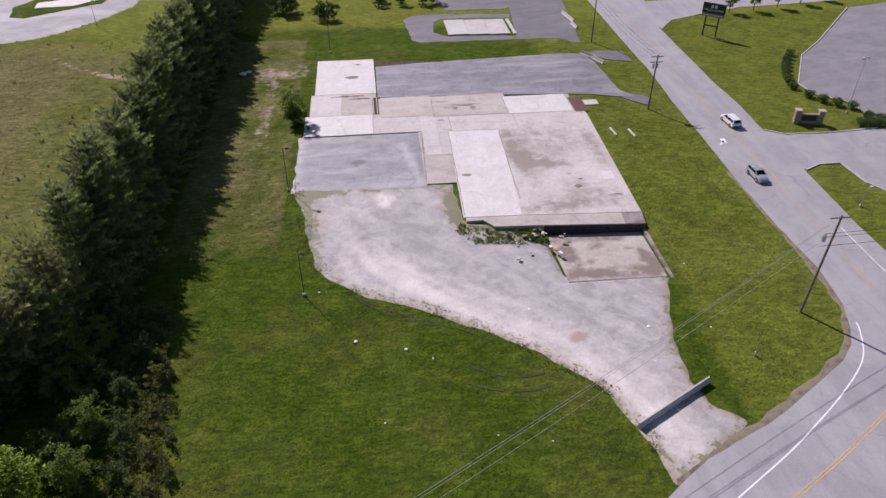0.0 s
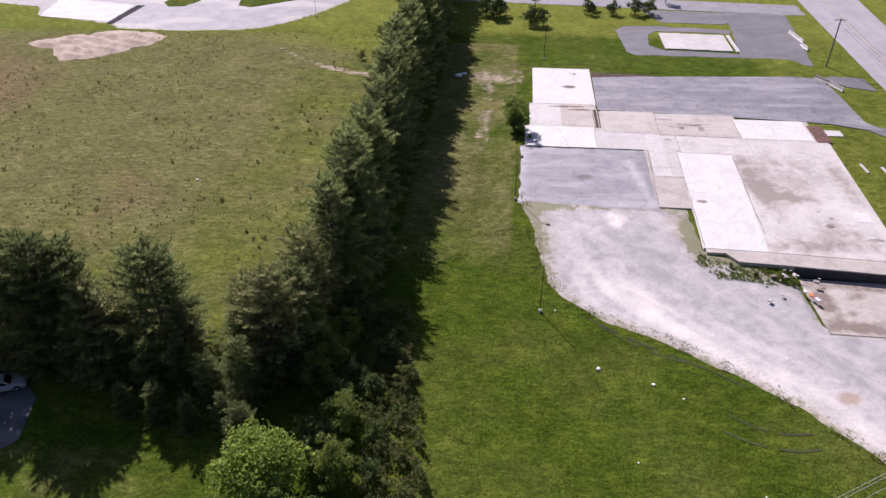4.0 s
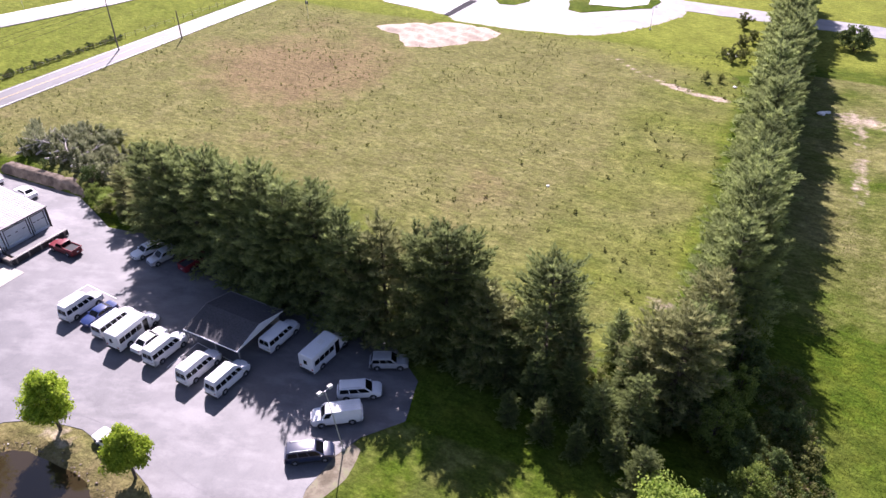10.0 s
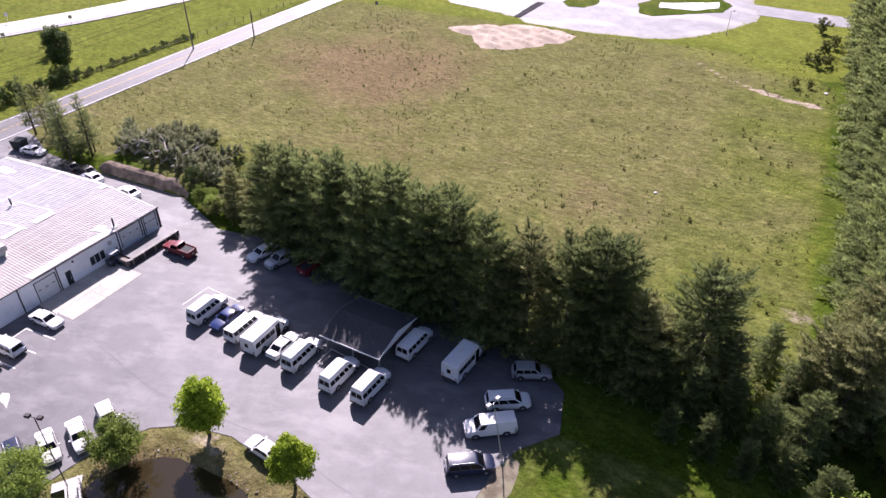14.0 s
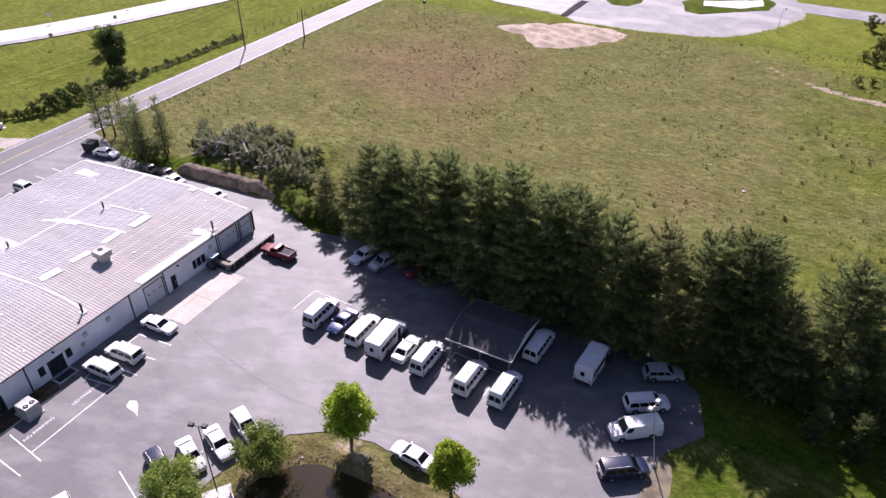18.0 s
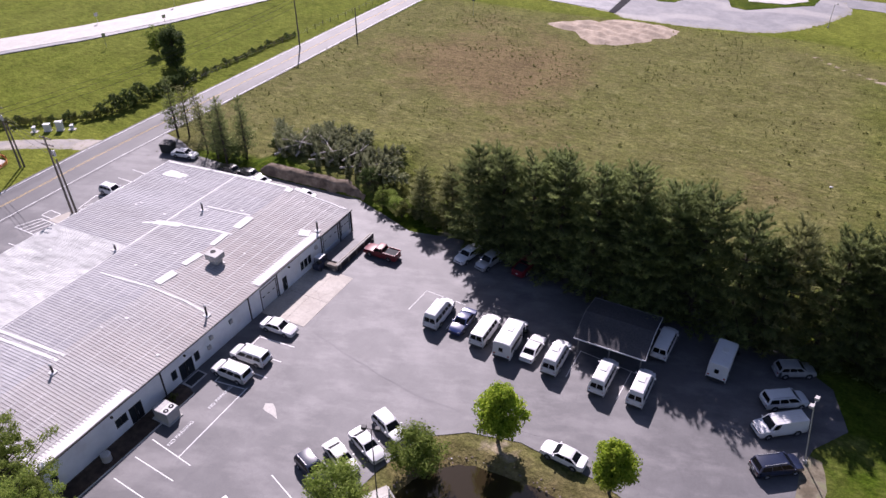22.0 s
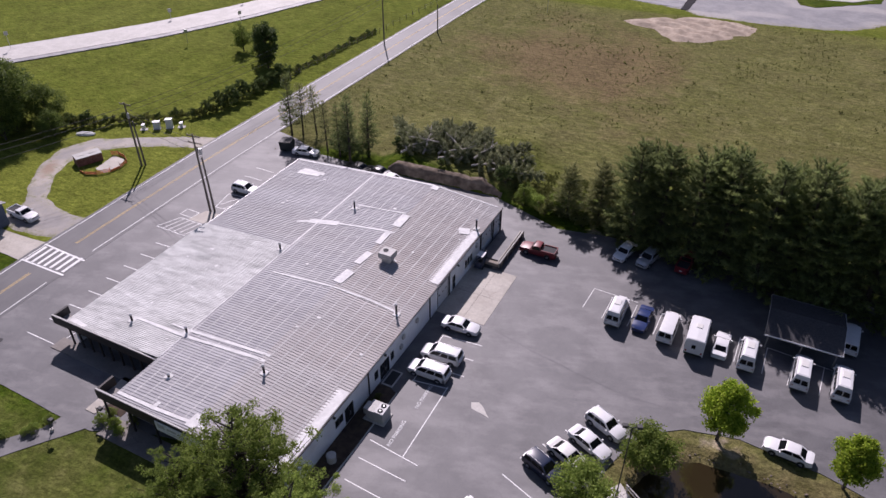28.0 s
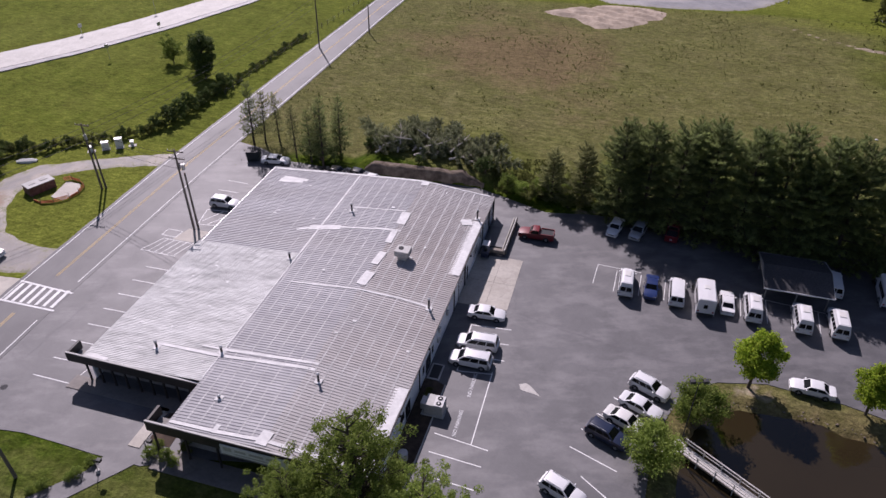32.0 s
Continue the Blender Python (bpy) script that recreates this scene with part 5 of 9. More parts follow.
# low brick footing remains
for i in range(14):
    part("brick_row", boxbm((42.9 + 0.12 * (i % 2), 123.6 + 0.5 * i, 0.85), (2.6, 0.34, 0.2), 0.02), M["brick"], pads, "row of broken brown bricks")
part("footing", boxbm((45.6, 127.9, 0.62), (3.6, 2.4, 0.22), 0.03), M["curb"], pads)
for k, (a, b, w) in enumerate((((-10.6, 137.0), (2.0, 137.0), 0.16), ((13.5, 124.6), (13.7, 133.4), 0.12), ((16.2, 117.4), (16.2, 124.0), 0.13), ((16.1, 117.4), (25.0, 117.35), 0.16), ((9.9, 108.4), (15.3, 108.4), 0.16), ((10.45, 111.6), (15.3, 111.6), 0.07),
                               ((3.2, 124.9), (28.2, 124.0), 0.12), ((-10.6, 126.6), (1.4, 126.6), 0.06), ((9.6, 98.3), (10.4, 117.8), 0.14), ((14.55, 88.0), (15.4, 117.0), 0.12), ((24.0, 92.0), (24.9, 116.5), 0.13), ((28.3, 124.1), (28.3, 132.3), 0.12),
                               ((28.4, 123.9), (42.0, 123.85), 0.1), ((1.5, 118.2), (1.5, 124.8), 0.05), ((-11.5, 117.97), (1.2, 117.97), 0.14))):
    line_mark("slab_joint", resample([a, b], 0.7, 0.1, k, closed=False), w, TOP + 0.014, M["stain"], pads)
for x0 in (1.78, 2.5):
    part("trench_edge", boxbm((x0 + 0.02, 130.6, 0.86), (0.16, 8.0, 0.1), 0.02), M["tan"], pads, "thin rim of an open pipe trench")
part("trench_bed", boxbm((2.25, 130.6, 0.82), (1.2, 8.2, 0.06), 0.01), M["soil"], pads, "dark earth in the open trench")
# rusty smears and scratches on the old floor
for px, py, sx, sy in ((-3.4, 135.8, 3.6, 0.35), (-1.0, 134.4, 2.2, 0.5), (20.6, 128.8, 2.2, 0.3), (21.6, 127.2, 0.5, 1.3), (17.0, 128.0, 1.8, 0.2), (22.6, 129.4, 1.3, 0.2), (14.6, 122.4, 0.7, 0.35)):
    part("rust_smear", prism(resample([(px - sx, py - 0.3 * sy), (px - 0.3 * sx, py + 0.8 * sy), (px + 0.8 * sx, py + 0.6 * sy), (px + sx, py - 0.3 * sy), (px, py - 0.7 * sy)], 0.2, 0.35, px), TOP + 0.016, TOP + 0.02), M["brick"] if py > 133 else M["stain"], pads, "rusty brown smear on the slab")

# loading pit: sloping floor, dock face, side kerbs
pit = thing("loading_pit", "sunken concrete loading pit with a black dock edge", "loading dock", kind="structure")
bm = bmesh.new()
for i in range(5):
    y = 71.0 + 12.3 * i / 4
    z = 0.03 - 0.62 * i / 4
    bm.verts.new((26.4 + 0.3 * (1 - i / 4), y, z))
    bm.verts.new((41.0 - 0.4 * (1 - i / 4), y - 0.3, z))
bm.verts.ensure_lookup_table()
for i in range(4):
    bm.faces.new((bm.verts[2 * i], bm.verts[2 * i + 1], bm.verts[2 * i + 3], bm.verts[2 * i + 2]))
r = bmesh.ops.extrude_face_region(bm, geom=bm.faces[:])
bmesh.ops.translate(bm, vec=(0, 0, -0.2), verts=[g for g in r["geom"] if isinstance(g, bmesh.types.BMVert)])
bmesh.ops.recalc_face_normals(bm, faces=bm.faces)
part("pit_floor", bm, M["stain"], pit)
patch_top([(26.72, 71.2), (40.55, 70.9), (40.95, 82.7), (26.45, 83.2)], 40, 34, lambda x, y: 0.046 - 0.62 * (y - 71.0 + 0.3 * (x - 26.5) / 14.5) / 12.3, M["tan"], pit,
          lambda x, y: 0.9 * blob(x, y, 33.5, 72.6, 8.0, 1.5, 0.02, 41) + 0.8 * blob(x, y, 28.2, 77.5, 1.6, 4.0, 0.1, 42) + 0.9 * blob(x, y, 39.6, 75.0, 1.4, 3.6, 0.0, 43) + 0.7 * blob(x, y, 33.0, 81.6, 6.0, 1.2, 0.0, 44) + 0.8 * blob(x, y, 33.0, 79.4, 1.5, 0.7, 0.4, 45) + 0.6 * blob(x, y, 37.6, 78.6, 1.0, 0.6, 0.1, 46) + 0.6 * blob(x, y, 31.4, 75.8, 1.2, 0.7, 0.5, 47),
          name="pit_surface", label="concrete pit floor with brown damp stains")
part("dock_face", prism([(26.2, 83.95), (41.3, 82.75), (41.3, 83.05), (26.2, 84.25)], -0.8, 0.83), M["dark"], pit, "black dock face")
part("side_kerb", prism([(41.0, 70.5), (41.5, 70.5), (41.7, 83.0), (41.2, 83.0)], -0.6, 0.0), M["stain"], pit)
for i in range(4):
    part("dock_bumper", boxbm((28.5 + 3.6 * i, 83.55 - 0.29 * i, 0.35), (0.5, 0.12, 0.45), 0.03), M["tyre"], pit)
bin_ = thing("rubbish_heap", "heap of weedy rubble and rubbish beside the dock", "rubble", (25.0, 83.0, 0.35))
for i in range(18):
    random.seed(900 + i)
    s = random.uniform(0.15, 0.5)
    part("rubble_piece", boxbm((random.uniform(-8, 0.6), random.uniform(-1.4, 1.0), 0.12), (s * 1.6, s, s * 0.6), 0.03, Matrix.Rotation(random.uniform(0, 3), 4, "Z")), M["orange"] if i == 5 else M["litter"] if i % 5 == 0 else (M["curb"], M["dirty"], M["stain"])[i % 3], bin_)

# farther paving north of the foundations
sheet("old_asphalt", [(38.6, 166.4), (54.0, 164.6), (56.0, 180.0), (58.5, 203.0), (43.0, 205.0)], 0.06, M["drive"], "broad grey asphalt drive", "driveway", jag=0.15)
sheet("old_asphalt", [(20.0, 205.0), (43.2, 203.5), (43.0, 196.0), (40.0, 193.6), (24.0, 194.2)], 0.045, M["drive"], "strip of grey asphalt", "driveway", jag=0.3)
sheet("gravel_loop", [(11.4, 186.6), (12.6, 171.0), (16.0, 167.0), (24.0, 165.4), (38.7, 166.2), (39.6, 171.4), (22.0, 172.6), (18.6, 176.0), (19.2, 184.0), (22.0, 187.0), (40.4, 186.0), (41.0, 189.0), (22.0, 191.0), (13.6, 190.0)], 0.05, M["drive"], "grey gravel loop round an old slab", "driveway", jag=0.5)
farpad = thing("foundation", "small pale concrete pad in the grass", "foundation", kind="structure")
for i in range(3):
    part("concrete_slab", boxbm((24.8 + 5.3 * i, 179.2 - 0.3 * i, 0.1), (5.27, 11.6, 0.3), 0.02), M["slab"], farpad)
part("footing", boxbm((39.2, 178.6, 0.08), (0.8, 12.0, 0.24), 0.02), M["curb"], farpad)


# ---- pond ----
sheet("water", [(x * 1.0, y) for x, y in resample(POND, 1.0, 0.25, 4)], POND_Z, M["water"], "murky brown still pond water", "water", thick=0.4)

# ---- long metal shed ----
EX, RX, SX, WX = -133.3, -144.4, -155.1, -170.2     # east eave, ridge, seam of the lean-to, west eave
ZE, ZR, ZS, ZW = 3.95, 4.9, 4.3, 3.3
Y0, Y1, YA, YP = 4.6, 57.6, 11.0, 35.2              # front, rear, front of the lean-to, rear of its pale sheets
SHED = pose(-133.6, 57.75, 0, 0, 0, -3.3) @ Matrix.Translation((133.3, -57.75, 0))   # the shed stands askew to the grid
shed = thing("metal_shed", "long low white metal workshop with a grey corrugated roof", "workshop building", kind="")
shed.matrix_basis = SHED


def strip_kerb(pts, w=0.15, z=0.15):
    """A low kerb along pts."""
    bm = bmesh.new()
    for (ax, ay), (bx, by) in zip(pts, pts[1:]):
        L, a = math.hypot(bx - ax, by - ay), math.atan2(by - ay, bx - ax)
        box(bm, (0, 0, 0), (L, w, z), 0.02, Matrix.Translation(((ax + bx) / 2, (ay + by) / 2, z / 2)) @ Matrix.Rotation(a, 4, "Z"))
    return bm


def by_shed(ob, x, y, z):
    """Sets a thing at a place given along and across the shed."""
    ob.matrix_basis = SHED @ pose(x, y, z)


def shed_plan(pts):
    return [tuple((SHED @ Vector((x, y, 0)))[:2]) for x, y in pts]


def wall_part(name, x0, x1, y0, y1, z1, material, holes=()):
    """A straight wall of that plan with through openings (a, b, z0, z1) along its length."""
    along_y = abs(y1 - y0) > abs(x1 - x0)
    bm = bmesh.new()
    lo, hi = (y0, y1) if along_y else (x0, x1)
    cuts = sorted({lo, hi, *[h[0] for h in holes], *[h[1] for h in holes]})
    for a, b in zip(cuts, cuts[1:]):
        spans = [(0.0, z1)]
        for h in holes:
            if h[0] <= a + 1e-6 and h[1] >= b - 1e-6:
                nxt = []
                for s0, s1 in spans:
                    if h[2] > s0:
                        nxt.append((s0, min(h[2], s1)))
                    if h[3] < s1:
                        nxt.append((max(h[3], s0), s1))
                spans = nxt
        for s0, s1 in spans:
            if s1 - s0 < 1e-4:
                continue
            if along_y:
                box(bm, ((x0 + x1) / 2, (a + b) / 2, (s0 + s1) / 2), (x1 - x0, b - a, s1 - s0))
            else:
                box(bm, ((a + b) / 2, (y0 + y1) / 2, (s0 + s1) / 2), (b - a, y1 - y0, s1 - s0))
    bmesh.ops.remove_doubles(bm, verts=bm.verts, dist=0.0005)
    return part(name, bm, material, shed)


E_OPEN = [(5.3, 6.0, 1.1, 2.4), (13.2, 14.7, 1.2, 2.4), (15.0, 16.7, 0.06, 2.4), (21.1, 21.9, 1.1, 2.4), (22.3, 24.4, 0.06, 2.4), (24.7, 25.5, 1.1, 2.4), (36.8, 39.8, 0.06, 3.2), (41.1, 42.0, 0.06, 2.3), (45.0, 47.6, 0.8, 2.4), (50.5, 54.1, 0.9, 3.5), (54.9, 57.0, 0.9, 3.5)]
wall_part("wall_east", EX - 0.35, EX - 0.15, Y0 + 0.2, Y1 - 0.2, ZE - 0.03, M["wall"], E_OPEN)
wall_part("wall_north", WX + 0.3, EX - 0.15, Y1 - 0.2, Y1, ZW - 0.1, M["wall"])
wall_part("wall_west", WX + 0.3, WX + 0.5, YA + 0.2, Y1 - 0.2, ZW - 0.05, M["wall"])
F1 = [(-153.9, -153.3, 0.9, 2.5), (-151.8, -151.2, 0.9, 2.5), (-148.4, -145.6, 1.0, 2.2), (-144.9, -143.7, 0.06, 2.3), (-143.0, -140.0, 1.0, 2.2)]
wall_part("wall_south", SX + 0.2, EX - 0.35, Y0 + 1.0, Y0 + 1.2, 3.9, M["blockwall"], F1)
F2 = [(-169.4 + 2.2 * i, -168.0 + 2.2 * i, 1.0, 2.4) for i in range(6)]
wall_part("wall_lean_to", WX + 0.5, SX, YA + 1.2, YA + 1.4, 3.2, M["blockwall"], F2)
wall_part("wall_return", SX, SX + 0.2, Y0 + 1.0, YA + 1.4, 4.15, M["blockwall"])
gable = bmesh.new()
for y in (Y1 - 0.2, Y1):
    for x, z in ((EX - 0.15, ZE - 0.4), (EX - 0.15, ZE - 0.05), (RX, ZR - 0.06), (SX, ZS - 0.06), (WX + 0.3, ZW - 0.06), (WX + 0.3, ZW - 0.11)):
        gable.verts.new((x, y, z))
gable.verts.ensure_lookup_table()
gv = gable.verts[:]
gable.faces.new(gv[:6])
gable.faces.new(gv[6:][::-1])
for i in range(6):
    gable.faces.new((gv[i], gv[i + 6], gv[(i + 1) % 6 + 6], gv[(i + 1) % 6]))
bmesh.ops.recalc_face_normals(gable, faces=gable.faces)
part("gable", gable, M["wall"], shed)


def panel_bm(run, rise, width, ribs, rib_h):
    """One roofing sheet, falling along x from z=0 to -rise, with trapezoid ribs."""
    prof, pitch = [], width / ribs
    for i in range(ribs):
        y = i * pitch
        prof += [(y, 0.0), (y + pitch * 0.52, 0.0), (y + pitch * 0.62, rib_h), (y + pitch * 0.9, rib_h)]
    prof.append((width, 0.0))
    bm = bmesh.new()
    a = [bm.verts.new((0, y, z)) for y, z in prof]
    b = [bm.verts.new((run, y, z - rise)) for y, z in prof]
    c = [bm.verts.new((0, 0, -0.05)), bm.verts.new((0, width, -0.05)), bm.verts.new((run, width, -0.05 - rise)), bm.verts.new((run, 0, -0.05 - rise))]
    for i in range(len(prof) - 1):
        bm.faces.new((a[i], b[i], b[i + 1], a[i + 1]))
    bm.faces.new((c[0], c[1], c[2], c[3]))
    bm.faces.new((b[0], a[0], c[0], c[3]))
    bm.faces.new((a[-1], b[-1], c[2], c[1]))
    bm.faces.new([b[-1], b[0], c[3], c[2]])
    bm.faces.new([a[0], a[-1], c[1], c[0]])
    bmesh.ops.recalc_face_normals(bm, faces=bm.faces)
    return bm


def slope(name, xa, za, xb, zb, y0, y1, width, ribs, material, label, rib_h=0.037):
    """A roof slope of equal sheets laid side by side along y."""
    first = None
    n = int(round((y1 - y0) / width))
    w = (y1 - y0) / n
    for i in range(n):
        m = pose(xa, y0 + i * w, za)
        if first is None:
            first = part(name, panel_bm(xb - xa, za - zb, w - 0.004, ribs, rib_h), material, shed, label)
            first.matrix_basis = m
        else:
            share(name, first, shed, m)
    return first


slope("roof_sheet", RX, ZR, EX, ZE, Y0 - 0.45, Y1 + 0.15, 1.2, 3, M["roof_tan"], "", 0.045)
slope("roof_sheet", RX, ZR, SX, ZS, Y0 - 0.45, Y1 + 0.15, 1.2, 3, M["roof"], "", 0.045)
slope("roof_sheet", SX - 0.02, ZS - 0.03, WX, ZW, YP + 0.01, Y1 + 0.15, 1.2, 3, M["roof"], "", 0.045)
slope("lean_to_sheet", SX - 0.02, ZS - 0.03, WX - 0.5, ZW - 0.02, YA - 0.25, YP, 1.0, 4, M["roof_pale"], "pale ribbed metal sheet", 0.03)


def roof_z(x):
    if x > RX:
        return ZR + (ZE - ZR) * (x - RX) / (EX - RX)
    return ZR + (ZS - ZR) * (x - RX) / (SX - RX) if x > SX else ZS - 0.03 + (ZW - ZS) * (x - SX) / (WX - SX)


def coat(pts, w, n=0):
    bm = strip(bmesh.new(), resample(pts, 1.2, 0.05, n, closed=False), w, 0.075, lambda x, y: roof_z(x))
    r = bmesh.ops.extrude_face_region(bm, geom=bm.faces[:])
    bmesh.ops.translate(bm, vec=(0, 0, -0.03), verts=[g for g in r["geom"] if isinstance(g, bmesh.types.BMVert)])
    bmesh.ops.recalc_face_normals(bm, faces=bm.faces)
    part("sealant_strip", bm, M["coating"], shed, "white sealant strip")


for w, pts in ((1.2, [(RX + 0.2, 57.4), (RX + 0.2, 56.3)]), (1.3, [(RX + 0.1, 48.1), (RX + 0.2, 44.9)]), (0.9, [(RX, 43.1), (RX + 0.1, 40.1)]), (1.0, [(RX + 0.2, 37.9), (RX, 35.0)]), (1.3, [(RX + 0.2, 33.3), (RX - 0.1, 30.5)]),
               (0.25, [(-152.4, 47.9), (RX - 0.2, 48.4)]), (0.45, [(-158.2, 40.6), (-156.4, 41.4)]), (1.1, [(-156.6, 41.4), (-152.2, 42.3)]), (0.35, [(-152.2, 42.4), (-143.6, 43.45)]),
               (0.3, [(-153.4, 29.1), (-145.1, 29.5), (-139.1, 29.8), (-135.2, 29.6)]), (0.4, [(-155.0, 15.7), (-143.7, 16.1)]), (0.42, [(-163.4, 15.0), (-155.0, 14.7), (-143.7, 15.2)]), (0.3, [(-158.0, 15.8), (-155.0, 15.7)]),
               (0.26, [(SX, 57.2), (SX, YP)]), (0.14, [(SX, YP), (SX, YA)]), (0.45, [(-169.8, 57.2), (-155.0, 57.4), (-144.6, 57.4)]), (0.25, [(-144.6, 57.4), (-134.0, 57.4)]),
               (1.15, [(-167.4, 53.6), (-163.4, 53.8)]), (0.8, [(-167.2, 54.5), (-162.8, 54.2)]), (0.4, [(-155.0, 4.9), (-149.3, 4.8), (-145.0, 5.0), (-134.6, 5.0)]), (1.2, [(-144.5, 6.1), (-144.6, 4.4)]), (0.5, [(-149.9, 4.6), (-149.8, 5.7)]),
               (1.5, [(-134.1, 4.7), (-134.1, 16.1)]), (1.5, [(-134.15, 36.8), (-134.15, 50.0)]), (1.5, [(-136.3, 48.9), (-134.9, 49.5)]), (0.25, [(-142.2, 38.6), (-140.2, 38.1)]), (0.6, [(-170.3, 11.5), (-167.4, 11.2)])):
    coat(pts, w, len(pts) + w)
# pale lines where the sheets lap
for x in (-135.1, -136.4, -137.9, -139.4, -140.9, -142.4, -143.7, -145.9, -147.4, -148.9, -150.4, -151.9, -153.4, -154.7):
    bm = strip(bmesh.new(), resample([(x, 5.0), (x, Y1 - 0.4)], 2.0, 0.02, x, closed=False), 0.2, 0.036, lambda x, y: roof_z(x))
    part("lap_line", bm, M["roof_line"], shed, "pale line where roof sheets lap")
for x in (-157.0, -159.2, -161.4, -163.6, -165.8, -168.0):
    bm = strip(bmesh.new(), resample([(x, YP + 0.3), (x, Y1 - 0.4)], 2.0, 0.02, x, closed=False), 0.14, 0.036, lambda x, y: roof_z(x))
    part("lap_line", bm, M["roof_line"], shed, "pale line where roof sheets lap")
random.seed(31)
for i in range(26):
    x, y = random.uniform(-168, -135), random.uniform(13, 56)
    part("sealed_patch", boxbm((x, y, roof_z(x) + 0.08), (random.uniform(0.2, 0.55), random.uniform(0.15, 0.4), 0.03), 0.008), M["coating"], shed)

# eaves, fascias, parapets
part("eave_trim", boxbm((EX + 0.03, (Y0 + Y1) / 2, ZE - 0.02), (0.1, Y1 - Y0 + 0.4, 0.16), 0.02), M["fascia"], shed, "dark eaves gutter")
part("eave_trim", boxbm((WX - 0.03, (YP + Y1) / 2, ZW - 0.05), (0.1, Y1 - YP, 0.14), 0.02), M["galv"], shed)
for y in (19.8, 34.5, 40.1, 50.0, 54.5):
    part("downpipe", boxbm((EX - 0.08, y, ZE / 2), (0.12, 0.14, ZE - 0.2), 0.02), M["fascia"], shed, "dark downpipe")
part("corner_trim", boxbm((EX - 0.09, Y1 - 0.12, ZE / 2), (0.16, 0.3, ZE - 0.1), 0.02), M["fascia"], shed)


def parapet(x0, x1, y, z0, z1, lap):
    part("parapet", boxbm(((x0 + x1) / 2, y, (z0 + z1) / 2), (x1 - x0, 0.35, z1 - z0), 0.03), M["fascia"], shed, "dark brown boxed parapet")
    part("parapet_return", boxbm((x0 + 0.15, y + lap / 2 + 0.18, (z0 + z1) / 2), (0.3, lap, z1 - z0), 0.03), M["fascia"], shed)
    part("parapet_cap", boxbm(((x0 + x1) / 2, y, z1 + 0.03), (x1 - x0 + 0.1, 0.2, 0.05), 0.01), M["hvac"], shed, "grey metal capping")
    part("soffit", boxbm(((x0 + x1) / 2, y + 0.95, z0 + 0.05), (x1 - x0 - 0.3, 1.5, 0.08)), M["blockwall"], shed)


parapet(-172.2, SX - 0.05, YA - 0.42, 2.8, 3.95, 1.9)
parapet(SX - 2.0, EX + 0.2, Y0 - 0.62, 3.5, 4.75, 2.0)
sign = part("sign_board", boxbm((-145.0, Y0 - 0.85, 3.75), (7.4, 0.08, 1.3), 0.01), M["sign_white"], shed, "long white sign board with faded lettering")
for i, (a, w, h) in enumerate(((-2.9, 0.9, 0.5), (-1.5, 1.2, 0.28), (0.2, 1.5, 0.28), (1.8, 1.0, 0.28), (-0.4, 3.6, 0.12))):
    part("letter_bar", boxbm((-145.0 + a, Y0 - 0.9, 3.9 - 0.5 * (i == 4)), (w, 0.02, h)), M["hvac"], sign)
for i in range(9):
    x = -170.0 + 1.65 * i
    part("porch_post", boxbm((x, YA - 0.3, 1.42), (0.18, 0.18, 2.8), 0.01), M["fascia"], shed)
for x in (-156.6, -153.0, -149.4, -139.4, -135.8):
    part("porch_post", boxbm((x, Y0 - 0.5, 1.76), (0.18, 0.18, 3.5), 0.01), M["fascia"], shed)


def window(x, y, z0, z1, w, axis, kind="window", leaves=1):
    """A framed, glazed opening; axis 'x' faces east, 'y' faces south."""
    hold = new(kind)
    hold.parent = shed
    d = 0.1
    face = (lambda a, b, c: (x + c, y + a, b)) if axis == "x" else (lambda a, b, c: (x + a, y + c, b))
    dims = (lambda a, b, c: (c, a, b)) if axis == "x" else (lambda a, b, c: (a, c, b))
    zc, h = (z0 + z1) / 2, z1 - z0
    bm = bmesh.new()
    for a, b, ww, hh in ((-w / 2 + 0.05, zc, 0.1, h), (w / 2 - 0.05, zc, 0.1, h), (0, z1 - 0.05, w - 0.2, 0.1), (0, z0 + 0.05, w - 0.2, 0.1)):
        box(bm, face(a, b, 0), dims(ww, hh, d + 0.06))
    for i in range(1, leaves):
        box(bm, face(-w / 2 + w * i / leaves, zc, 0), dims(0.09, h - 0.2, d + 0.03))
    part("window_frame" if kind == "window" else "door_frame", bm, M["sign_white"] if leaves == 3 else M["bronze"], hold)
    for i in range(leaves):
        part("pane", boxbm(face(-w / 2 + w * (i + 0.5) / leaves, zc, 0), dims(w / leaves - 0.16, h - 0.2, 0.03)), M["pane"], hold)
    if kind != "window":
        part("door_handle", boxbm(face(0.18, 1.05, 0.12 if axis == "x" else -0.12), dims(0.04, 0.5, 0.05), 0.01), M["galv"], hold)


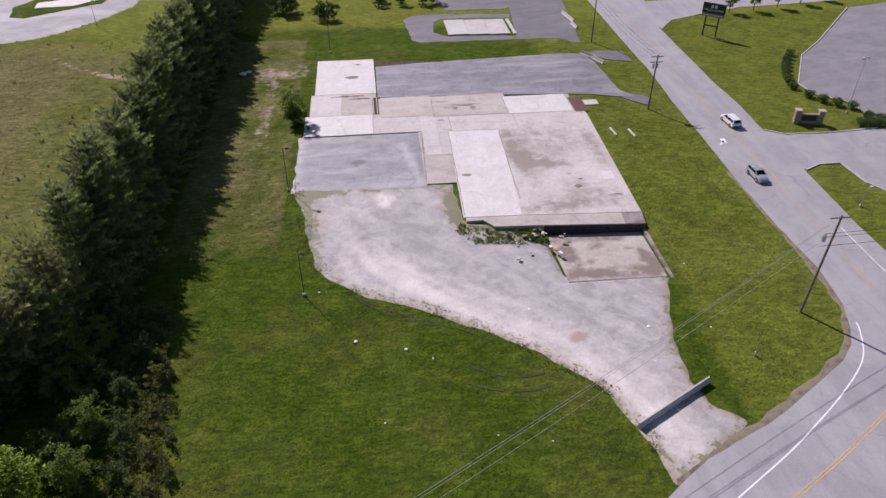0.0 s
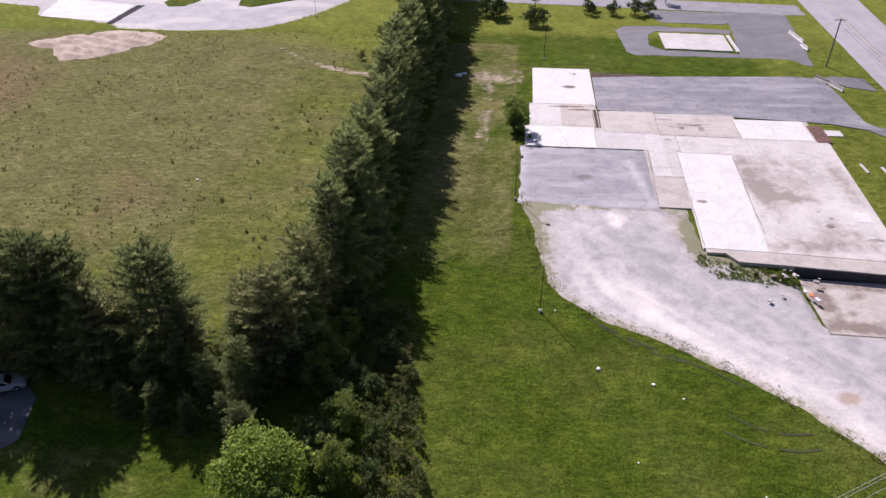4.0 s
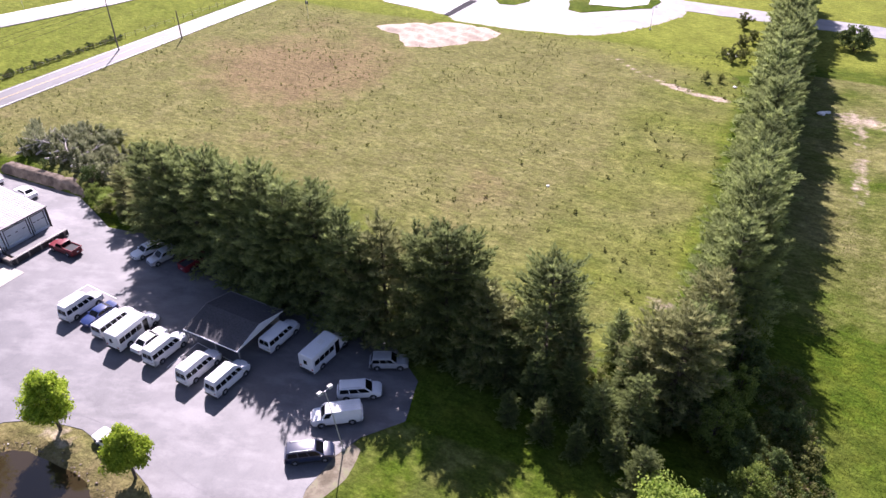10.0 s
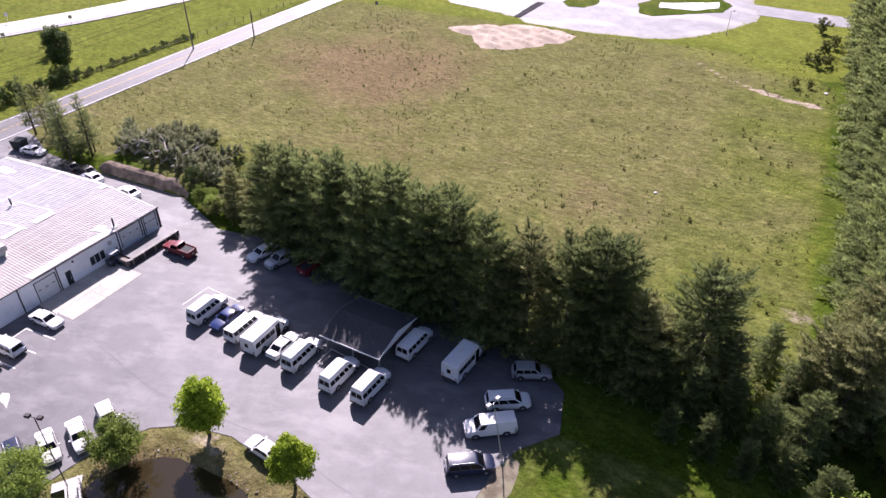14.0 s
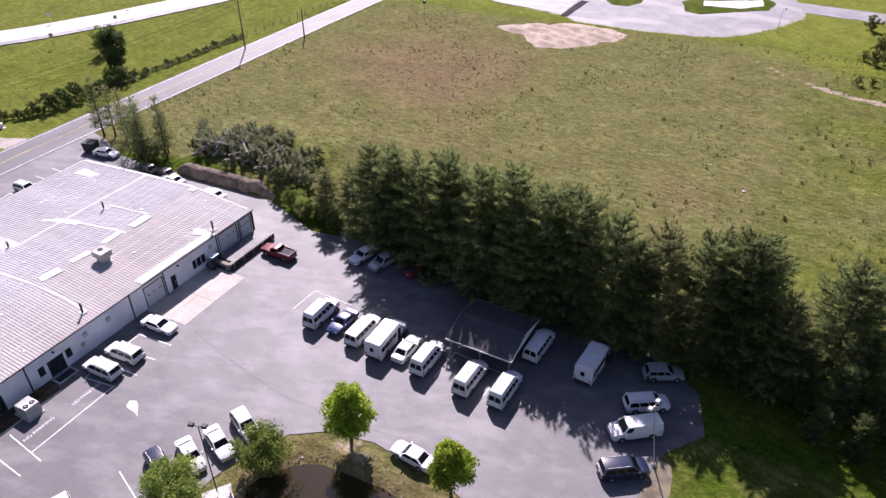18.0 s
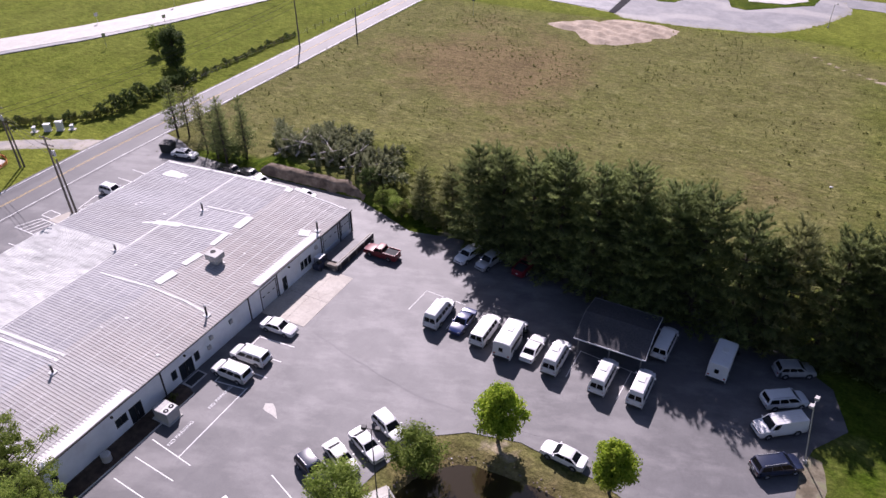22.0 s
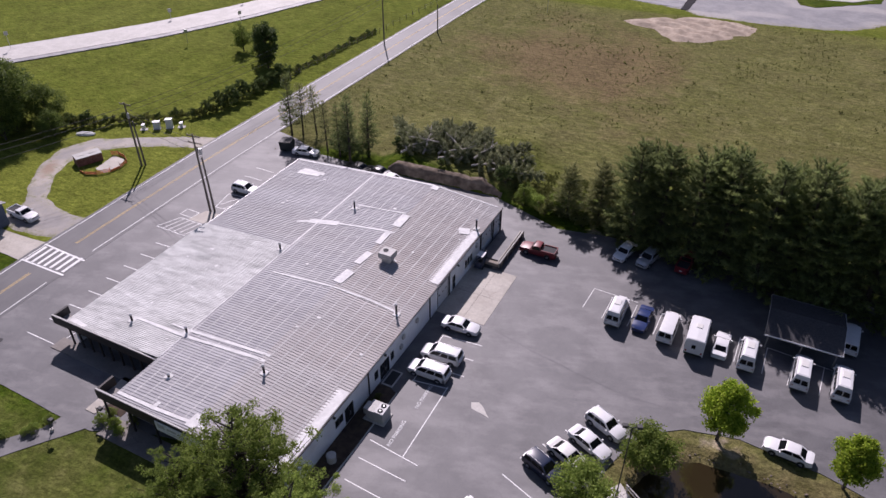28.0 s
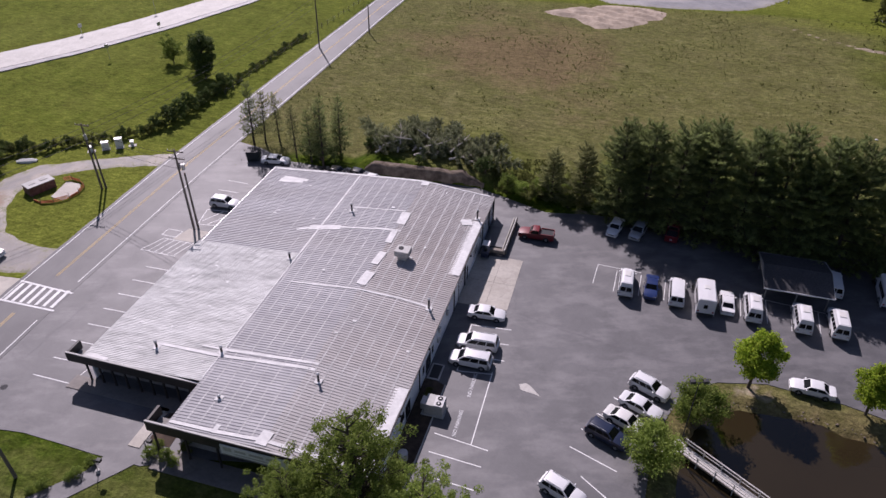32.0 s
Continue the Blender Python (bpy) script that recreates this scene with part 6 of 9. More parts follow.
def panel_door(y0, y1, z0, z1, rows):
    hold = new("roller_door")
    hold.parent = shed
    for i in range(rows):
        h = (z1 - z0) / rows
        part("door_panel", boxbm((EX - 0.24, (y0 + y1) / 2, z0 + h * (i + 0.5)), (0.06, y1 - y0, h - 0.015), 0.008), M["door"], hold)
    for y in (y0 - 0.06, y1 + 0.06):
        part("door_jamb", boxbm((EX - 0.17, y, (z0 + z1) / 2), (0.12, 0.12, z1 - z0), 0.01), M["fascia"], hold)
    part("door_head", boxbm((EX - 0.17, (y0 + y1) / 2, z1 + 0.07), (0.12, y1 - y0 + 0.24, 0.13), 0.01), M["fascia"], hold)
    for i in range(3):
        part("door_light", boxbm((EX - 0.205, y0 + (y1 - y0) * (i + 0.5) / 3, z0 + (z1 - z0) * 0.58), (0.03, 0.42, 0.13), 0.005), M["pane"], hold)


XE = EX - 0.25
for a, b, z0, z1 in E_OPEN:
    if (a, z0) in ((36.8, 0.06), (50.5, 0.9), (54.9, 0.9)):
        panel_door(a, b, z0, z1, 6)
    elif z0 < 0.1:
        window(XE, (a + b) / 2, z0, z1, b - a, "x", "glass_door", 2 if b - a > 1.5 else 1)
    else:
        window(XE, (a + b) / 2, z0, z1, b - a, "x", "window", 3 if b - a > 2 else 2 if b - a > 1.2 else 1)
for a, b, z0, z1 in F1:
    window((a + b) / 2, Y0 + 1.1, z0, z1, b - a, "y", "glass_door" if z0 < 0.1 else "window", 2 if b - a > 2 else 1)
    if b - a < 1 and z0 > 0.1:
        for s in (-0.55, 0.55):
            part("shutter", boxbm(((a + b) / 2 + s, Y0 + 0.97, (z0 + z1) / 2), (0.38, 0.05, z1 - z0), 0.01), M["sign_white"], shed, "white window shutter")
for a, b, z0, z1 in F2:
    window((a + b) / 2, YA + 1.3, z0, z1, b - a, "y")
    part("awning", boxbm(((a + b) / 2, YA + 1.17, 2.05), (b - a - 0.2, 0.04, 0.7), 0.01), M["sign_white"], shed, "pale blind")
for y, z in ((31.0, 2.6), (27.6, 2.7), (27.0, 1.6), (48.6, 2.8)):
    part("wall_box", boxbm((EX - 0.02, y, z), (0.26, 0.5, 0.55), 0.03), M["hvac"], shed, "grey electrical box on the wall")
for y in (42.6, 23.4, 13.0):
    part("wall_lamp", boxbm((EX - 0.02, y, 3.3), (0.3, 0.22, 0.2), 0.03), M["fascia"], shed)
# front paving; shade is put into the tone of the two slabs under the eaves
walkway = thing("walkway", "pale concrete walkway along the shed front", "pavement", kind="structure")
walkway.matrix_basis = SHED
part("slab", boxbm((-164.2, 9.9, 0.06), (16.0, 2.0, 0.12), 0.02), M["walk"], walkway)
part("slab", boxbm((-146.5, 3.2, 0.06), (20.0, 2.6, 0.12), 0.02), M["walk"], walkway)
part("slab", boxbm((-159.6, 6.6, 0.06), (1.4, 5.6, 0.12), 0.02), M["tan"], walkway)
# Dark bed colour: mulch, with the shed's shadow painted into it as well.
sheet("flower_bed", shed_plan([(-133.43, 2.0), (-133.43, 21.9), (-132.2, 22.0), (-130.9, 21.5), (-130.9, 13.0), (-131.2, 2.0)]), 0.06, M["soil"], "bark-mulched bed along the wall", "flower bed", jag=0.04)
tagged(part("kerb", strip_kerb(shed_plan([(-131.15, 2.0), (-130.85, 13.0), (-130.85, 21.5)])), M["curb"]), "low concrete kerb along the mulched bed", "kerb", kind="structure")
sheet("mulch_bed", shed_plan([(-158.6, 4.8), (-156.0, 4.8), (-156.0, 9.0), (-158.6, 9.0)]), 0.09, M["soil"], "planted bed in front of the porch", "flower bed", jag=0.1, gap=0.6)


def vent_pipe(x, y, h, r=0.13):
    v = thing("vent_pipe", "dark flue pipe with a cap on the metal roof", "vent pipe", group="roof vents")
    by_shed(v, x, y, roof_z(x))
    part("flashing", boxbm((0, 0, 0.08), (0.8, 0.8, 0.06), 0.02), M["coating"], v)
    part("pipe", rodbm((0, 0, 0), (0, 0, h), r, seg=12), M["trim"], v)
    bm = rodbm((0, 0, h), (0, 0, h + 0.12), r * 1.5, seg=12)
    rod(bm, (0, 0, h + 0.12), (0, 0, h + 0.22), r * 1.5, 0.03, 12)
    part("cap", bm, M["galv"], v)


for x, y, h in ((-135.2, 29.3, 1.5), (-134.4, 50.7, 1.5), (-152.3, 46.8, 1.2), (-155.9, 33.8, 0.9), (-142.7, 13.8, 1.1), (-163.0, 14.3, 0.9), (-155.2, 15.3, 0.8), (-151.7, 8.9, 0.35)):
    vent_pipe(x, y, h)
cooler = thing("rooftop_cooler", "grey box air cooler on a roof curb", "air cooler")
by_shed(cooler, -141.3, 37.7, roof_z(-141.3))
part("curb", boxbm((0, 0, 0.35), (1.2, 1.2, 0.7), 0.02), M["hvac"], cooler)
part("housing", boxbm((0, 0, 1.1), (1.9, 1.7, 0.85), 0.05), M["hvac"], cooler)
part("top_fan", rodbm((-0.3, 0.1, 1.52), (-0.3, 0.1, 1.58), 0.36, seg=20), M["dark"], cooler)
for i in range(5):
    part("louvre", boxbm((0, -0.86, 0.82 + 0.13 * i), (1.5, 0.04, 0.05), 0.01), M["galv"], cooler)
    part("louvre", boxbm((0.96, 0, 0.82 + 0.13 * i), (0.04, 1.3, 0.05), 0.01), M["galv"], cooler)
# packaged unit beside the east wall
unit = thing("air_conditioner", "large grey packaged air conditioner beside the wall", "air conditioner", (-133.6, 17.5, 0.05), -3.3)
part("pad", boxbm((0, 0, 0.06), (2.6, 2.0, 0.12), 0.02), M["curb"], unit)
part("housing", boxbm((0.1, 0, 0.85), (2.1, 1.7, 1.45), 0.05), M["hvac"], unit)
part("top_panel", boxbm((0.6, 0, 1.6), (1.05, 1.6, 0.06), 0.02), M["coating"], unit, "pale top panel")
for y in (-0.38, 0.38):
    g = part("fan_grille", rodbm((0.6, y, 1.62), (0.6, y, 1.67), 0.3, seg=20), M["dark"], unit)
    part("fan_hub", rodbm((0.6, y, 1.67), (0.6, y, 1.70), 0.08, seg=10), M["galv"], g)
part("duct", boxbm((-1.2, 0, 0.9), (0.5, 1.2, 0.9), 0.04), M["galv"], unit)
tank = thing("storage_tank", "grey round tank standing in the bed", "tank")
by_shed(tank, -132.2, 10.4, 0.06)
part("shell", rodbm((0, 0, 0), (0, 0, 0.9), 0.5, seg=20), M["hvac"], tank)
part("lid", rodbm((0, 0, 0.9), (0, 0, 0.97), 0.53, 0.42, seg=20), M["galv"], tank)
mat_ = thing("entrance_mat", "dark doormat with a pale border", "doormat")
by_shed(mat_, -132.5, 23.3, 0.05)
part("border", boxbm((0, 0, 0.02), (1.5, 2.6, 0.04), 0.01), M["curb"], mat_)
part("tread", boxbm((0, 0, 0.045), (1.1, 2.2, 0.02), 0.005), M["trim"], mat_)
# raised loading platform
lift = thing("forklift", "dark blue forklift with a pale roof beside the loading platform", "forklift")
by_shed(lift, -132.3, 48.0, 0.07)
part("body", boxbm((0, -0.1, 0.62), (1.15, 1.7, 0.7), 0.12), M["navy_paint"], lift)
part("counterweight", boxbm((0, -1.05, 0.7), (1.1, 0.5, 0.85), 0.16), M["navy_paint"], lift)
part("seat", boxbm((0, -0.3, 1.1), (0.5, 0.5, 0.3), 0.08), M["trim"], lift)
for x in (-0.5, 0.5):
    for y, z0 in ((-0.75, 1.1), (0.6, 0.9)):
        part("roof_post", rodbm((x, y, z0), (x * 0.92, y * 0.9, 2.0), 0.035, seg=6), M["trim"], lift)
    for y, r in ((-0.75, 0.26), (0.62, 0.32)):
        part("wheel", rodbm((x - 0.1, y, r), (x + 0.1, y, r), r, seg=14), M["tyre"], lift)
    part("fork", boxbm((x * 0.6, 1.55, 0.12), (0.12, 1.0, 0.05), 0.01), M["trim"], lift)
    part("mast", boxbm((x * 0.7, 0.98, 1.05), (0.1, 0.14, 2.0), 0.01), M["trim"], lift)
part("roof", boxbm((0, -0.08, 2.03), (1.05, 1.35, 0.07), 0.03), M["sign_white"], lift, "pale overhead guard")
dock = thing("loading_platform", "raised concrete loading platform with timber edging", "loading dock")
by_shed(dock, -131.55, 52.9, 0.04)
part("deck", boxbm((0.2, 0.2, 0.45), (2.8, 8.0, 0.9), 0.03), M["lot"], dock)
part("face_board", boxbm((1.955, 0.0, 0.52), (0.07, 9.3, 0.9), 0.015), M["fascia"], dock, "black rubbing board")
part("edge_beam", boxbm((1.83, 0.0, 0.66), (0.16, 9.2, 0.75), 0.03), M["slab"], dock, "pale weathered edge beam")
part("edge_beam", boxbm((1.5, 0.0, 0.62), (0.14, 9.0, 0.72), 0.03), M["tan"], dock, "pale weathered edge beam")
for i in range(5):
    part("edge_post", boxbm((2.03, -4.0 + 2.0 * i, 0.5), (0.08, 0.25, 0.95), 0.02), M["dockwood"], dock)
part("ramp_lip", boxbm((0.6, -4.5, 0.7), (2.2, 0.6, 0.5), 0.04), M["dockwood"], dock)

# ---- vehicles ----
def body_ring(x, w, z0, z1, crown):
    k = 0.9
    return [(x, -w * k, z0), (x, -w, z0 + 0.22), (x, -w * 1.0, z0 + (z1 - z0) * 0.62), (x, -w * 0.95, z1), (x, -w * 0.55, z1 + crown), (x, 0, z1 + crown * 1.3),
            (x, w * 0.55, z1 + crown), (x, w * 0.95, z1), (x, w * 1.0, z0 + (z1 - z0) * 0.62), (x, w, z0 + 0.22), (x, w * k, z0)]


def lerp(a, b, k):
    return tuple(p + (q - p) * k for p, q in zip(a, b))


def pane_quad(a, b, c, d, u0, u1, v0, v1, out, lift=0.012):
    """A thin pane on the quad a b c d (a-b below, d-c above), inset by fractions, pushed out by lift along out."""
    def at(u, v):
        return Vector(lerp(lerp(a, b, u), lerp(d, c, u), v))
    o = Vector(out) * lift
    q = [at(u0, v0) + o, at(u1, v0) + o, at(u1, v1) + o, at(u0, v1) + o]
    bm = bmesh.new()
    f = [bm.verts.new(p) for p in q]
    g = [bm.verts.new(p - o * 2.0) for p in q]
    bm.faces.new(f)
    bm.faces.new(g[::-1])
    for i in range(4):
        bm.faces.new((f[i], g[i], g[(i + 1) % 4], f[(i + 1) % 4]))
    bmesh.ops.recalc_face_normals(bm, faces=bm.faces)
    return bm


def wheel(v, x, y, r, side):
    w = part("wheel", rodbm((x, y - 0.1, r), (x, y + 0.1, r), r * 0.66, seg=18), M["trim"], v)
    bm = bmesh.new()
    for i in range(20):
        a0, a1 = 2 * math.pi * i / 20, 2 * math.pi * (i + 1) / 20
        ring = lambda a: [(x + math.cos(a) * q, y + d, r + math.sin(a) * q) for q, d in ((r * 0.62, -0.11), (r * 0.94, -0.11), (r, -0.07), (r, 0.07), (r * 0.94, 0.11), (r * 0.62, 0.11))]
        A, B = [bm.verts.new(p) for p in ring(a0)], [bm.verts.new(p) for p in ring(a1)]
        for j in range(5):
            bm.faces.new((A[j], A[j + 1], B[j + 1], B[j]))
    bmesh.ops.remove_doubles(bm, verts=bm.verts, dist=0.001)
    bmesh.ops.recalc_face_normals(bm, faces=bm.faces)
    part("tyre", bm, M["tyre"], w)
    bm = bmesh.new()
    for i in range(5):
        a = 2 * math.pi * i / 5
        rod(bm, (x, y + side * 0.105, r), (x + math.cos(a) * r * 0.6, y + side * 0.105, r + math.sin(a) * r * 0.6), 0.045, 0.035, 6)
    rod(bm, (x, y + side * 0.09, r), (x, y + side * 0.125, r), 0.08, 0.06, 10)
    part("rim", bm, M["rim"], w)


def vehicle(name, label, category, paint, L, W, hood, belt, roof, g_front, g_rear, r_front, r_rear, axles, wr=0.33, side_glass=((0.04, 0.46), (0.5, 0.96)), nose=0.72, tail=0.9,
            rails=False, back_glass=True, deck=None, group="parked vehicles", raise_roof=0.0, split_rear=False):
    """A car: body shell, cabin with panes, wheels, lamps, mirrors. The front is +x; belt: height of the window sills; g: cabin foot; r: roof ends."""
    v = thing(name, label, category, group=group)
    P, w, z0 = M[paint], W / 2, 0.22
    deck = belt if deck is None else deck
    rings = [body_ring(-L / 2, w * 0.82, z0 + 0.16, deck * tail, 0.01), body_ring(-L / 2 + 0.14, w * 0.95, z0 + 0.04, deck * (tail + 1) / 2, 0.015), body_ring(-L / 2 + 0.4, w, z0, deck, 0.02), body_ring(g_rear, w, z0, belt if deck >= belt else deck, 0.03),
             body_ring(0, w, z0, belt, 0.03), body_ring(g_front, w, z0, hood, 0.05), body_ring(g_front + 0.55 * (L / 2 - g_front), w * 0.99, z0, hood * 0.96, 0.05), body_ring(L / 2 - 0.22, w * 0.94, z0 + 0.03, hood * 0.86, 0.03), body_ring(L / 2, w * 0.8, z0 + 0.14, hood * nose, 0.01)]
    shell = part("body", loft(rings), P, v, crease=38)
    b, wt = w * 0.95, w * 0.8
    foot = [(g_rear, -b, belt - 0.02), (g_front, -b, belt - 0.02), (g_front, b, belt - 0.02), (g_rear, b, belt - 0.02)]
    head = [(r_rear, -wt, roof - 0.04), (r_front, -wt, roof - 0.04), (r_front, wt, roof - 0.04), (r_rear, wt, roof - 0.04)]
    cap = [(r_rear + 0.12, -wt * 0.8, roof), (r_front - 0.14, -wt * 0.8, roof), (r_front - 0.14, wt * 0.8, roof), (r_rear + 0.12, wt * 0.8, roof)]
    part("cabin", loft([foot, head, cap]), P, v, crease=30)
    if raise_roof:
        lo = [(r_rear + 0.02, -wt * 0.97, roof - 0.06), (r_front + 0.05, -wt * 0.97, roof - 0.06), (r_front + 0.05, wt * 0.97, roof - 0.06), (r_rear + 0.02, wt * 0.97, roof - 0.06)]
        hi = [(r_rear + 0.1, -wt * 0.88, roof + raise_roof), (r_front - 0.5, -wt * 0.88, roof + raise_roof), (r_front - 0.5, wt * 0.88, roof + raise_roof), (r_rear + 0.1, wt * 0.88, roof + raise_roof)]
        tp = [(r_rear + 0.3, -wt * 0.6, roof + raise_roof + 0.06), (r_front - 0.75, -wt * 0.6, roof + raise_roof + 0.06), (r_front - 0.75, wt * 0.6, roof + raise_roof + 0.06), (r_rear + 0.3, wt * 0.6, roof + raise_roof + 0.06)]
        part("raised_roof", loft([lo, hi, tp]), P, v)
        part("roof_unit", boxbm(((r_front + r_rear) / 2 + 0.3, 0, roof + raise_roof + 0.08), (1.1, 0.8, 0.12), 0.05), M["cream_paint"], v, "low roof air unit")
    part("windscreen", pane_quad(foot[1], foot[2], head[2], head[1], 0.07, 0.93, 0.1, 0.93, (0.8, 0, 0.6)), M["glass"], v)
    if back_glass:
        if split_rear:
            for u in ((0.1, 0.47), (0.53, 0.9)):
                part("rear_window", pane_quad(foot[3], foot[0], head[0], head[3], *u, 0.06, 0.86, (-1, 0, 0.1), 0.03), M["glass"], v)
        else:
            part("rear_window", pane_quad(foot[3], foot[0], head[0], head[3], 0.1, 0.9, 0.16, 0.9, (-0.8, 0, 0.6)), M["glass"], v)
    for u0, u1 in side_glass:
        part("side_window", pane_quad(foot[0], foot[1], head[1], head[0], u0, u1, 0.14, 0.86, (0, -1, 0.2)), M["glass"], v)
        part("side_window", pane_quad(foot[3], foot[2], head[2], head[3], u0, u1, 0.14, 0.86, (0, 1, 0.2)), M["glass"], v)
    for x in axles:
        for s in (-1, 1):
            part("wheel_arch", rodbm((x, s * (w - 0.02), wr), (x, s * (w + 0.012), wr), wr * 1.2, seg=18), M["trim"], v)
            wheel(v, x, s * (w - 0.07), wr, s)
    for s in (-1, 1):
        part("headlamp", boxbm((L / 2 - 0.12, s * w * 0.66, hood * nose * 0.98), (0.16, 0.34, 0.15), 0.03), M["lamp_clear"], v)
        part("tail_lamp", boxbm((-L / 2 + 0.06, s * w * 0.72, deck * 0.78), (0.12, 0.24, 0.2), 0.03), M["lamp_red"], v)
        part("mirror", boxbm((g_front - 0.28, s * (w + 0.1), belt + 0.08), (0.16, 0.22, 0.15), 0.03), P, v)
        part("sill", boxbm(((axles[0] + axles[1]) / 2, s * (w - 0.03), z0 + 0.05), (abs(axles[0] - axles[1]) - 2.4 * wr, 0.06, 0.12), 0.02), M["trim"], v)
        if rails:
            part("roof_rail", boxbm(((r_front + r_rear) / 2, s * wt * 0.86, roof + 0.03), (abs(r_front - r_rear) * 0.8, 0.04, 0.05), 0.01), M["galv"], v)
    part("front_bumper", boxbm((L / 2 - 0.06, 0, 0.42), (0.2, W * 0.86, 0.22), 0.05), M["trim"] if name.endswith("van") else P, v)
    part("rear_bumper", boxbm((-L / 2 + 0.04, 0, 0.45), (0.2, W * 0.9, 0.2), 0.05), M["trim"] if name.endswith("van") else P, v)
    part("grille", boxbm((L / 2 - 0.02, 0, hood * nose * 0.86), (0.08, W * 0.5, 0.14), 0.02), M["trim"], v)
    part("number_plate", boxbm((-L / 2 - 0.02, 0, 0.72), (0.03, 0.34, 0.17), 0.005), M["plate"], v)
    return v


def sedan(paint, label):
    return vehicle("sedan", label, "car", paint, 4.8, 1.82, 0.92, 0.94, 1.45, 1.05, -1.75, 0.35, -1.0, (1.4, -1.4), nose=0.74, tail=0.96, deck=0.98)


def minivan(paint, label):
    return vehicle("minivan", label, "minivan", paint, 5.1, 1.96, 1.0, 1.02, 1.74, 1.55, -2.42, 0.7, -2.2, (1.55, -1.5), 0.34, ((0.05, 0.33), (0.36, 0.63), (0.66, 0.95)), rails=True, tail=0.95)


def suv(paint, label):
    return vehicle("suv", label, "car", paint, 4.6, 1.85, 1.05, 1.06, 1.68, 1.05, -2.15, 0.3, -1.85, (1.4, -1.35), 0.36, ((0.05, 0.35), (0.38, 0.66), (0.69, 0.93)), rails=True, tail=0.95)


def coach_van(paint, label, tall=0.0):
    return vehicle("passenger_van", label, "van", paint, 5.7, 2.02, 1.22, 1.24, 2.05, 1.75, -2.72, 1.15, -2.66, (1.75, -1.6), 0.37, ((0.03, 0.2), (0.22, 0.4), (0.43, 0.61), (0.64, 0.79), (0.82, 0.96)), nose=0.86, tail=1.0, raise_roof=tall, split_rear=True)


def cargo_van(paint, label):
    v = vehicle("cargo_van", label, "van", paint, 5.7, 2.02, 1.22, 1.24, 2.05, 1.75, -2.72, 1.15, -2.66, (1.75, -1.6), 0.37, ((0.8, 0.96),), nose=0.86, tail=1.0, back_glass=False)
    for i in range(4):
        part("roof_rib", boxbm((-0.7, -0.45 + 0.3 * i, 2.06), (3.2, 0.05, 0.03), 0.01), M["cream_paint"], v)
    return v


def pickup(paint, label):
    v = vehicle("pickup_truck", label, "truck", paint, 5.3, 1.92, 1.1, 1.1, 1.75, 1.1, -0.55, 0.55, -0.4, (1.6, -1.55), 0.38, ((0.08, 0.9),), nose=0.84, tail=1.0)
    part("bed_floor", boxbm((-1.65, 0, 1.125), (1.9, 1.5, 0.05)), M["bed"], v, "dark open load bed")
    for s in (-1, 1):
        part("bed_side", boxbm((-1.62, s * 0.86, 1.2), (2.05, 0.14, 0.2), 0.04), M[paint], v)
    part("tailgate", boxbm((-2.6, 0, 1.18), (0.1, 1.6, 0.24), 0.03), M[paint], v)
    return v


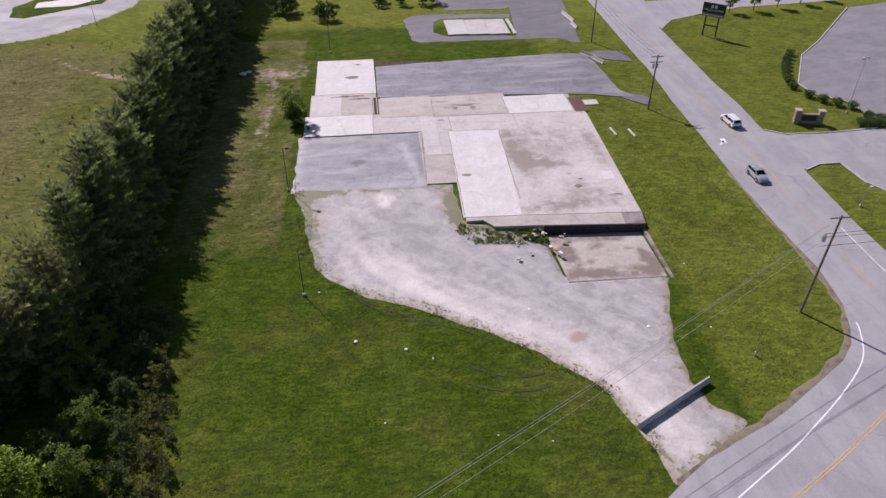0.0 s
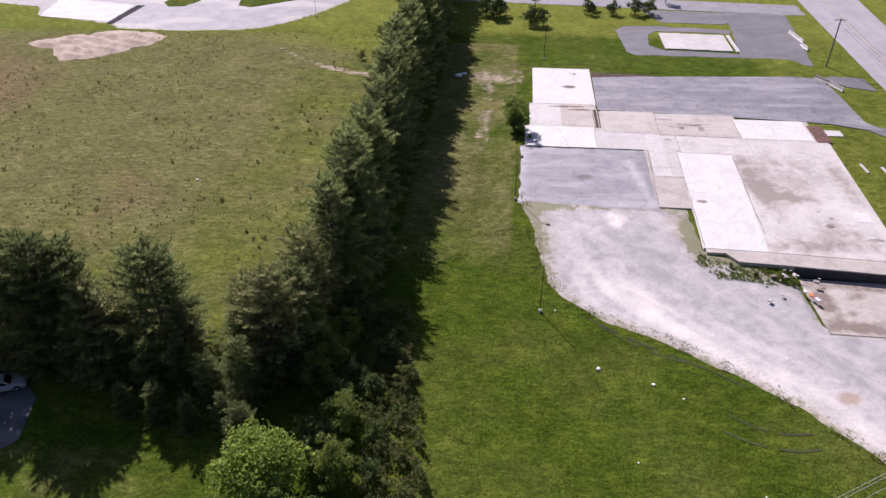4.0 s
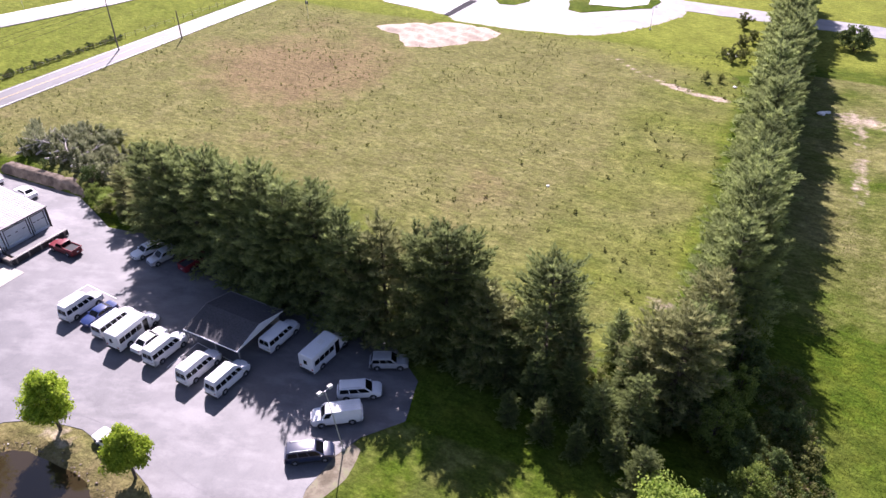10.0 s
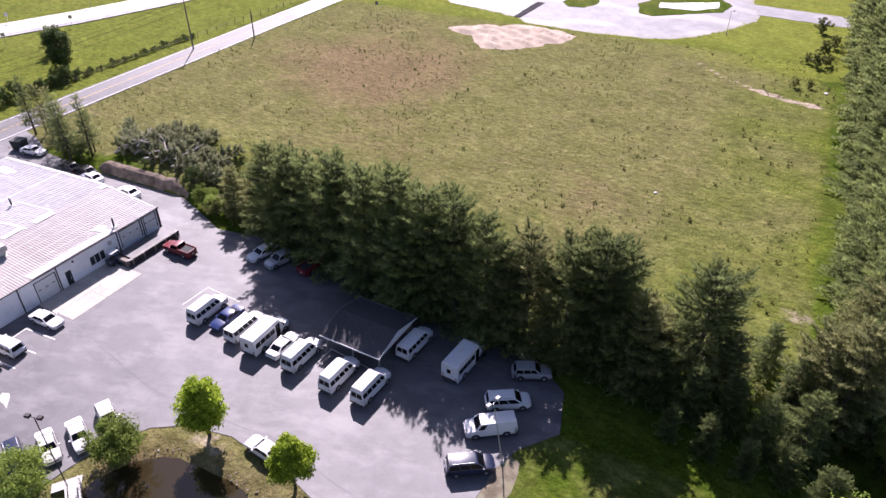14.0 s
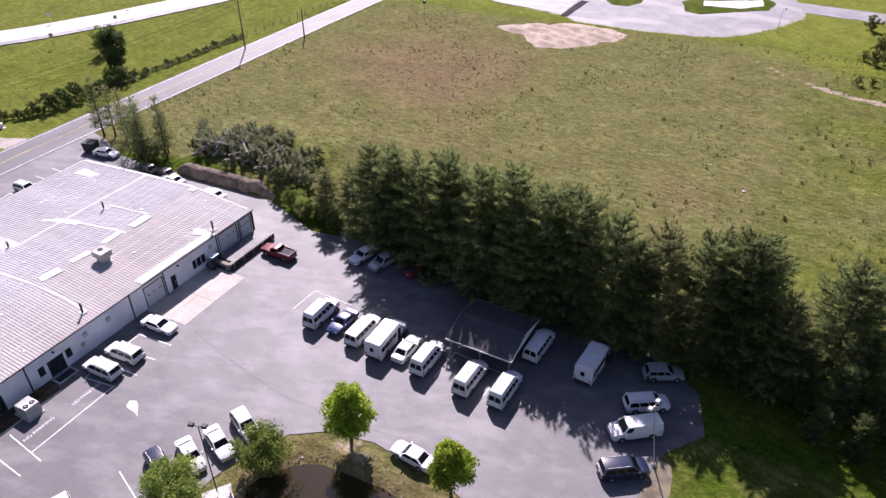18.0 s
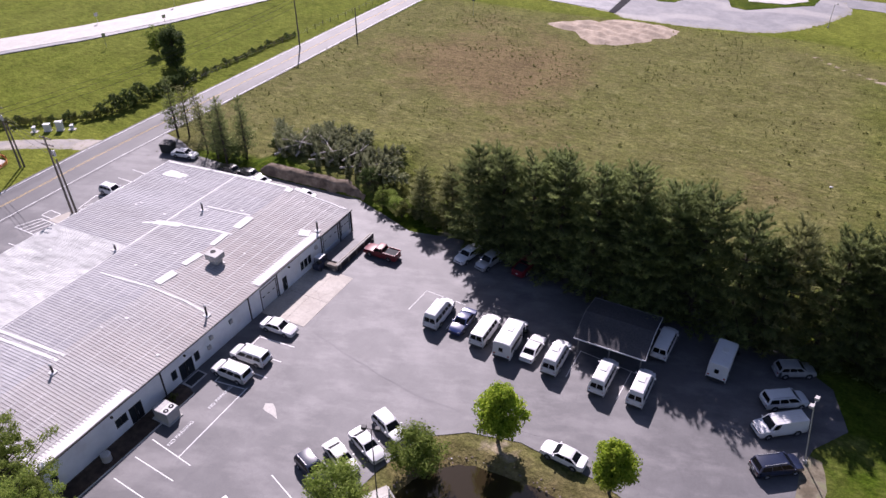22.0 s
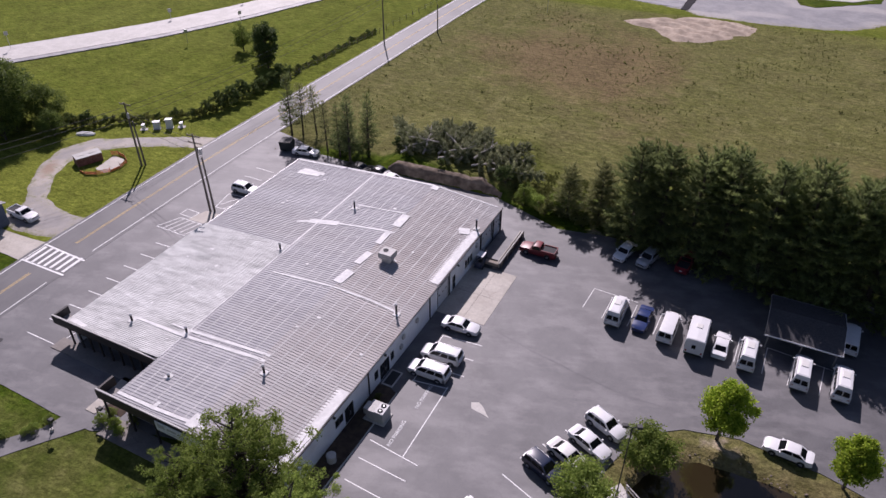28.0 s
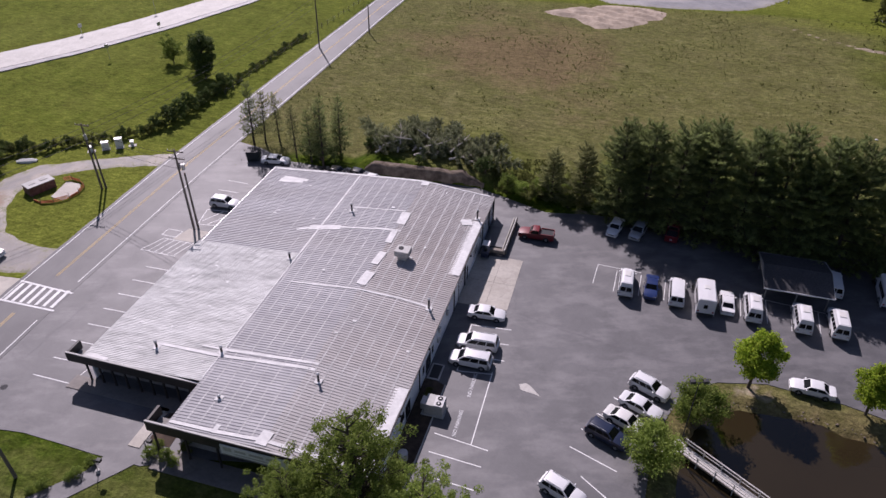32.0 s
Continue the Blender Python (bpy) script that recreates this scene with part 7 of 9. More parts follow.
def shuttle_bus(label):
    v = thing("shuttle_bus", label, "bus", group="parked vehicles")
    P = M["white_paint"]
    rings = [body_ring(1.6, 0.98, 0.3, 1.25, 0.03), body_ring(2.6, 0.97, 0.3, 1.2, 0.05), body_ring(3.25, 0.92, 0.32, 1.1, 0.03), body_ring(3.42, 0.78, 0.42, 0.98, 0.01)]
    part("bonnet", loft(rings), P, v)
    foot, head = [(1.0, -0.95, 1.2), (2.45, -0.95, 1.2), (2.45, 0.95, 1.2), (1.0, 0.95, 1.2)], [(1.0, -0.85, 2.1), (1.75, -0.82, 2.1), (1.75, 0.82, 2.1), (1.0, 0.85, 2.1)]
    part("cab", loft([foot, head]), P, v)
    part("windscreen", pane_quad(foot[1], foot[2], head[2], head[1], 0.06, 0.94, 0.08, 0.94, (0.8, 0, 0.6)), M["glass"], v)
    W = 1.15
    sec = [(-W, 0.35), (-W, 2.5), (-W * 0.86, 2.72), (0, 2.78), (W * 0.86, 2.72), (W, 2.5), (W, 0.35)]
    ring = lambda x, k: [(x, y * k, 0.35 + (z - 0.35) * (k if z > 1 else 1)) for y, z in sec]
    part("box_body", loft([ring(-3.4, 0.97), ring(-3.3, 1), ring(1.25, 1), ring(1.5, 0.93)]), P, v)
    for s in (-1, 1):
        for i in range(4):
            part("side_window", boxbm((-2.7 + 0.88 * i, s * (W + 0.004), 1.75), (0.8, 0.03, 0.72), 0.01), M["glass"], v)
        part("tail_lamp", boxbm((-3.41, s * 0.9, 0.9), (0.06, 0.2, 0.22), 0.02), M["lamp_red"], v)
        part("mirror", boxbm((2.0, s * 1.2, 1.6), (0.14, 0.2, 0.35), 0.03), M["trim"], v)
        part("headlamp", boxbm((3.36, s * 0.62, 0.88), (0.14, 0.3, 0.2), 0.03), M["lamp_clear"], v)
        for x in (-1.9, 2.35):
            part("wheel_arch", rodbm((x, s * 1.0, 0.4), (x, s * 1.16 if x < 0 else s * 1.0, 0.4), 0.48, seg=18), M["trim"], v)
            wheel(v, x, s * (1.06 if x < 0 else 0.92), 0.4, s)
    part("entrance_door", boxbm((0.95, -W - 0.012, 1.35), (0.75, 0.04, 1.9), 0.02), M["glass"], v)
    part("rear_window", boxbm((-3.405, 0.1, 1.65), (0.04, 0.5, 0.6), 0.02), M["glass"], v)
    part("rear_bumper", boxbm((-3.45, 0, 0.5), (0.16, 2.1, 0.2), 0.04), M["trim"], v)
    part("front_bumper", boxbm((3.42, 0, 0.5), (0.18, 1.8, 0.22), 0.04), M["trim"], v)
    part("roof_hatch", boxbm((-0.6, 0, 2.8), (0.8, 0.7, 0.08), 0.03), M["cream_paint"], v)
    return v


Zc = 0.05
made = {}


def park(key, x, y, heading, z=Zc):
    """Puts the vehicle of that kind there; further ones of the same kind are copies."""
    if key not in made:
        fn, args = CARS[key]
        made[key] = fn(*args)
        made[key].matrix_basis = pose(x, y, z, 0, 0, heading)
    else:
        copy_thing(made[key], pose(x, y, z, 0, 0, heading))


CARS = dict(
    van=(coach_van, ("white_paint", "white passenger van with a row of dark side windows")),
    tallvan=(coach_van, ("white_paint", "white passenger van with a raised roof", 0.42)),
    bus=(shuttle_bus, ("white cutaway shuttle bus with a box body",)),
    cargo=(cargo_van, ("white_paint", "white cargo van with a ribbed roof")),
    white_sedan=(sedan, ("white_paint", "white four-door sedan parked on asphalt")),
    blue_sedan=(sedan, ("blue_paint", "glossy blue sedan parked between vans")),
    silver_sedan=(sedan, ("cream_paint", "pale grey sedan parked nose out")),
    black_sedan=(sedan, ("black_paint", "black car parked behind the shed")),
    white_minivan=(minivan, ("white_paint", "white minivan with roof rails")),
    silver_suv=(suv, ("silver_paint", "silver hatchback parked under the pines")),
    white_suv=(suv, ("white_paint", "white sport utility car")),
    navy_minivan=(minivan, ("navy_paint", "dark blue minivan parked beside the verge")),
    navy_suv=(suv, ("navy_paint", "dark blue estate car parked by the pond")),
    red_truck=(pickup, ("red_paint", "red pickup truck with an empty bed")),
    white_truck=(pickup, ("white_paint", "white pickup truck beside a blue shed")),
)
for key, x, y, h in (
        ("tallvan", -113.3, 45.0, 87), ("blue_sedan", -110.0, 44.9, 265), ("van", -106.7, 44.4, 86), ("bus", -103.2, 44.3, 88), ("white_sedan", -100.3, 43.9, 86), ("tallvan", -97.2, 43.4, 86), ("tallvan", -91.3, 42.6, 85), ("tallvan", -87.0, 42.6, 85),
        ("van", -85.9, 51.2, 84), ("bus", -79.1, 51.1, 83), ("silver_suv", -71.3, 52.9, 25), ("white_minivan", -72.1, 47.4, 30), ("cargo", -72.4, 43.1, 214), ("navy_minivan", -72.3, 37.6, 33),
        ("white_sedan", -92.3, 30.0, 172), ("white_sedan", -130.7, 34.4, 0), ("white_minivan", -130.8, 28.7, 180), ("white_minivan", -131.1, 25.6, 178),
        ("white_suv", -110.4, 25.9, 333), ("white_sedan", -111.4, 22.8, 333), ("silver_sedan", -113.0, 20.3, 333), ("navy_suv", -114.9, 17.9, 335), ("white_suv", -118.9, 9.8, 335),
        ("red_truck", -126.6, 54.0, 178), ("white_sedan", -115.1, 58.7, 255), ("silver_suv", -111.7, 58.4, 252), ("red_truck", -106.6, 59.6, 80),
        ("white_suv", -175.7, 51.2, 0), ("white_sedan", -173.8, 66.4, 8), ("white_truck", -202.4, 31.0, -4),
        ("black_sedan", -162.6, 65.0, 172), ("black_sedan", -158.8, 65.2, 172), ("white_sedan", -155.8, 63.9, 172), ("white_sedan", -146.3, 63.0, 172)):
    park(key, x, y, h)
park("white_minivan", 70.6, 116.4, 93, 0.075)
park("silver_suv", 65.8, 95.6, 272, 0.075)

# ---- plants ----
def blades(rng, base, direc, n, length, width, lift, droop=0.0, fan=0.85, flat=1.0):
    """Needle sprays: from each base point n thin triangles fanning round the direction given."""
    m = len(base)
    B = np.repeat(base, n, 0)
    d = np.repeat(direc, n, 0) + rng.normal(0, fan, (m * n, 3)) * np.array([1, 1, flat]) + np.array([0, 0, lift])
    d /= np.linalg.norm(d, axis=1, keepdims=True) + 1e-9
    L = length * rng.uniform(0.6, 1.15, (m * n, 1))
    side = np.cross(d, rng.normal(0, 1, (m * n, 3)))
    side /= np.linalg.norm(side, axis=1, keepdims=True) + 1e-9
    tip = B + d * L - np.array([0, 0, droop]) * L
    w = width * rng.uniform(0.7, 1.2, (m * n, 1))
    return np.stack([B - side * w * 0.6, B + side * w * 0.6, tip], 1).reshape(-1, 3)


def quads(V, k=4):
    return np.arange(len(V)).reshape(-1, k)


def taper(pts, radii, seg=7):
    bm = bmesh.new()
    rings = []
    for i, p in enumerate(pts):
        d = (Vector(pts[min(i + 1, len(pts) - 1)]) - Vector(pts[max(i - 1, 0)])).normalized()
        u = d.orthogonal().normalized()
        s = d.cross(u)
        rings.append([Vector(p) + (u * math.cos(a) + s * math.sin(a)) * radii[i] for a in (2 * math.pi * k / seg for k in range(seg))])
    vs = [[bm.verts.new(p) for p in r] for r in rings]
    for a, b in zip(vs, vs[1:]):
        for k in range(seg):
            bm.faces.new((a[k], a[(k + 1) % seg], b[(k + 1) % seg], b[k]))
    bm.faces.new(vs[-1])
    return bm


def pine(seed, h, radius, mt="pine", clear=0.04, n=15, blade=(0.66, 0.085), name="pine_tree", label="tall dark green pine with whorled feathery branches", density=1.0, wood="bark", kindword="pine tree", group="pine rows", full=0.55):
    """A white pine: whorls of spreading limbs, each limb set with brushes of fine needles, and upright leaders at the top."""
    rng = np.random.default_rng(seed)
    t = thing(name, label, kindword, group=group)
    lean = rng.normal(0, 0.012, 2)
    trunk = taper([(lean[0] * z, lean[1] * z, z - 0.3) for z in np.linspace(0, h, 9)], [0.26 * (h / 15) * (1 - 0.93 * k / 8) + 0.02 for k in range(9)])
    limbs, tufts, dirs, age = [], [], [], []
    z = clear * h
    while z < h - 0.5:
        k = z / h
        reach = radius * ((1 - k) ** full * 0.98 + 0.06) * min(1.0, 0.8 + k * 1.2) * rng.uniform(0.82, 1.12)
        m = 6 if k < 0.8 else 4
        for a in rng.uniform(0, 2 * math.pi) + np.arange(m) * 2 * math.pi / m + rng.normal(0, 0.22, m):
            L = reach * rng.uniform(0.68, 1.16)
            up = 0.02 + 0.75 * k * k + 0.2 * k + rng.normal(0, 0.07)
            dx = np.array([math.cos(a), math.sin(a), 0])
            sd = np.array([-dx[1], dx[0], 0])
            base = np.array([lean[0] * z, lean[1] * z, z + rng.uniform(-0.25, 0.25)])
            limbs.append((base, base + dx * L * 0.9 + np.array([0, 0, L * up * 0.8]), 0.015 + 0.014 * L))
            shade = rng.normal(0, 0.1)
            for s in np.linspace(0.24, 1.0, max(3, int((3.4 + L * 2.7) * density))):
                wide = 0.36 * L * (1.2 - s) + 0.14
                for q in range(3 if s < 0.8 and wide > 0.6 else 2 if s < 0.93 and wide > 0.35 else 1):
                    off = wide * rng.uniform(0.2, 1.0) * (1, -1, 0.2)[q]
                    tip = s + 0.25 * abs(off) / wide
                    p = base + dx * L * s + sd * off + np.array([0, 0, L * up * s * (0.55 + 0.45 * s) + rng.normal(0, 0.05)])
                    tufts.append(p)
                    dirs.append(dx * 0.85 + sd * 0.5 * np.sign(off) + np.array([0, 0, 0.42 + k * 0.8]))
                    # New growth pales the tips; the ramp also paints lit tips over dark gaps.
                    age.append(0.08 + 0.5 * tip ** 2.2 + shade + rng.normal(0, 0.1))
        z += rng.uniform(1.0, 1.45) * (1.12 - 0.45 * k)
    for s in range(6):
        tufts.append(np.array([lean[0] * h, lean[1] * h, h - 0.3 * s]))
        dirs.append(np.array([0, 0, 2.0]))
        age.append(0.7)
    for b, e, r in limbs:
        rod(trunk, b, e, r, r * 0.3, 4)
    part("trunk", trunk, M[wood], t)
    V = blades(rng, np.array(tufts), np.array(dirs), n, blade[0], blade[1], 0.22, 0.0, 0.75, 0.6)
    me = quad_mesh("crown", V, quads(V, 3))
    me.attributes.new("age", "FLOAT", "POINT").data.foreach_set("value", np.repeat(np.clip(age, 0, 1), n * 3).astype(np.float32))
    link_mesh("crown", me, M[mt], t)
    return t


def leaf_cloud(rng, centres, radii, per, size):
    m = len(centres)
    C, R = np.repeat(centres, per, 0), np.repeat(radii, per)[:, None]
    d = rng.normal(0, 1, (m * per, 3))
    d /= np.linalg.norm(d, axis=1, keepdims=True)
    P = C + d * R * rng.uniform(0.35, 1.0, (m * per, 1)) * np.array([1, 1, 0.8])
    a = d + rng.normal(0, 0.8, d.shape) + np.array([0, 0, 0.4])
    a /= np.linalg.norm(a, axis=1, keepdims=True)
    u = np.cross(a, rng.normal(0, 1, d.shape))
    u /= np.linalg.norm(u, axis=1, keepdims=True) + 1e-9
    v = np.cross(a, u)
    s = size * rng.uniform(0.6, 1.25, (m * per, 1))
    return np.stack([P - u * s, P - v * s * 0.55, P + u * s, P + v * s * 0.55], 1).reshape(-1, 3)


def broadleaf(seed, h, radius, mt, name, label, category="tree", clear=0.25, lobes=60, per=90, size=0.13, group="", shape=1.0, wood="bark", lobe=0.34, skew=0.0, low=0.0, rag=0.0):
    """A broad-leaved tree or shrub: stem, limbs to each lobe, and clouds of single leaves with gaps between the lobes."""
    rng = np.random.default_rng(seed)
    t = thing(name, label, category, group=group)
    cz, rz = h * (1 + clear) / 2, h * (1 - clear) / 2
    cs, rs = [], []
    for i in range(lobes):
        d = rng.normal(0, 1, 3)
        d /= np.linalg.norm(d)
        q = rng.uniform(0.45, 0.86) * (1 + rag * rng.normal())
        zz = d[2] * q
        wdt = radius * ((1 - max(zz, 0) * 0.45 * shape) if zz > 0 else (1 + zz * (0.25 - low)))
        cs.append((d[0] * q * wdt + skew * zz, d[1] * q * wdt, cz + zz * rz * rng.uniform(0.9, 1.12)))
        rs.append(radius * lobe * rng.uniform(0.6, 1.15))
    cs, rs = np.array(cs), np.array(rs)
    stem = taper([(0, 0, -0.3), (0.03, 0, h * clear), (0.06, 0.05, h * 0.55), (0.05, 0.0, h * 0.88)], [0.035 * h * 0.6 + 0.03, 0.028 * h * 0.6 + 0.02, 0.016 * h * 0.6 + 0.015, 0.01])
    for c, r in list(zip(cs, rs))[::2]:
        b = Vector((0.04, 0.02, max(h * clear * 0.9, c[2] - r - 0.55 * math.hypot(c[0], c[1]))))
        rod(stem, b, c, 0.012 * h * 0.5 + 0.01, 0.012, 4)
    part("trunk", stem, M[wood], t)
    V = leaf_cloud(rng, cs, rs, per, size)
    link_mesh("crown", quad_mesh("crown", V, quads(V)), M[mt], t)
    return t


def plant(src, x, y, turn, s=1.0, z=None, label=""):
    """A copy of the plant src, turned and scaled, its foot a little in the ground."""
    zz = height(x, y) if z is None else z
    ob = copy_thing(src, pose(x, y, zz, 0, 0, turn))
    ob.scale = (s, s, s)
    if label:
        ob["label"] = label
    return ob


def settle(src, x, y, turn=0.0, s=1.0):
    src.matrix_basis = pose(x, y, height(x, y), 0, 0, turn)
    src.scale = (s, s, s)


# pine rows: the long row between field and lawn, and the row behind the car park
rng = np.random.default_rng(5)
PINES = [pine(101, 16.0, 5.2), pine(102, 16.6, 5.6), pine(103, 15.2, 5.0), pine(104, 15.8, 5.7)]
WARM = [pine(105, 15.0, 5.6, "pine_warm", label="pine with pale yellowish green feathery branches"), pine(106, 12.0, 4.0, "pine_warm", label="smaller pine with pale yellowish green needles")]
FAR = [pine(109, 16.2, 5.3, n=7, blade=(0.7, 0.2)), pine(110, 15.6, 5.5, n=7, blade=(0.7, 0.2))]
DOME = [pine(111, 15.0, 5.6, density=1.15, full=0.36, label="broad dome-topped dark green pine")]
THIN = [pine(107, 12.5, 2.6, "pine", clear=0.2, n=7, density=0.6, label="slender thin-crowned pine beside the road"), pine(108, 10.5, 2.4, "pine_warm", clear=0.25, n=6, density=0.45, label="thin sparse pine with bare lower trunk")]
spots = []
y = 74.0
i = 0
while y < 232:
    spots.append((-35.9 + rng.normal(0, 0.6), y, (0, 1, 2, 3, 4)[int(rng.integers(0, 5))] if 62 < y < 110 and i % 3 == 0 else int(rng.integers(0, 4)), rng.uniform(1.02, 1.2)))
    y += rng.uniform(4.2, 5.8)
    i += 1
for x, yy, k, s in ((-54.2, 63.6, 8, 0.92), (-66.4, 61.0, 1, 1.0), (-64.4, 62.8, 0, 0.92), (-69.8, 61.4, 3, 0.92), (-75.0, 61.0, 5, 1.22), (-80.4, 61.0, 2, 1.0), (-85.4, 61.8, 3, 1.0), (-90.0, 61.6, 1, 0.98), (-94.8, 62.4, 0, 1.04), (-99.4, 62.4, 2, 1.08), (-103.8, 63.4, 1, 1.0),
                    (-108.2, 63.4, 3, 1.02), (-112.6, 64.2, 0, 1.02), (-116.6, 64.4, 2, 1.04), (-60.4, 60.2, 5, 0.95), (-46.8, 66.0, 2, 0.5), (-50.6, 61.6, 5, 0.7), (-58.6, 62.6, 5, 0.72), (-42.0, 60.6, 4, 0.86), (-62.6, 61.4, 5, 0.75), (-39.4, 58.8, 4, 1.02), (-38.0, 62.8, 1, 0.84), (-38.0, 68.0, 4, 0.95),
                    (-106.0, 66.6, 1, 0.9), (-98.0, 66.4, 3, 0.92), (-114.6, 67.6, 1, 0.86), (-88.0, 65.4, 0, 0.9), (-43.8, 59.4, 2, 0.62), (-77.6, 59.6, 2, 0.84), (-92.4, 60.4, 3, 0.82)):
    # the trees stand a little south of the lot's edge and are taller than the first row
    d = math.hypot(x + 58, yy + 8)
    w = (0.8 if x > -48 else 3.4 if x > -100 else 2.2) / d
    spots.append((x - (x + 58) * w, yy - (yy + 8) * w, k, s * (1.0 if x > -48 else 1.14 if x > -96 else 1.09 if x > -108 else 1.0)))
first = set()
for x, yy, k, s in spots:
    if yy > 128 and k < 6:
        k = 6 + k % 2
    src = (PINES + WARM + FAR + DOME)[k]
    if k not in first:
        first.add(k)
        settle(src, x, yy, rng.uniform(0, 360), s)
    else:
        plant(src, x, yy, rng.uniform(0, 360), s)
# young pines in the shade south of the corner
for k, x, yy, s in ((0, -57.4, 55.4, 0.5), (2, -53.6, 54.4, 0.5), (1, -49.6, 54.6, 0.46), (3, -46.0, 53.0, 0.46), (0, -42.6, 53.4, 0.6), (2, -55.2, 50.4, 0.32), (1, -51.2, 50.0, 0.34), (3, -47.2, 49.2, 0.3), (2, -43.4, 49.6, 0.36), (0, -60.4, 55.6, 0.5), (1, -40.4, 46.6, 0.45), (3, -62.8, 56.4, 0.55)):
    plant(PINES[k], x, yy, rng.uniform(0, 360), s, label="young dark pine in the shade of taller ones")
for k, pts in ((0, [(-180.6, 72.2, 0.95), (-165.4, 67.6, 1.0), (-163.2, 70.4, 0.95), (-167.8, 68.2, 0.8)]), (1, [(-178.8, 73.2, 0.95), (-176.4, 74.2, 0.9), (-166.6, 69.4, 1.0), (-171.0, 69.2, 0.9), (-164.4, 72.0, 0.8)])):
    for j, (x, yy, s) in enumerate(pts):
        if j == 0:
            settle(THIN[k], x, yy, 40, s)
        else:
            plant(THIN[k], x, yy, rng.uniform(0, 360), s)
plant(WARM[1], -125.6, 65.6, 20, 0.72)
plant(WARM[1], -120.6, 65.4, 90, 0.85)

# maples by the pond
m1 = broadleaf(201, 8.8, 3.2, "maple", "maple_tree", "young bright green maple with a pointed round crown", clear=0.2, lobes=105, per=125, size=0.17, group="pond trees", shape=1.7, lobe=0.3)
settle(m1, -99.2, 29.2)
plant(m1, -87.0, 27.9, 130, 0.86)
plant(m1, -148.0, -30.0, 20, 0.9)
w1 = broadleaf(202, 5.0, 2.9, "green", "willow_shrub", "bushy olive green willow at the pond edge", "shrub", clear=0.08, lobes=62, per=150, size=0.12, group="pond shrubs")
settle(w1, -105.6, 22.6, 0, 1.18)
w2 = broadleaf(203, 4.6, 3.0, "plume", "willow_shrub", "feathery yellow-green shrub beside parked cars", "shrub", clear=0.06, lobes=62, per=150, size=0.115, group="pond shrubs")
settle(w2, -110.8, 15.4, 0, 1.2)
for x, yy, s in ((-130.4, 65.6, 0.62), (-127.6, 66.6, 0.7), (-124.4, 66.4, 0.6), (-122.0, 67.4, 0.66), (-132.6, 67.4, 0.55)):
    plant(w2, x, yy, x * 40, s, label="lit yellow-green shrub beside the cut bank")
# tall birch in front of the shed
b1 = broadleaf(204, 17.2, 6.8, "plume", "locust_tree", "tall feathery yellow-green tree in front of the shed", clear=0.1, lobes=520, per=100, size=0.105, shape=1.3, lobe=0.095, low=0.2, rag=0.24)
settle(b1, -136.4, -0.4, 0, 1.04)
plant(b1, -129.8, -2.6, 70, 0.86)
plant(b1, -141.6, -2.4, 200, 0.72)
# trees and shrubs at the corner of the two pine rows
c1 = broadleaf(205, 9.0, 5.2, "maple_old", "round_tree", "rounded bright green broad-leaved tree", clear=0.12, lobes=130, per=110, size=0.22)
settle(c1, -37.0, 41.8, 0, 0.95)
s1 = broadleaf(206, 4.2, 2.4, "dull", "hedge_shrub", "scrubby dark green shrub under the pines", "shrub", clear=0.03, lobes=46, per=56, size=0.15, group="scrub", lobe=0.24, rag=0.3)
s2 = broadleaf(207, 3.0, 1.9, "weed", "hedge_shrub", "low yellow-green scrub at the wood's edge", "shrub", clear=0.03, lobes=46, per=58, size=0.115, group="scrub", lobe=0.24, rag=0.32)
s3 = broadleaf(208, 6.4, 2.9, "green", "sapling", "green broad-leaved sapling among the scrub", "tree", clear=0.1, lobes=70, per=74, size=0.135, group="scrub", lobe=0.24, rag=0.26)
s4 = broadleaf(214, 2.6, 1.9, "plume", "garden_shrub", "bright yellow-green ornamental shrub by the walkway", "shrub", clear=0.02, lobes=50, per=80, size=0.09, group="garden shrubs", lobe=0.26, rag=0.25)
settle(s4, -165.9, 2.6, 0, 0.4)
settle(s1, -27.6, 61.5)
settle(s2, -25.4, 57.6)
settle(s3, -33.0, 63.8, 0, 0.85)
for k, x, yy, s in ((0, -28.6, 55.6, 0.75), (1, -24.8, 52.4, 0.6), (0, -27.4, 49.6, 0.7), (1, -23.9, 47.2, 0.6), (0, -26.8, 44.4, 0.65), (1, -22.9, 42.2, 0.6), (0, -26.0, 38.6, 0.7), (1, -22.2, 36.4, 0.6), (2, -30.8, 50.2, 0.9), (2, -30.2, 44.0, 0.95), (0, -30.0, 38.0, 1.1), (1, -26.8, 65.4, 0.6),
                    (0, -31.4, 58.0, 0.8), (0, -33.4, 47.2, 1.2), (2, -34.0, 38.0, 1.0), (0, -52.0, 55.0, 0.9), (1, -57.2, 57.0, 0.9), (1, -63.6, 57.4, 0.8),
                    (1, -24.0, 33.0, 1.1), (0, -28.0, 32.0, 1.1), (1, -128.8, 64.4, 1.0), (2, -132.8, 65.6, 0.62), (1, -122.6, 63.4, 0.9), (1, -117.6, 66.6, 0.8), (1, -128.4, 68.4, 0.7)):
    plant((s1, s2, s3)[k], x, yy, rng.uniform(0, 360), s)
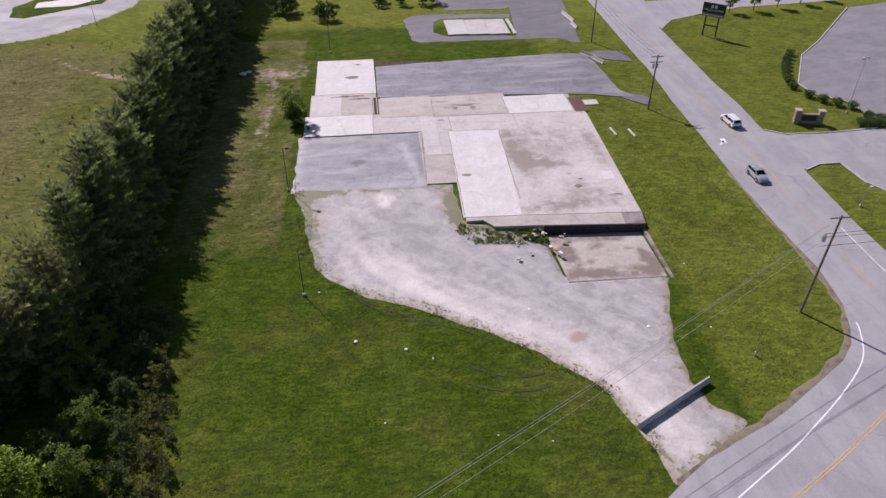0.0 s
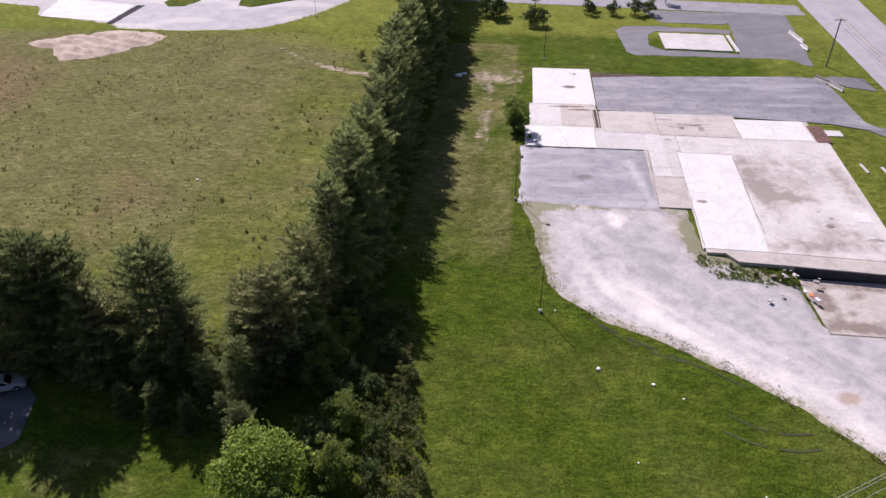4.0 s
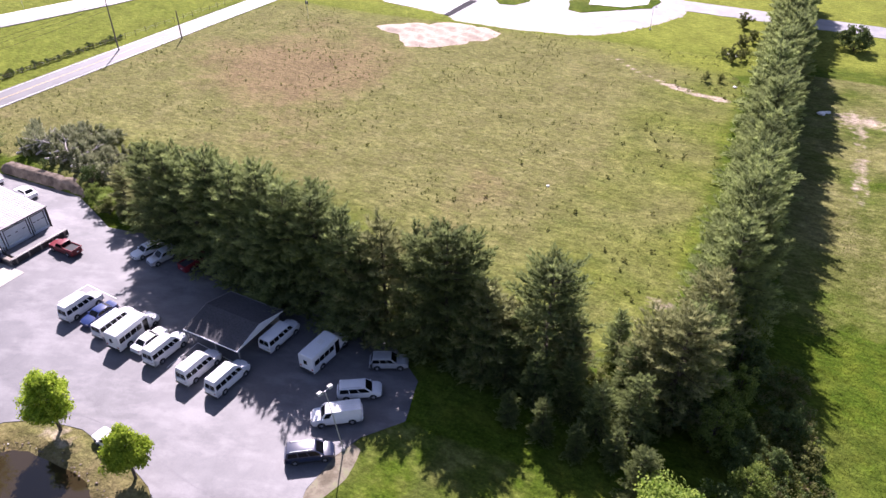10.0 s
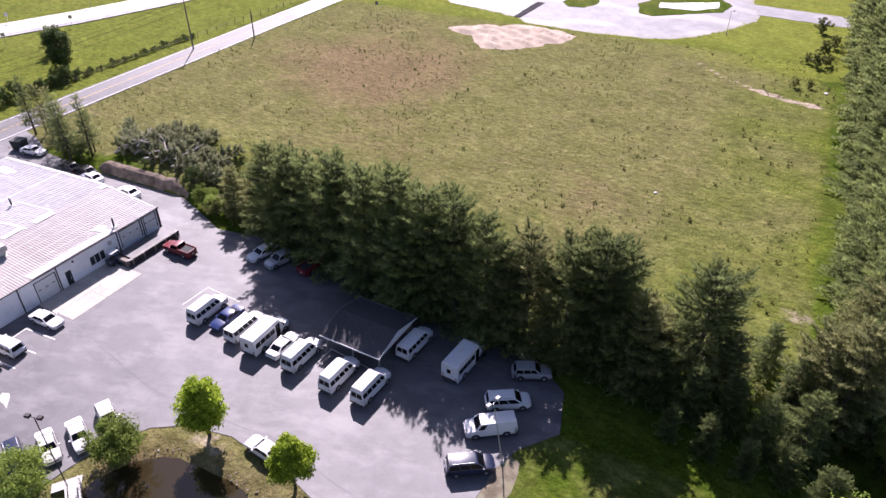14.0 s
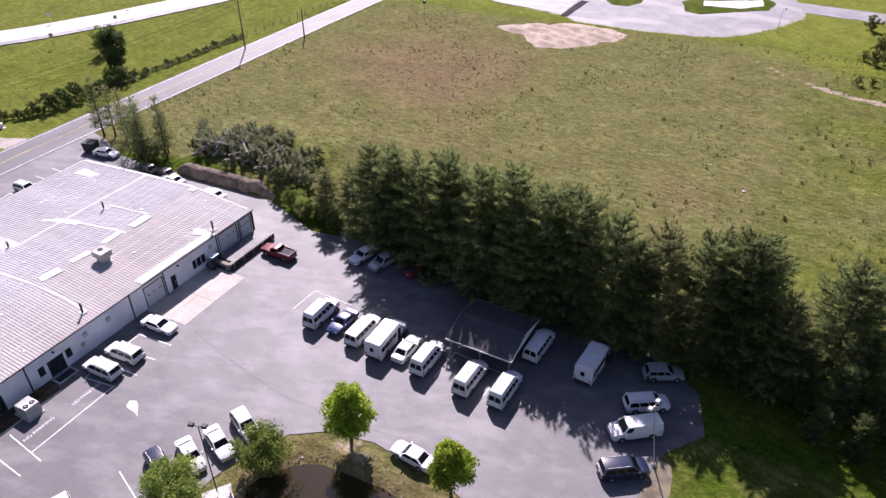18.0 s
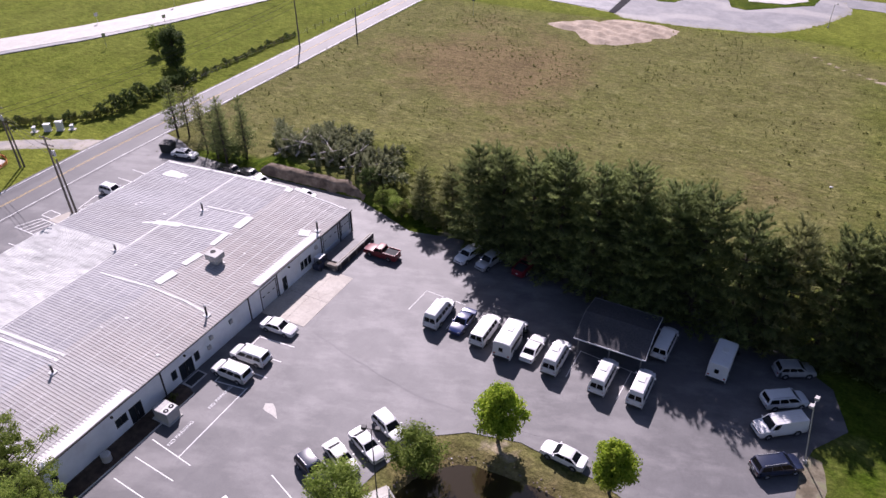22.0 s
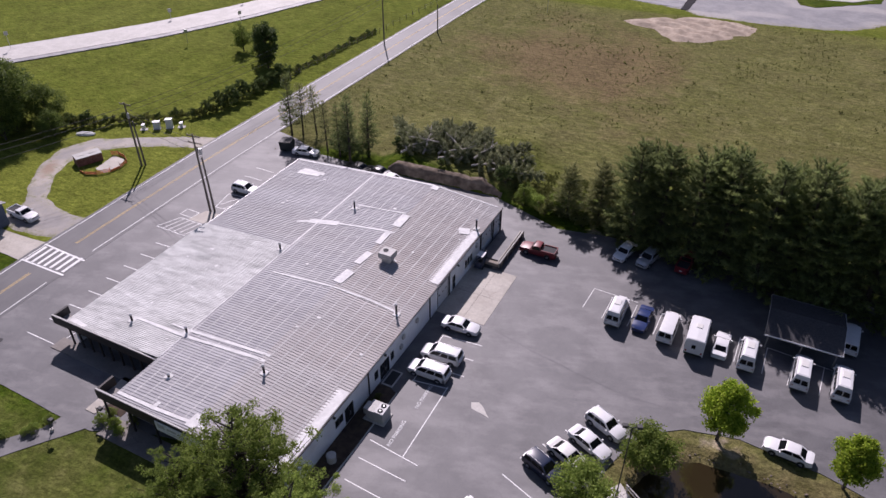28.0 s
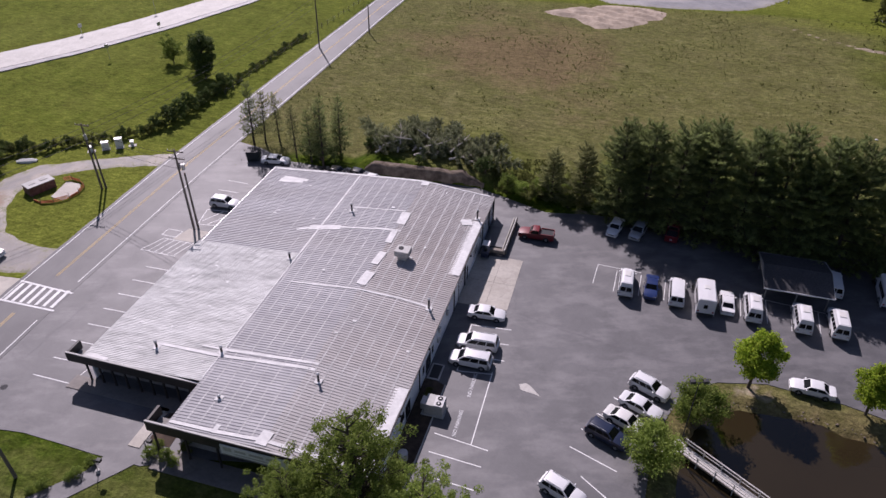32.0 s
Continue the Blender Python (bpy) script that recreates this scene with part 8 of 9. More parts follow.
for k, x, yy, s in ((2, -33.6, 59.6, 0.85), (2, -36.4, 62.0, 1.1), (0, -38.4, 58.0, 1.5), (2, -34.8, 55.6, 0.95), (0, -31.6, 54.0, 0.95), (2, -38.6, 65.6, 1.2), (0, -40.6, 62.0, 1.3), (0, -33.4, 67.8, 1.5), (2, -33.8, 71.6, 1.2), (0, -44.0, 59.6, 1.2), (1, -47.6, 58.6, 1.3)):
    plant((s1, s2, s3)[k], x, yy, rng.uniform(0, 360), s)
plant(s3, -13.6, 125.2, 200, 1.18, label="leafy green bush at the slab's edge")
plant(s1, -12.9, 124.0, 20, 0.9)
# brambles and rank weeds along the wood's edge
def thicket(name, n, seed, mt, tall, label):
    rg = np.random.default_rng(seed)
    yv = rg.uniform(31.0, 71.0, n)
    xv = np.interp(yv, [31, 42, 54, 68, 71], [-19.6, -21.1, -23.4, -26.2, -27.0]) - rg.uniform(0.0, 1.0, n) ** 1.4 * 6.0 + 0.5 * np.sin(yv * 1.3)
    rv = rg.uniform(0.25, 0.6, n)
    cs = np.stack([xv, yv, rg.uniform(0.1, tall, n) * (0.6 + 0.5 * np.sin(yv * 0.9 + xv * 0.5) ** 2)], 1)
    V = leaf_cloud(rg, cs, rv, 26, 0.12)
    tagged(link_mesh(name, quad_mesh(name, V, quads(V)), M[mt]), label, "brambles", kind="stuff")


thicket("brambles", 620, 71, "weed", 1.7, "tangled yellow-green brambles at the wood's edge")
thicket("brambles", 420, 72, "dull", 2.1, "dark tangled undergrowth at the wood's edge")
thicket("brambles", 200, 73, "straw", 1.4, "dry brown stalks among the brambles")
# hedgerow beyond the west road
line = [(-262.0, 26.0), (-240.0, 44.0), (-222.0, 57.0), (-214.6, 62.0), (-206.8, 67.6), (-202.0, 71.4), (-199.8, 77.0), (-199.0, 85.0), (-197.6, 94.0), (-196.8, 104.0), (-195.8, 114.0), (-193.6, 130.0)]
for j, (x, yy) in enumerate(resample(line, 1.0, 0.9, 3, closed=False)):
    plant((s1, s2, s2)[j % 3], x, yy, rng.uniform(0, 360), rng.uniform(0.5, 0.95) * (1.1 if 73 < yy < 98 and j % 3 == 0 else 0.45 if yy > 100 else 0.66 if yy > 60 else 1.0))
big = broadleaf(209, 13.0, 6.5, "oak", "oak_tree", "large dense dark green tree", clear=0.05, lobes=110, per=110, size=0.2, lobe=0.3)
settle(big, -229.4, 52.6, 0, 1.1)
plant(big, -237.0, 47.0, 90, 1.15)
plant(big, -234.6, 56.0, 140, 0.95)
plant(big, -246.0, 40.0, 190, 1.1)
plant(big, -224.6, 56.4, 250, 0.7)
plant(big, -228.0, 49.0, 310, 0.85)
plant(big, -220.6, 53.4, 35, 0.45)
ivy = broadleaf(210, 11.4, 3.3, "dull", "ivy_tree", "ivy-clad dark tree standing in the meadow", clear=0.02, lobes=110, per=110, size=0.22, shape=0.5, lobe=0.32)
settle(ivy, -204.4, 98.8)
plant(s3, -216.0, 105.4, 120, 1.05)
plant(s3, -207.6, 101.0, 60, 1.0)
plant(s2, -208.4, 102.4, 0, 0.9)
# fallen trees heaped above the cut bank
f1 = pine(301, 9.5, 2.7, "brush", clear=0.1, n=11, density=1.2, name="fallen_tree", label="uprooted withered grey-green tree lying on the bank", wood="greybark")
for j, (x, yy, turn, s) in enumerate(((-156.5, 70.4, 60, 1.0), (-153.0, 71.6, 100, 1.0), (-149.6, 70.8, 40, 1.1), (-146.4, 71.4, 75, 1.0), (-143.4, 70.8, 25, 1.05), (-141.6, 72.6, 60, 1.0), (-152.0, 75.0, 20, 0.95), (-147.6, 75.4, 130, 1.0), (-144.6, 73.8, 95, 1.05), (-155.2, 73.2, 140, 0.95), (-150.4, 72.6, 80, 1.1), (-140.0, 71.0, 5, 0.9))):
    m = pose(x, yy, height(x, yy) + 0.7 * s, 0, 0, turn) @ pose(0, 0, 0, 0, 80 + 4 * (j % 3), 0)
    ob = f1 if j == 0 else copy_thing(f1, m)
    ob.matrix_basis = m
    ob.scale = (s, s, s)
for x, yy, s in ((-148.6, 69.4, 0.4), (-137.0, 69.0, 0.8), (-158.4, 73.0, 0.6)):
    plant(s1, x, yy, x * 37, s)
dt = thing("dead_trunk", "bare pale grey trunk lying across the brush", "tree trunk", group="felled trunks")
tb = taper([(0, 0, 0), (1.5, 0.2, 0.5), (3.2, 0.1, 0.9), (5.4, 0.5, 1.6)], [0.15, 0.12, 0.085, 0.04])
part("stem", tb, M["greybark"], dt)
for a, b in (((2.2, 0.15, 0.65), (3.4, 1.2, 1.5)), ((3.0, 0.1, 0.85), (4.2, -0.9, 1.7)), ((3.8, 0.2, 1.1), (5.0, 1.2, 2.0))):
    part("branch", rodbm(a, b, 0.05, 0.015, 6), M["greybark"], dt)
for j, (x, yy, turn, up) in enumerate(((-156.0, 70.6, 35, 1.5), (-152.6, 72.0, 100, 1.9), (-149.0, 71.2, 20, 1.8), (-146.0, 72.6, 140, 2.0), (-143.6, 71.6, 60, 1.6), (-150.8, 74.0, 200, 2.0))):
    m = pose(x, yy, height(x, yy) + up, 0, 4, turn)
    ob = dt if j == 0 else copy_thing(dt, m)
    ob.matrix_basis = m
# small far trees and round bushes east of the east road
ball = broadleaf(211, 1.7, 1.15, "dull", "round_bush", "clipped round dark green bush", "shrub", clear=0.02, lobes=40, per=70, size=0.07, group="clipped bushes", lobe=0.4, low=0.2)
settle(ball, 91.6, 131.4)
for j in range(9):
    plant(ball, 92.0 + 0.08 * j * j + 0.5 * j, 133.6 + 2.1 * j, 40 * j, 1.0)
for x, yy in ((92.6, 126.6), (94.2, 124.2), (96.0, 122.2), (98.2, 120.2), (98.6, 115.4), (100.4, 114.2), (95.4, 112.8), (97.2, 112.6), (99.0, 112.2)):
    plant(ball, x, yy, x * 50, 1.1)
t2 = broadleaf(212, 5.4, 2.3, "green", "street_tree", "small round-crowned street tree on mown grass", clear=0.3, lobes=44, per=80, size=0.13, group="street trees")
settle(t2, 101.2, 183.6)
for x, yy in ((108.6, 184.4), (116.6, 186.4), (124.9, 189.0), (133.0, 192.0), (28.0, 212.0), (-9.1, 205.0), (5.0, 206.0)):
    plant(t2, x, yy, x * 9, 1.0)
for x, yy, s in ((-10.4, 190.2, 1.2), (-8.4, 189.8, 1.1), (-20.6, 196.0, 1.5), (-22.6, 198.4, 1.3), (-18.6, 197.4, 1.0), (-166.8, 69.6, 0.9), (-169.4, 70.4, 0.8), (-163.8, 69.0, 0.8), (5.4, 199.8, 0.9), (12.0, 200.6, 0.9), (18.0, 200.2, 1.1), (22.0, 201.0, 1.0), (-10.8, 121.0, 0.35), (-157.4, 6.2, 0.42), (-157.2, 7.6, 0.45), (-157.6, 8.4, 0.4), (-134.8, 19.8, 0.3), (-134.9, 18.9, 0.25), (20.4, 82.4, 0.3), (23.6, 81.6, 0.32), (17.4, 84.0, 0.26), (25.0, 80.6, 0.28), (21.8, 83.4, 0.25)):
    plant(s1 if s > 0.5 else s2, x, yy, x * 31, s)
for x, yy, s in ((-46.8, 176.4, 1.1), (-44.6, 178.0, 0.9), (-49.0, 178.6, 0.8), (-50.4, 161.2, 0.7), (-47.4, 162.0, 0.6), (-45.4, 186.0, 1.2), (-43.4, 192.0, 1.1), (-47.0, 204.0, 1.3)):
    plant(s2, x, yy, x * 29, s)
for x, yy, s in ((-166.4, 1.0, 0.45), (-166.9, 0.4, 0.35), (-168.7, -1.0, 0.45), (-169.6, -1.8, 0.32), (-160.6, 4.8, 0.5), (-158.9, 4.9, 0.5), (-160.4, 6.0, 0.42), (-157.8, 4.4, 0.4)):
    plant(s4, x, yy, x * 20, s)


# ---- grass and weeds ----
def tufts_mesh(name, pts, n, length, width, mt, seed, label):
    rg = np.random.default_rng(seed)
    P = np.array(pts)
    V = blades(rg, P, np.tile([0, 0, 0.9], (len(P), 1)), n, length, width, 0.4)
    ob = link_mesh(name, quad_mesh(name, V, quads(V, 3)), M[mt])
    tagged(ob, label, name.replace("_", " "), kind="stuff")


def scatter(n, seed, poly, keep):
    rg = np.random.default_rng(seed)
    xs, ys = [p[0] for p in poly], [p[1] for p in poly]
    out = []
    while len(out) < n:
        x, y = rg.uniform(min(xs), max(xs)), rg.uniform(min(ys), max(ys))
        if inside(x, y, poly) and keep(x, y) > rg.uniform():
            out.append((x, y, height(x, y)))
    return out


tufts_mesh("field_grass", scatter(9000, 11, FIELD, lambda x, y: 0.35 + 0.65 * step(spread(x, y, 0.09, 2), -0.1, 0.35)), 3, 0.17, 0.09, "weed", 12, "tall tangled yellow-green field grass")
tufts_mesh("dry_stalks", scatter(6000, 13, FIELD, lambda x, y: 0.2 + 0.8 * step(spread(x, y, 0.05, 9), 0.0, 0.4)), 3, 0.2, 0.07, "straw", 14, "dry straw-coloured grass stalks")
weed = broadleaf(213, 1.0, 0.62, "darkweed", "field_weed", "bushy olive weed standing in the field", "weed", clear=0.02, lobes=8, per=34, size=0.1, group="field weeds", lobe=0.42, low=0.2)
wr = np.random.default_rng(44)
for j, (x, yy, zz) in enumerate(scatter(130, 15, FIELD, lambda x, y: 0.10 + step(x, -95, -45) * step(spread(x, y, 0.05, 4), -0.1, 0.3))):
    if j == 0:
        settle(weed, x, yy, 0, 0.7)
    else:
        plant(weed, x, yy, wr.uniform(0, 360), wr.uniform(0.3, 0.75))
tufts_mesh("field_tufts", scatter(1300, 27, FIELD, lambda x, y: 0.1 + step(spread(x, y, 0.06, 5), 0.0, 0.35)), 10, 0.42, 0.1, "weed", 28, "pale coarse grass tufts in the field")
MEADOW = [(-196.0, 68.0), (-197.0, 150.0), (-216.0, 160.0), (-240.0, 108.0), (-262.0, 72.0), (-240.0, 48.0), (-212.0, 66.0)]
tufts_mesh("meadow_grass", scatter(2500, 17, MEADOW, lambda x, y: 0.3 + 0.7 * step(spread(x, y, 0.08, 6), -0.2, 0.3)), 3, 0.14, 0.09, "lawnblade", 18, "rough green meadow grass")
LAWN = [(-20.0, 34.0), (27.0, 38.0), (27.0, 46.0), (21.0, 55.6), (5.0, 67.0), (-4.4, 71.6), (-9.4, 77.4), (-11.0, 92.0), (-13.0, 117.0), (-24.0, 117.0), (-26.0, 70.0), (-22.0, 50.0)]
tufts_mesh("lawn_grass", scatter(14000, 19, LAWN, lambda x, y: 0.3 + 0.7 * step(spread(x, y, 0.2, 6), -0.2, 0.3)), 3, 0.12, 0.07, "lawnblade", 20, "short green lawn grass in uneven tufts")
VERGE = [(41.0, 48.0), (48.0, 50.0), (56.0, 57.0), (58.6, 70.0), (59.6, 90.0), (61.0, 120.0), (60.6, 128.0), (48.0, 128.0), (44.4, 122.0), (42.4, 86.0), (41.6, 70.0), (37.4, 54.0)]
tufts_mesh("verge_grass", scatter(6000, 21, VERGE, lambda x, y: 0.3 + 0.7 * step(spread(x, y, 0.2, 6), -0.2, 0.3)), 3, 0.13, 0.07, "lawnblade", 22, "green verge grass in uneven tufts")
EDGE = [(-12.6, 104.0), (-11.4, 92.0), (-10.8, 80.0), (-4.0, 71.4), (6.0, 67.0), (16.0, 60.2), (26.0, 50.0), (28.0, 42.0), (29.8, 42.0), (27.6, 51.0), (17.0, 62.4), (6.4, 69.2), (-3.0, 74.0), (-8.6, 82.0), (-9.0, 92.0), (-10.8, 100.0)]
tufts_mesh("edge_weeds", scatter(1100, 23, EDGE, lambda x, y: 0.15 + step(spread(x, y, 0.3, 3), 0.0, 0.3)), 5, 0.22, 0.07, "weed", 24, "ragged weeds along the gravel's edge")
BANK = [(-136.0, 67.0), (-130.0, 65.4), (-119.0, 65.2), (-118.0, 74.0), (-128.0, 79.0), (-137.0, 76.0)]
tufts_mesh("bank_weeds", scatter(1500, 29, BANK, lambda x, y: 0.25 + step(spread(x, y, 0.2, 5), -0.1, 0.3)), 8, 0.5, 0.13, "weed", 30, "rank green weeds beside the cut bank")
HEAP = [(15.0, 81.4), (22.0, 80.6), (25.8, 80.6), (25.8, 84.0), (19.0, 84.2), (13.6, 86.6), (12.6, 84.8)]
tufts_mesh("heap_weeds", scatter(420, 25, HEAP, lambda x, y: 0.3 + step(spread(x, y, 0.3, 5), -0.1, 0.3)), 9, 0.5, 0.09, "green", 26, "rank green weeds over rubble beside the dock")

# ---- poles, lamps, cables ----
def utility_pole(x, y, h, label, arms=1, lean=(0, 0), twin=False, cans=0, turn=0.0):
    p = thing("utility_pole", label, "utility pole", (x, y, height(x, y)), turn)
    top = Vector((lean[0], lean[1], h))
    part("shaft", taper([(0, 0, -0.6), tuple(top * 0.5), tuple(top)], [0.19, 0.16, 0.12], 10), M["pole"], p)
    if twin:
        part("shaft", taper([(0.45, 0.45, -0.6), (0.4, 0.36, h * 0.35), (0.32, 0.28, h * 0.72)], [0.18, 0.15, 0.12], 10), M["pole"], p)
    for i in range(arms):
        z = h - 0.4 - 1.1 * i
        q = Vector((lean[0], lean[1], 0)) * (z / h)
        part("crossarm", boxbm((q.x, q.y + 0.12, z), (2.5, 0.12, 0.14), 0.01), M["pole"], p)
        for d in (-1.1, -0.5, 0.5, 1.1):
            part("insulator", rodbm((q.x + d, q.y + 0.12, z + 0.06), (q.x + d, q.y + 0.12, z + 0.28), 0.05, 0.03, 6), M["galv"], p)
    for i in range(cans):
        c = part("transformer", rodbm((0.35 * (1 if i % 2 else -1), 0.25, h * 0.76), (0.35 * (1 if i % 2 else -1), 0.25, h * 0.76 + 0.9), 0.24, seg=12), M["galv"], p, "grey transformer can")
        part("bushing", rodbm((0.35 * (1 if i % 2 else -1), 0.25, h * 0.76 + 0.9), (0.35 * (1 if i % 2 else -1), 0.25, h * 0.76 + 1.1), 0.05, seg=6), M["pole"], c)
    return p


utility_pole(55.0, 61.6, 14.6, "tall dark wooden utility pole leaning beside the junction", 1, (1.0, 0.4), cans=1)
utility_pole(57.1, 124.8, 11.2, "wooden utility pole with crossarms and transformers beside the road", 2, (0.2, 0.2), cans=2)
utility_pole(56.8, 164.6, 11.0, "wooden utility pole on the verge", 1)
utility_pole(-197.9, 51.4, 11.6, "twin wooden utility poles on the grass island", 1, (-0.4, 0.2), twin=True, cans=1)
utility_pole(-177.2, 44.0, 13.4, "twin wooden utility poles in the car park with transformers", 2, (-0.4, 0.1), twin=True, cans=3)
utility_pole(-187.4, 123.2, 12.8, "wooden utility pole beside the west road", 1)
utility_pole(-179.0, 136.6, 7.2, "slim wooden roadside pole", 0)
utility_pole(-58.0, 0.5, 11.4, "wooden utility pole at the field corner", 1)
utility_pole(-172.2, -0.6, 8.2, "plain wooden pole on the front lawn", 0, (-0.5, 0))


def wire(a, b, sag, r=0.025, mt="cable", name="cable", label="black overhead power cable", category="cable"):
    A, B = Vector(a), Vector(b)
    pts = [A.lerp(B, k / 14) - Vector((0, 0, sag * 4 * (k / 14) * (1 - k / 14))) for k in range(15)]
    ahead = (B - A).normalized()
    out = ahead.cross(Vector((0, 0, 1))).normalized()
    lift = out.cross(ahead)
    bm = loft([[p + (out * math.cos(k * 1.2566) + lift * math.sin(k * 1.2566)) * r for k in range(5)] for p in pts])
    tagged(part(name, bm, M[mt]), label, category, group="overhead cables")


for dx, dz in ((-0.9, 0), (0.2, 0.1), (1.0, -1.7)):
    wire((54.9 + dx, 62.3 + dx * 0.4, 14.2 + dz - 1.2), (-58.0 + dx, -2.0, 11.0 + dz * 0.4), 2.8, 0.022, "pale_cable", label="pale weathered overhead cable")
for dz, dy in ((0, 0), (-0.9, 0.5), (-2.0, 0.2)):
    wire((54.8, 62.1 + dy, 12.0 + dz), (100.0, 66.0 + dy, 12.4 + dz), 0.7, 0.03)
for dx in (-1.0, 0.0, 1.0):
    wire((57.3 + dx, 126.0, 10.9), (57.0 + dx, 164.6, 10.7), 0.8, 0.018)
for k, dz in enumerate((0, -0.9, -2.2)):
    wire((-198.2, 51.5, 10.9 + dz), (-187.4, 123.2, 12.2 + dz), 1.4, 0.03)
    wire((-198.2, 51.5, 10.9 + dz), (-177.5, 44.1, 12.6 + dz), 0.6, 0.025)
    wire((-198.2, 51.4, 10.9 + dz), (-232.0, -10.0, 11.0 + dz), 1.4, 0.03)


def lamp_post(x, y, h, label, heads=1, turn=0.0, mt="galv", thin=0.07, lean=0.0):
    p = thing("street_lamp", label, "street lamp", (x, y, height(x, y) + 0.04), turn, group="lamps")
    p.matrix_basis = pose(x, y, height(x, y) + 0.04, 0, lean, 0) @ pose(0, 0, 0, 0, 0, turn)
    part("base", rodbm((0, 0, 0), (0, 0, 0.35), 0.22, 0.2, 10), M["curb"], p)
    part("pole", rodbm((0, 0, 0.3), (0, 0, h), thin, thin * 0.7, 8), M[mt], p)
    for i in range(heads):
        s = (-1) ** i if heads > 1 else 1
        a = part("arm", rodbm((0, 0, h - 0.05), (s * 0.5, 0, h + 0.12), 0.035, seg=6), M[mt], p)
        part("lamp_head", boxbm((s * 0.65, 0, h + 0.14), (0.5, 0.42, 0.32), 0.05, None), M["trim"] if mt != "galv" else M["hvac"], p)


lamp_post(-9.4, 72.2, 7.6, "thin dark lamp post in the lawn", 0, mt="trim", thin=0.06)
lamp_post(-13.1, 99.2, 7.6, "thin dark post with a small head at the asphalt's edge", 1, mt="trim", thin=0.06)
lamp_post(-7.4, 162.8, 10.0, "tall lamp post on the far grass", 1, mt="trim")
lamp_post(96.0, 118.4, 11.2, "tall slim car park lamp with a twin head", 2, 20)
lamp_post(78.0, 85.0, 3.4, "short post with a sign plate", 1)
lamp_post(-69.6, 39.8, 8.3, "tall leaning car park floodlight post at the verge", 2, 70, lean=-9)
lamp_post(-107.5, 17.9, 10.4, "tall black floodlight post with two heads", 2, 15, mt="trim")
lamp_post(-164.6, 1.8, 1.9, "short garden lamp with a globe beside the drive", 1, mt="trim", thin=0.05)
lamp_post(-161.0, 5.0, 2.0, "short black garden lamp on the walkway", 1, mt="trim", thin=0.05)
lamp_post(-69.1, 192.2, 6.0, "slim lamp post by the far lot", 1)

# timber shelter in the shade of the pines
sh = thing("shelter", "open-fronted shelter with a dark shingle roof under the pines", "shelter", (-91.4, 49.6, 0.045), -3)
for x in (-3.8, 0, 3.8):
    for y in (-3.6, 3.6):
        part("post", boxbm((x, y, 1.25), (0.16, 0.16, 2.5), 0.01), M["barnwood"], sh)
part("back_wall", boxbm((0, 3.75, 1.2), (7.8, 0.1, 2.4), 0.01), M["barnwood"], sh)
for s in (-1, 1):
    bm = bmesh.new()
    q = [(-4.3, s * 4.2, 2.55), (4.3, s * 4.2, 2.55), (4.3, 0, 3.6), (-4.3, 0, 3.6)]
    a = [bm.verts.new(p) for p in q]
    b = [bm.verts.new((p[0], p[1], p[2] - 0.12)) for p in q]
    bm.faces.new(a)
    bm.faces.new(b[::-1])
    for i in range(4):
        bm.faces.new((a[i], b[i], b[(i + 1) % 4], a[(i + 1) % 4]))
    bmesh.ops.recalc_face_normals(bm, faces=bm.faces)
    part("roof_slope", bm, M["shelter_roof"], sh)
    # The rear eaves board gets a darker tone for the pines' shade there.
    part("eave_board", boxbm((0, s * 4.24, 2.5), (8.7, 0.06, 0.18), 0.01), M["sign_white"] if s < 0 else M["barnwood"], sh, "pale eaves board" if s < 0 else "")
for s in (-1, 1):
    bm = bmesh.new()
    for y0, z0, y1, z1 in ((-4.2, 2.55, 0, 3.6), (0, 3.6, 4.2, 2.55)):
        v = [bm.verts.new((s * 4.33, y0, z0 - 0.15)), bm.verts.new((s * 4.33, y1, z1 - 0.15)), bm.verts.new((s * 4.33, y1, z1 + 0.03)), bm.verts.new((s * 4.33, y0, z0 + 0.03))]
        w = [bm.verts.new((k.co.x - s * 0.05, k.co.y, k.co.z)) for k in v]
        bm.faces.new(v)
        bm.faces.new(w[::-1])
        for i in range(4):
            bm.faces.new((v[i], w[i], w[(i + 1) % 4], v[(i + 1) % 4]))
    bmesh.ops.recalc_face_normals(bm, faces=bm.faces)
    # West gable trim is darkened for shade too; only the east is white.
    part("gable_board", bm, M["sign_white"] if s > 0 else M["barnwood"], sh, "pale gable board" if s > 0 else "")
    bm = bmesh.new()
    v = [[bm.verts.new((s * xx, y0, z0)) for y0, z0 in ((-4.1, 2.42), (4.1, 2.42), (0.0, 3.45))] for xx in (4.2, 4.26)]
    bm.faces.new(v[0])
    bm.faces.new(v[1][::-1])
    for i in range(3):
        bm.faces.new((v[0][i], v[1][i], v[1][(i + 1) % 3], v[0][(i + 1) % 3]))
    bmesh.ops.recalc_face_normals(bm, faces=bm.faces)
    part("gable_panel", bm, M["sign_white"] if s > 0 else M["barnwood"], sh, "white boarded gable" if s > 0 else "")

# ---- concrete barriers ----
def jersey(L):
    prof = [(-0.3, 0), (-0.3, 0.08), (-0.12, 0.35), (-0.08, 0.82), (0.08, 0.82), (0.12, 0.35), (0.3, 0.08), (0.3, 0)]
    return loft([[(x, y, z) for y, z in prof] for x in (-L / 2, L / 2)])


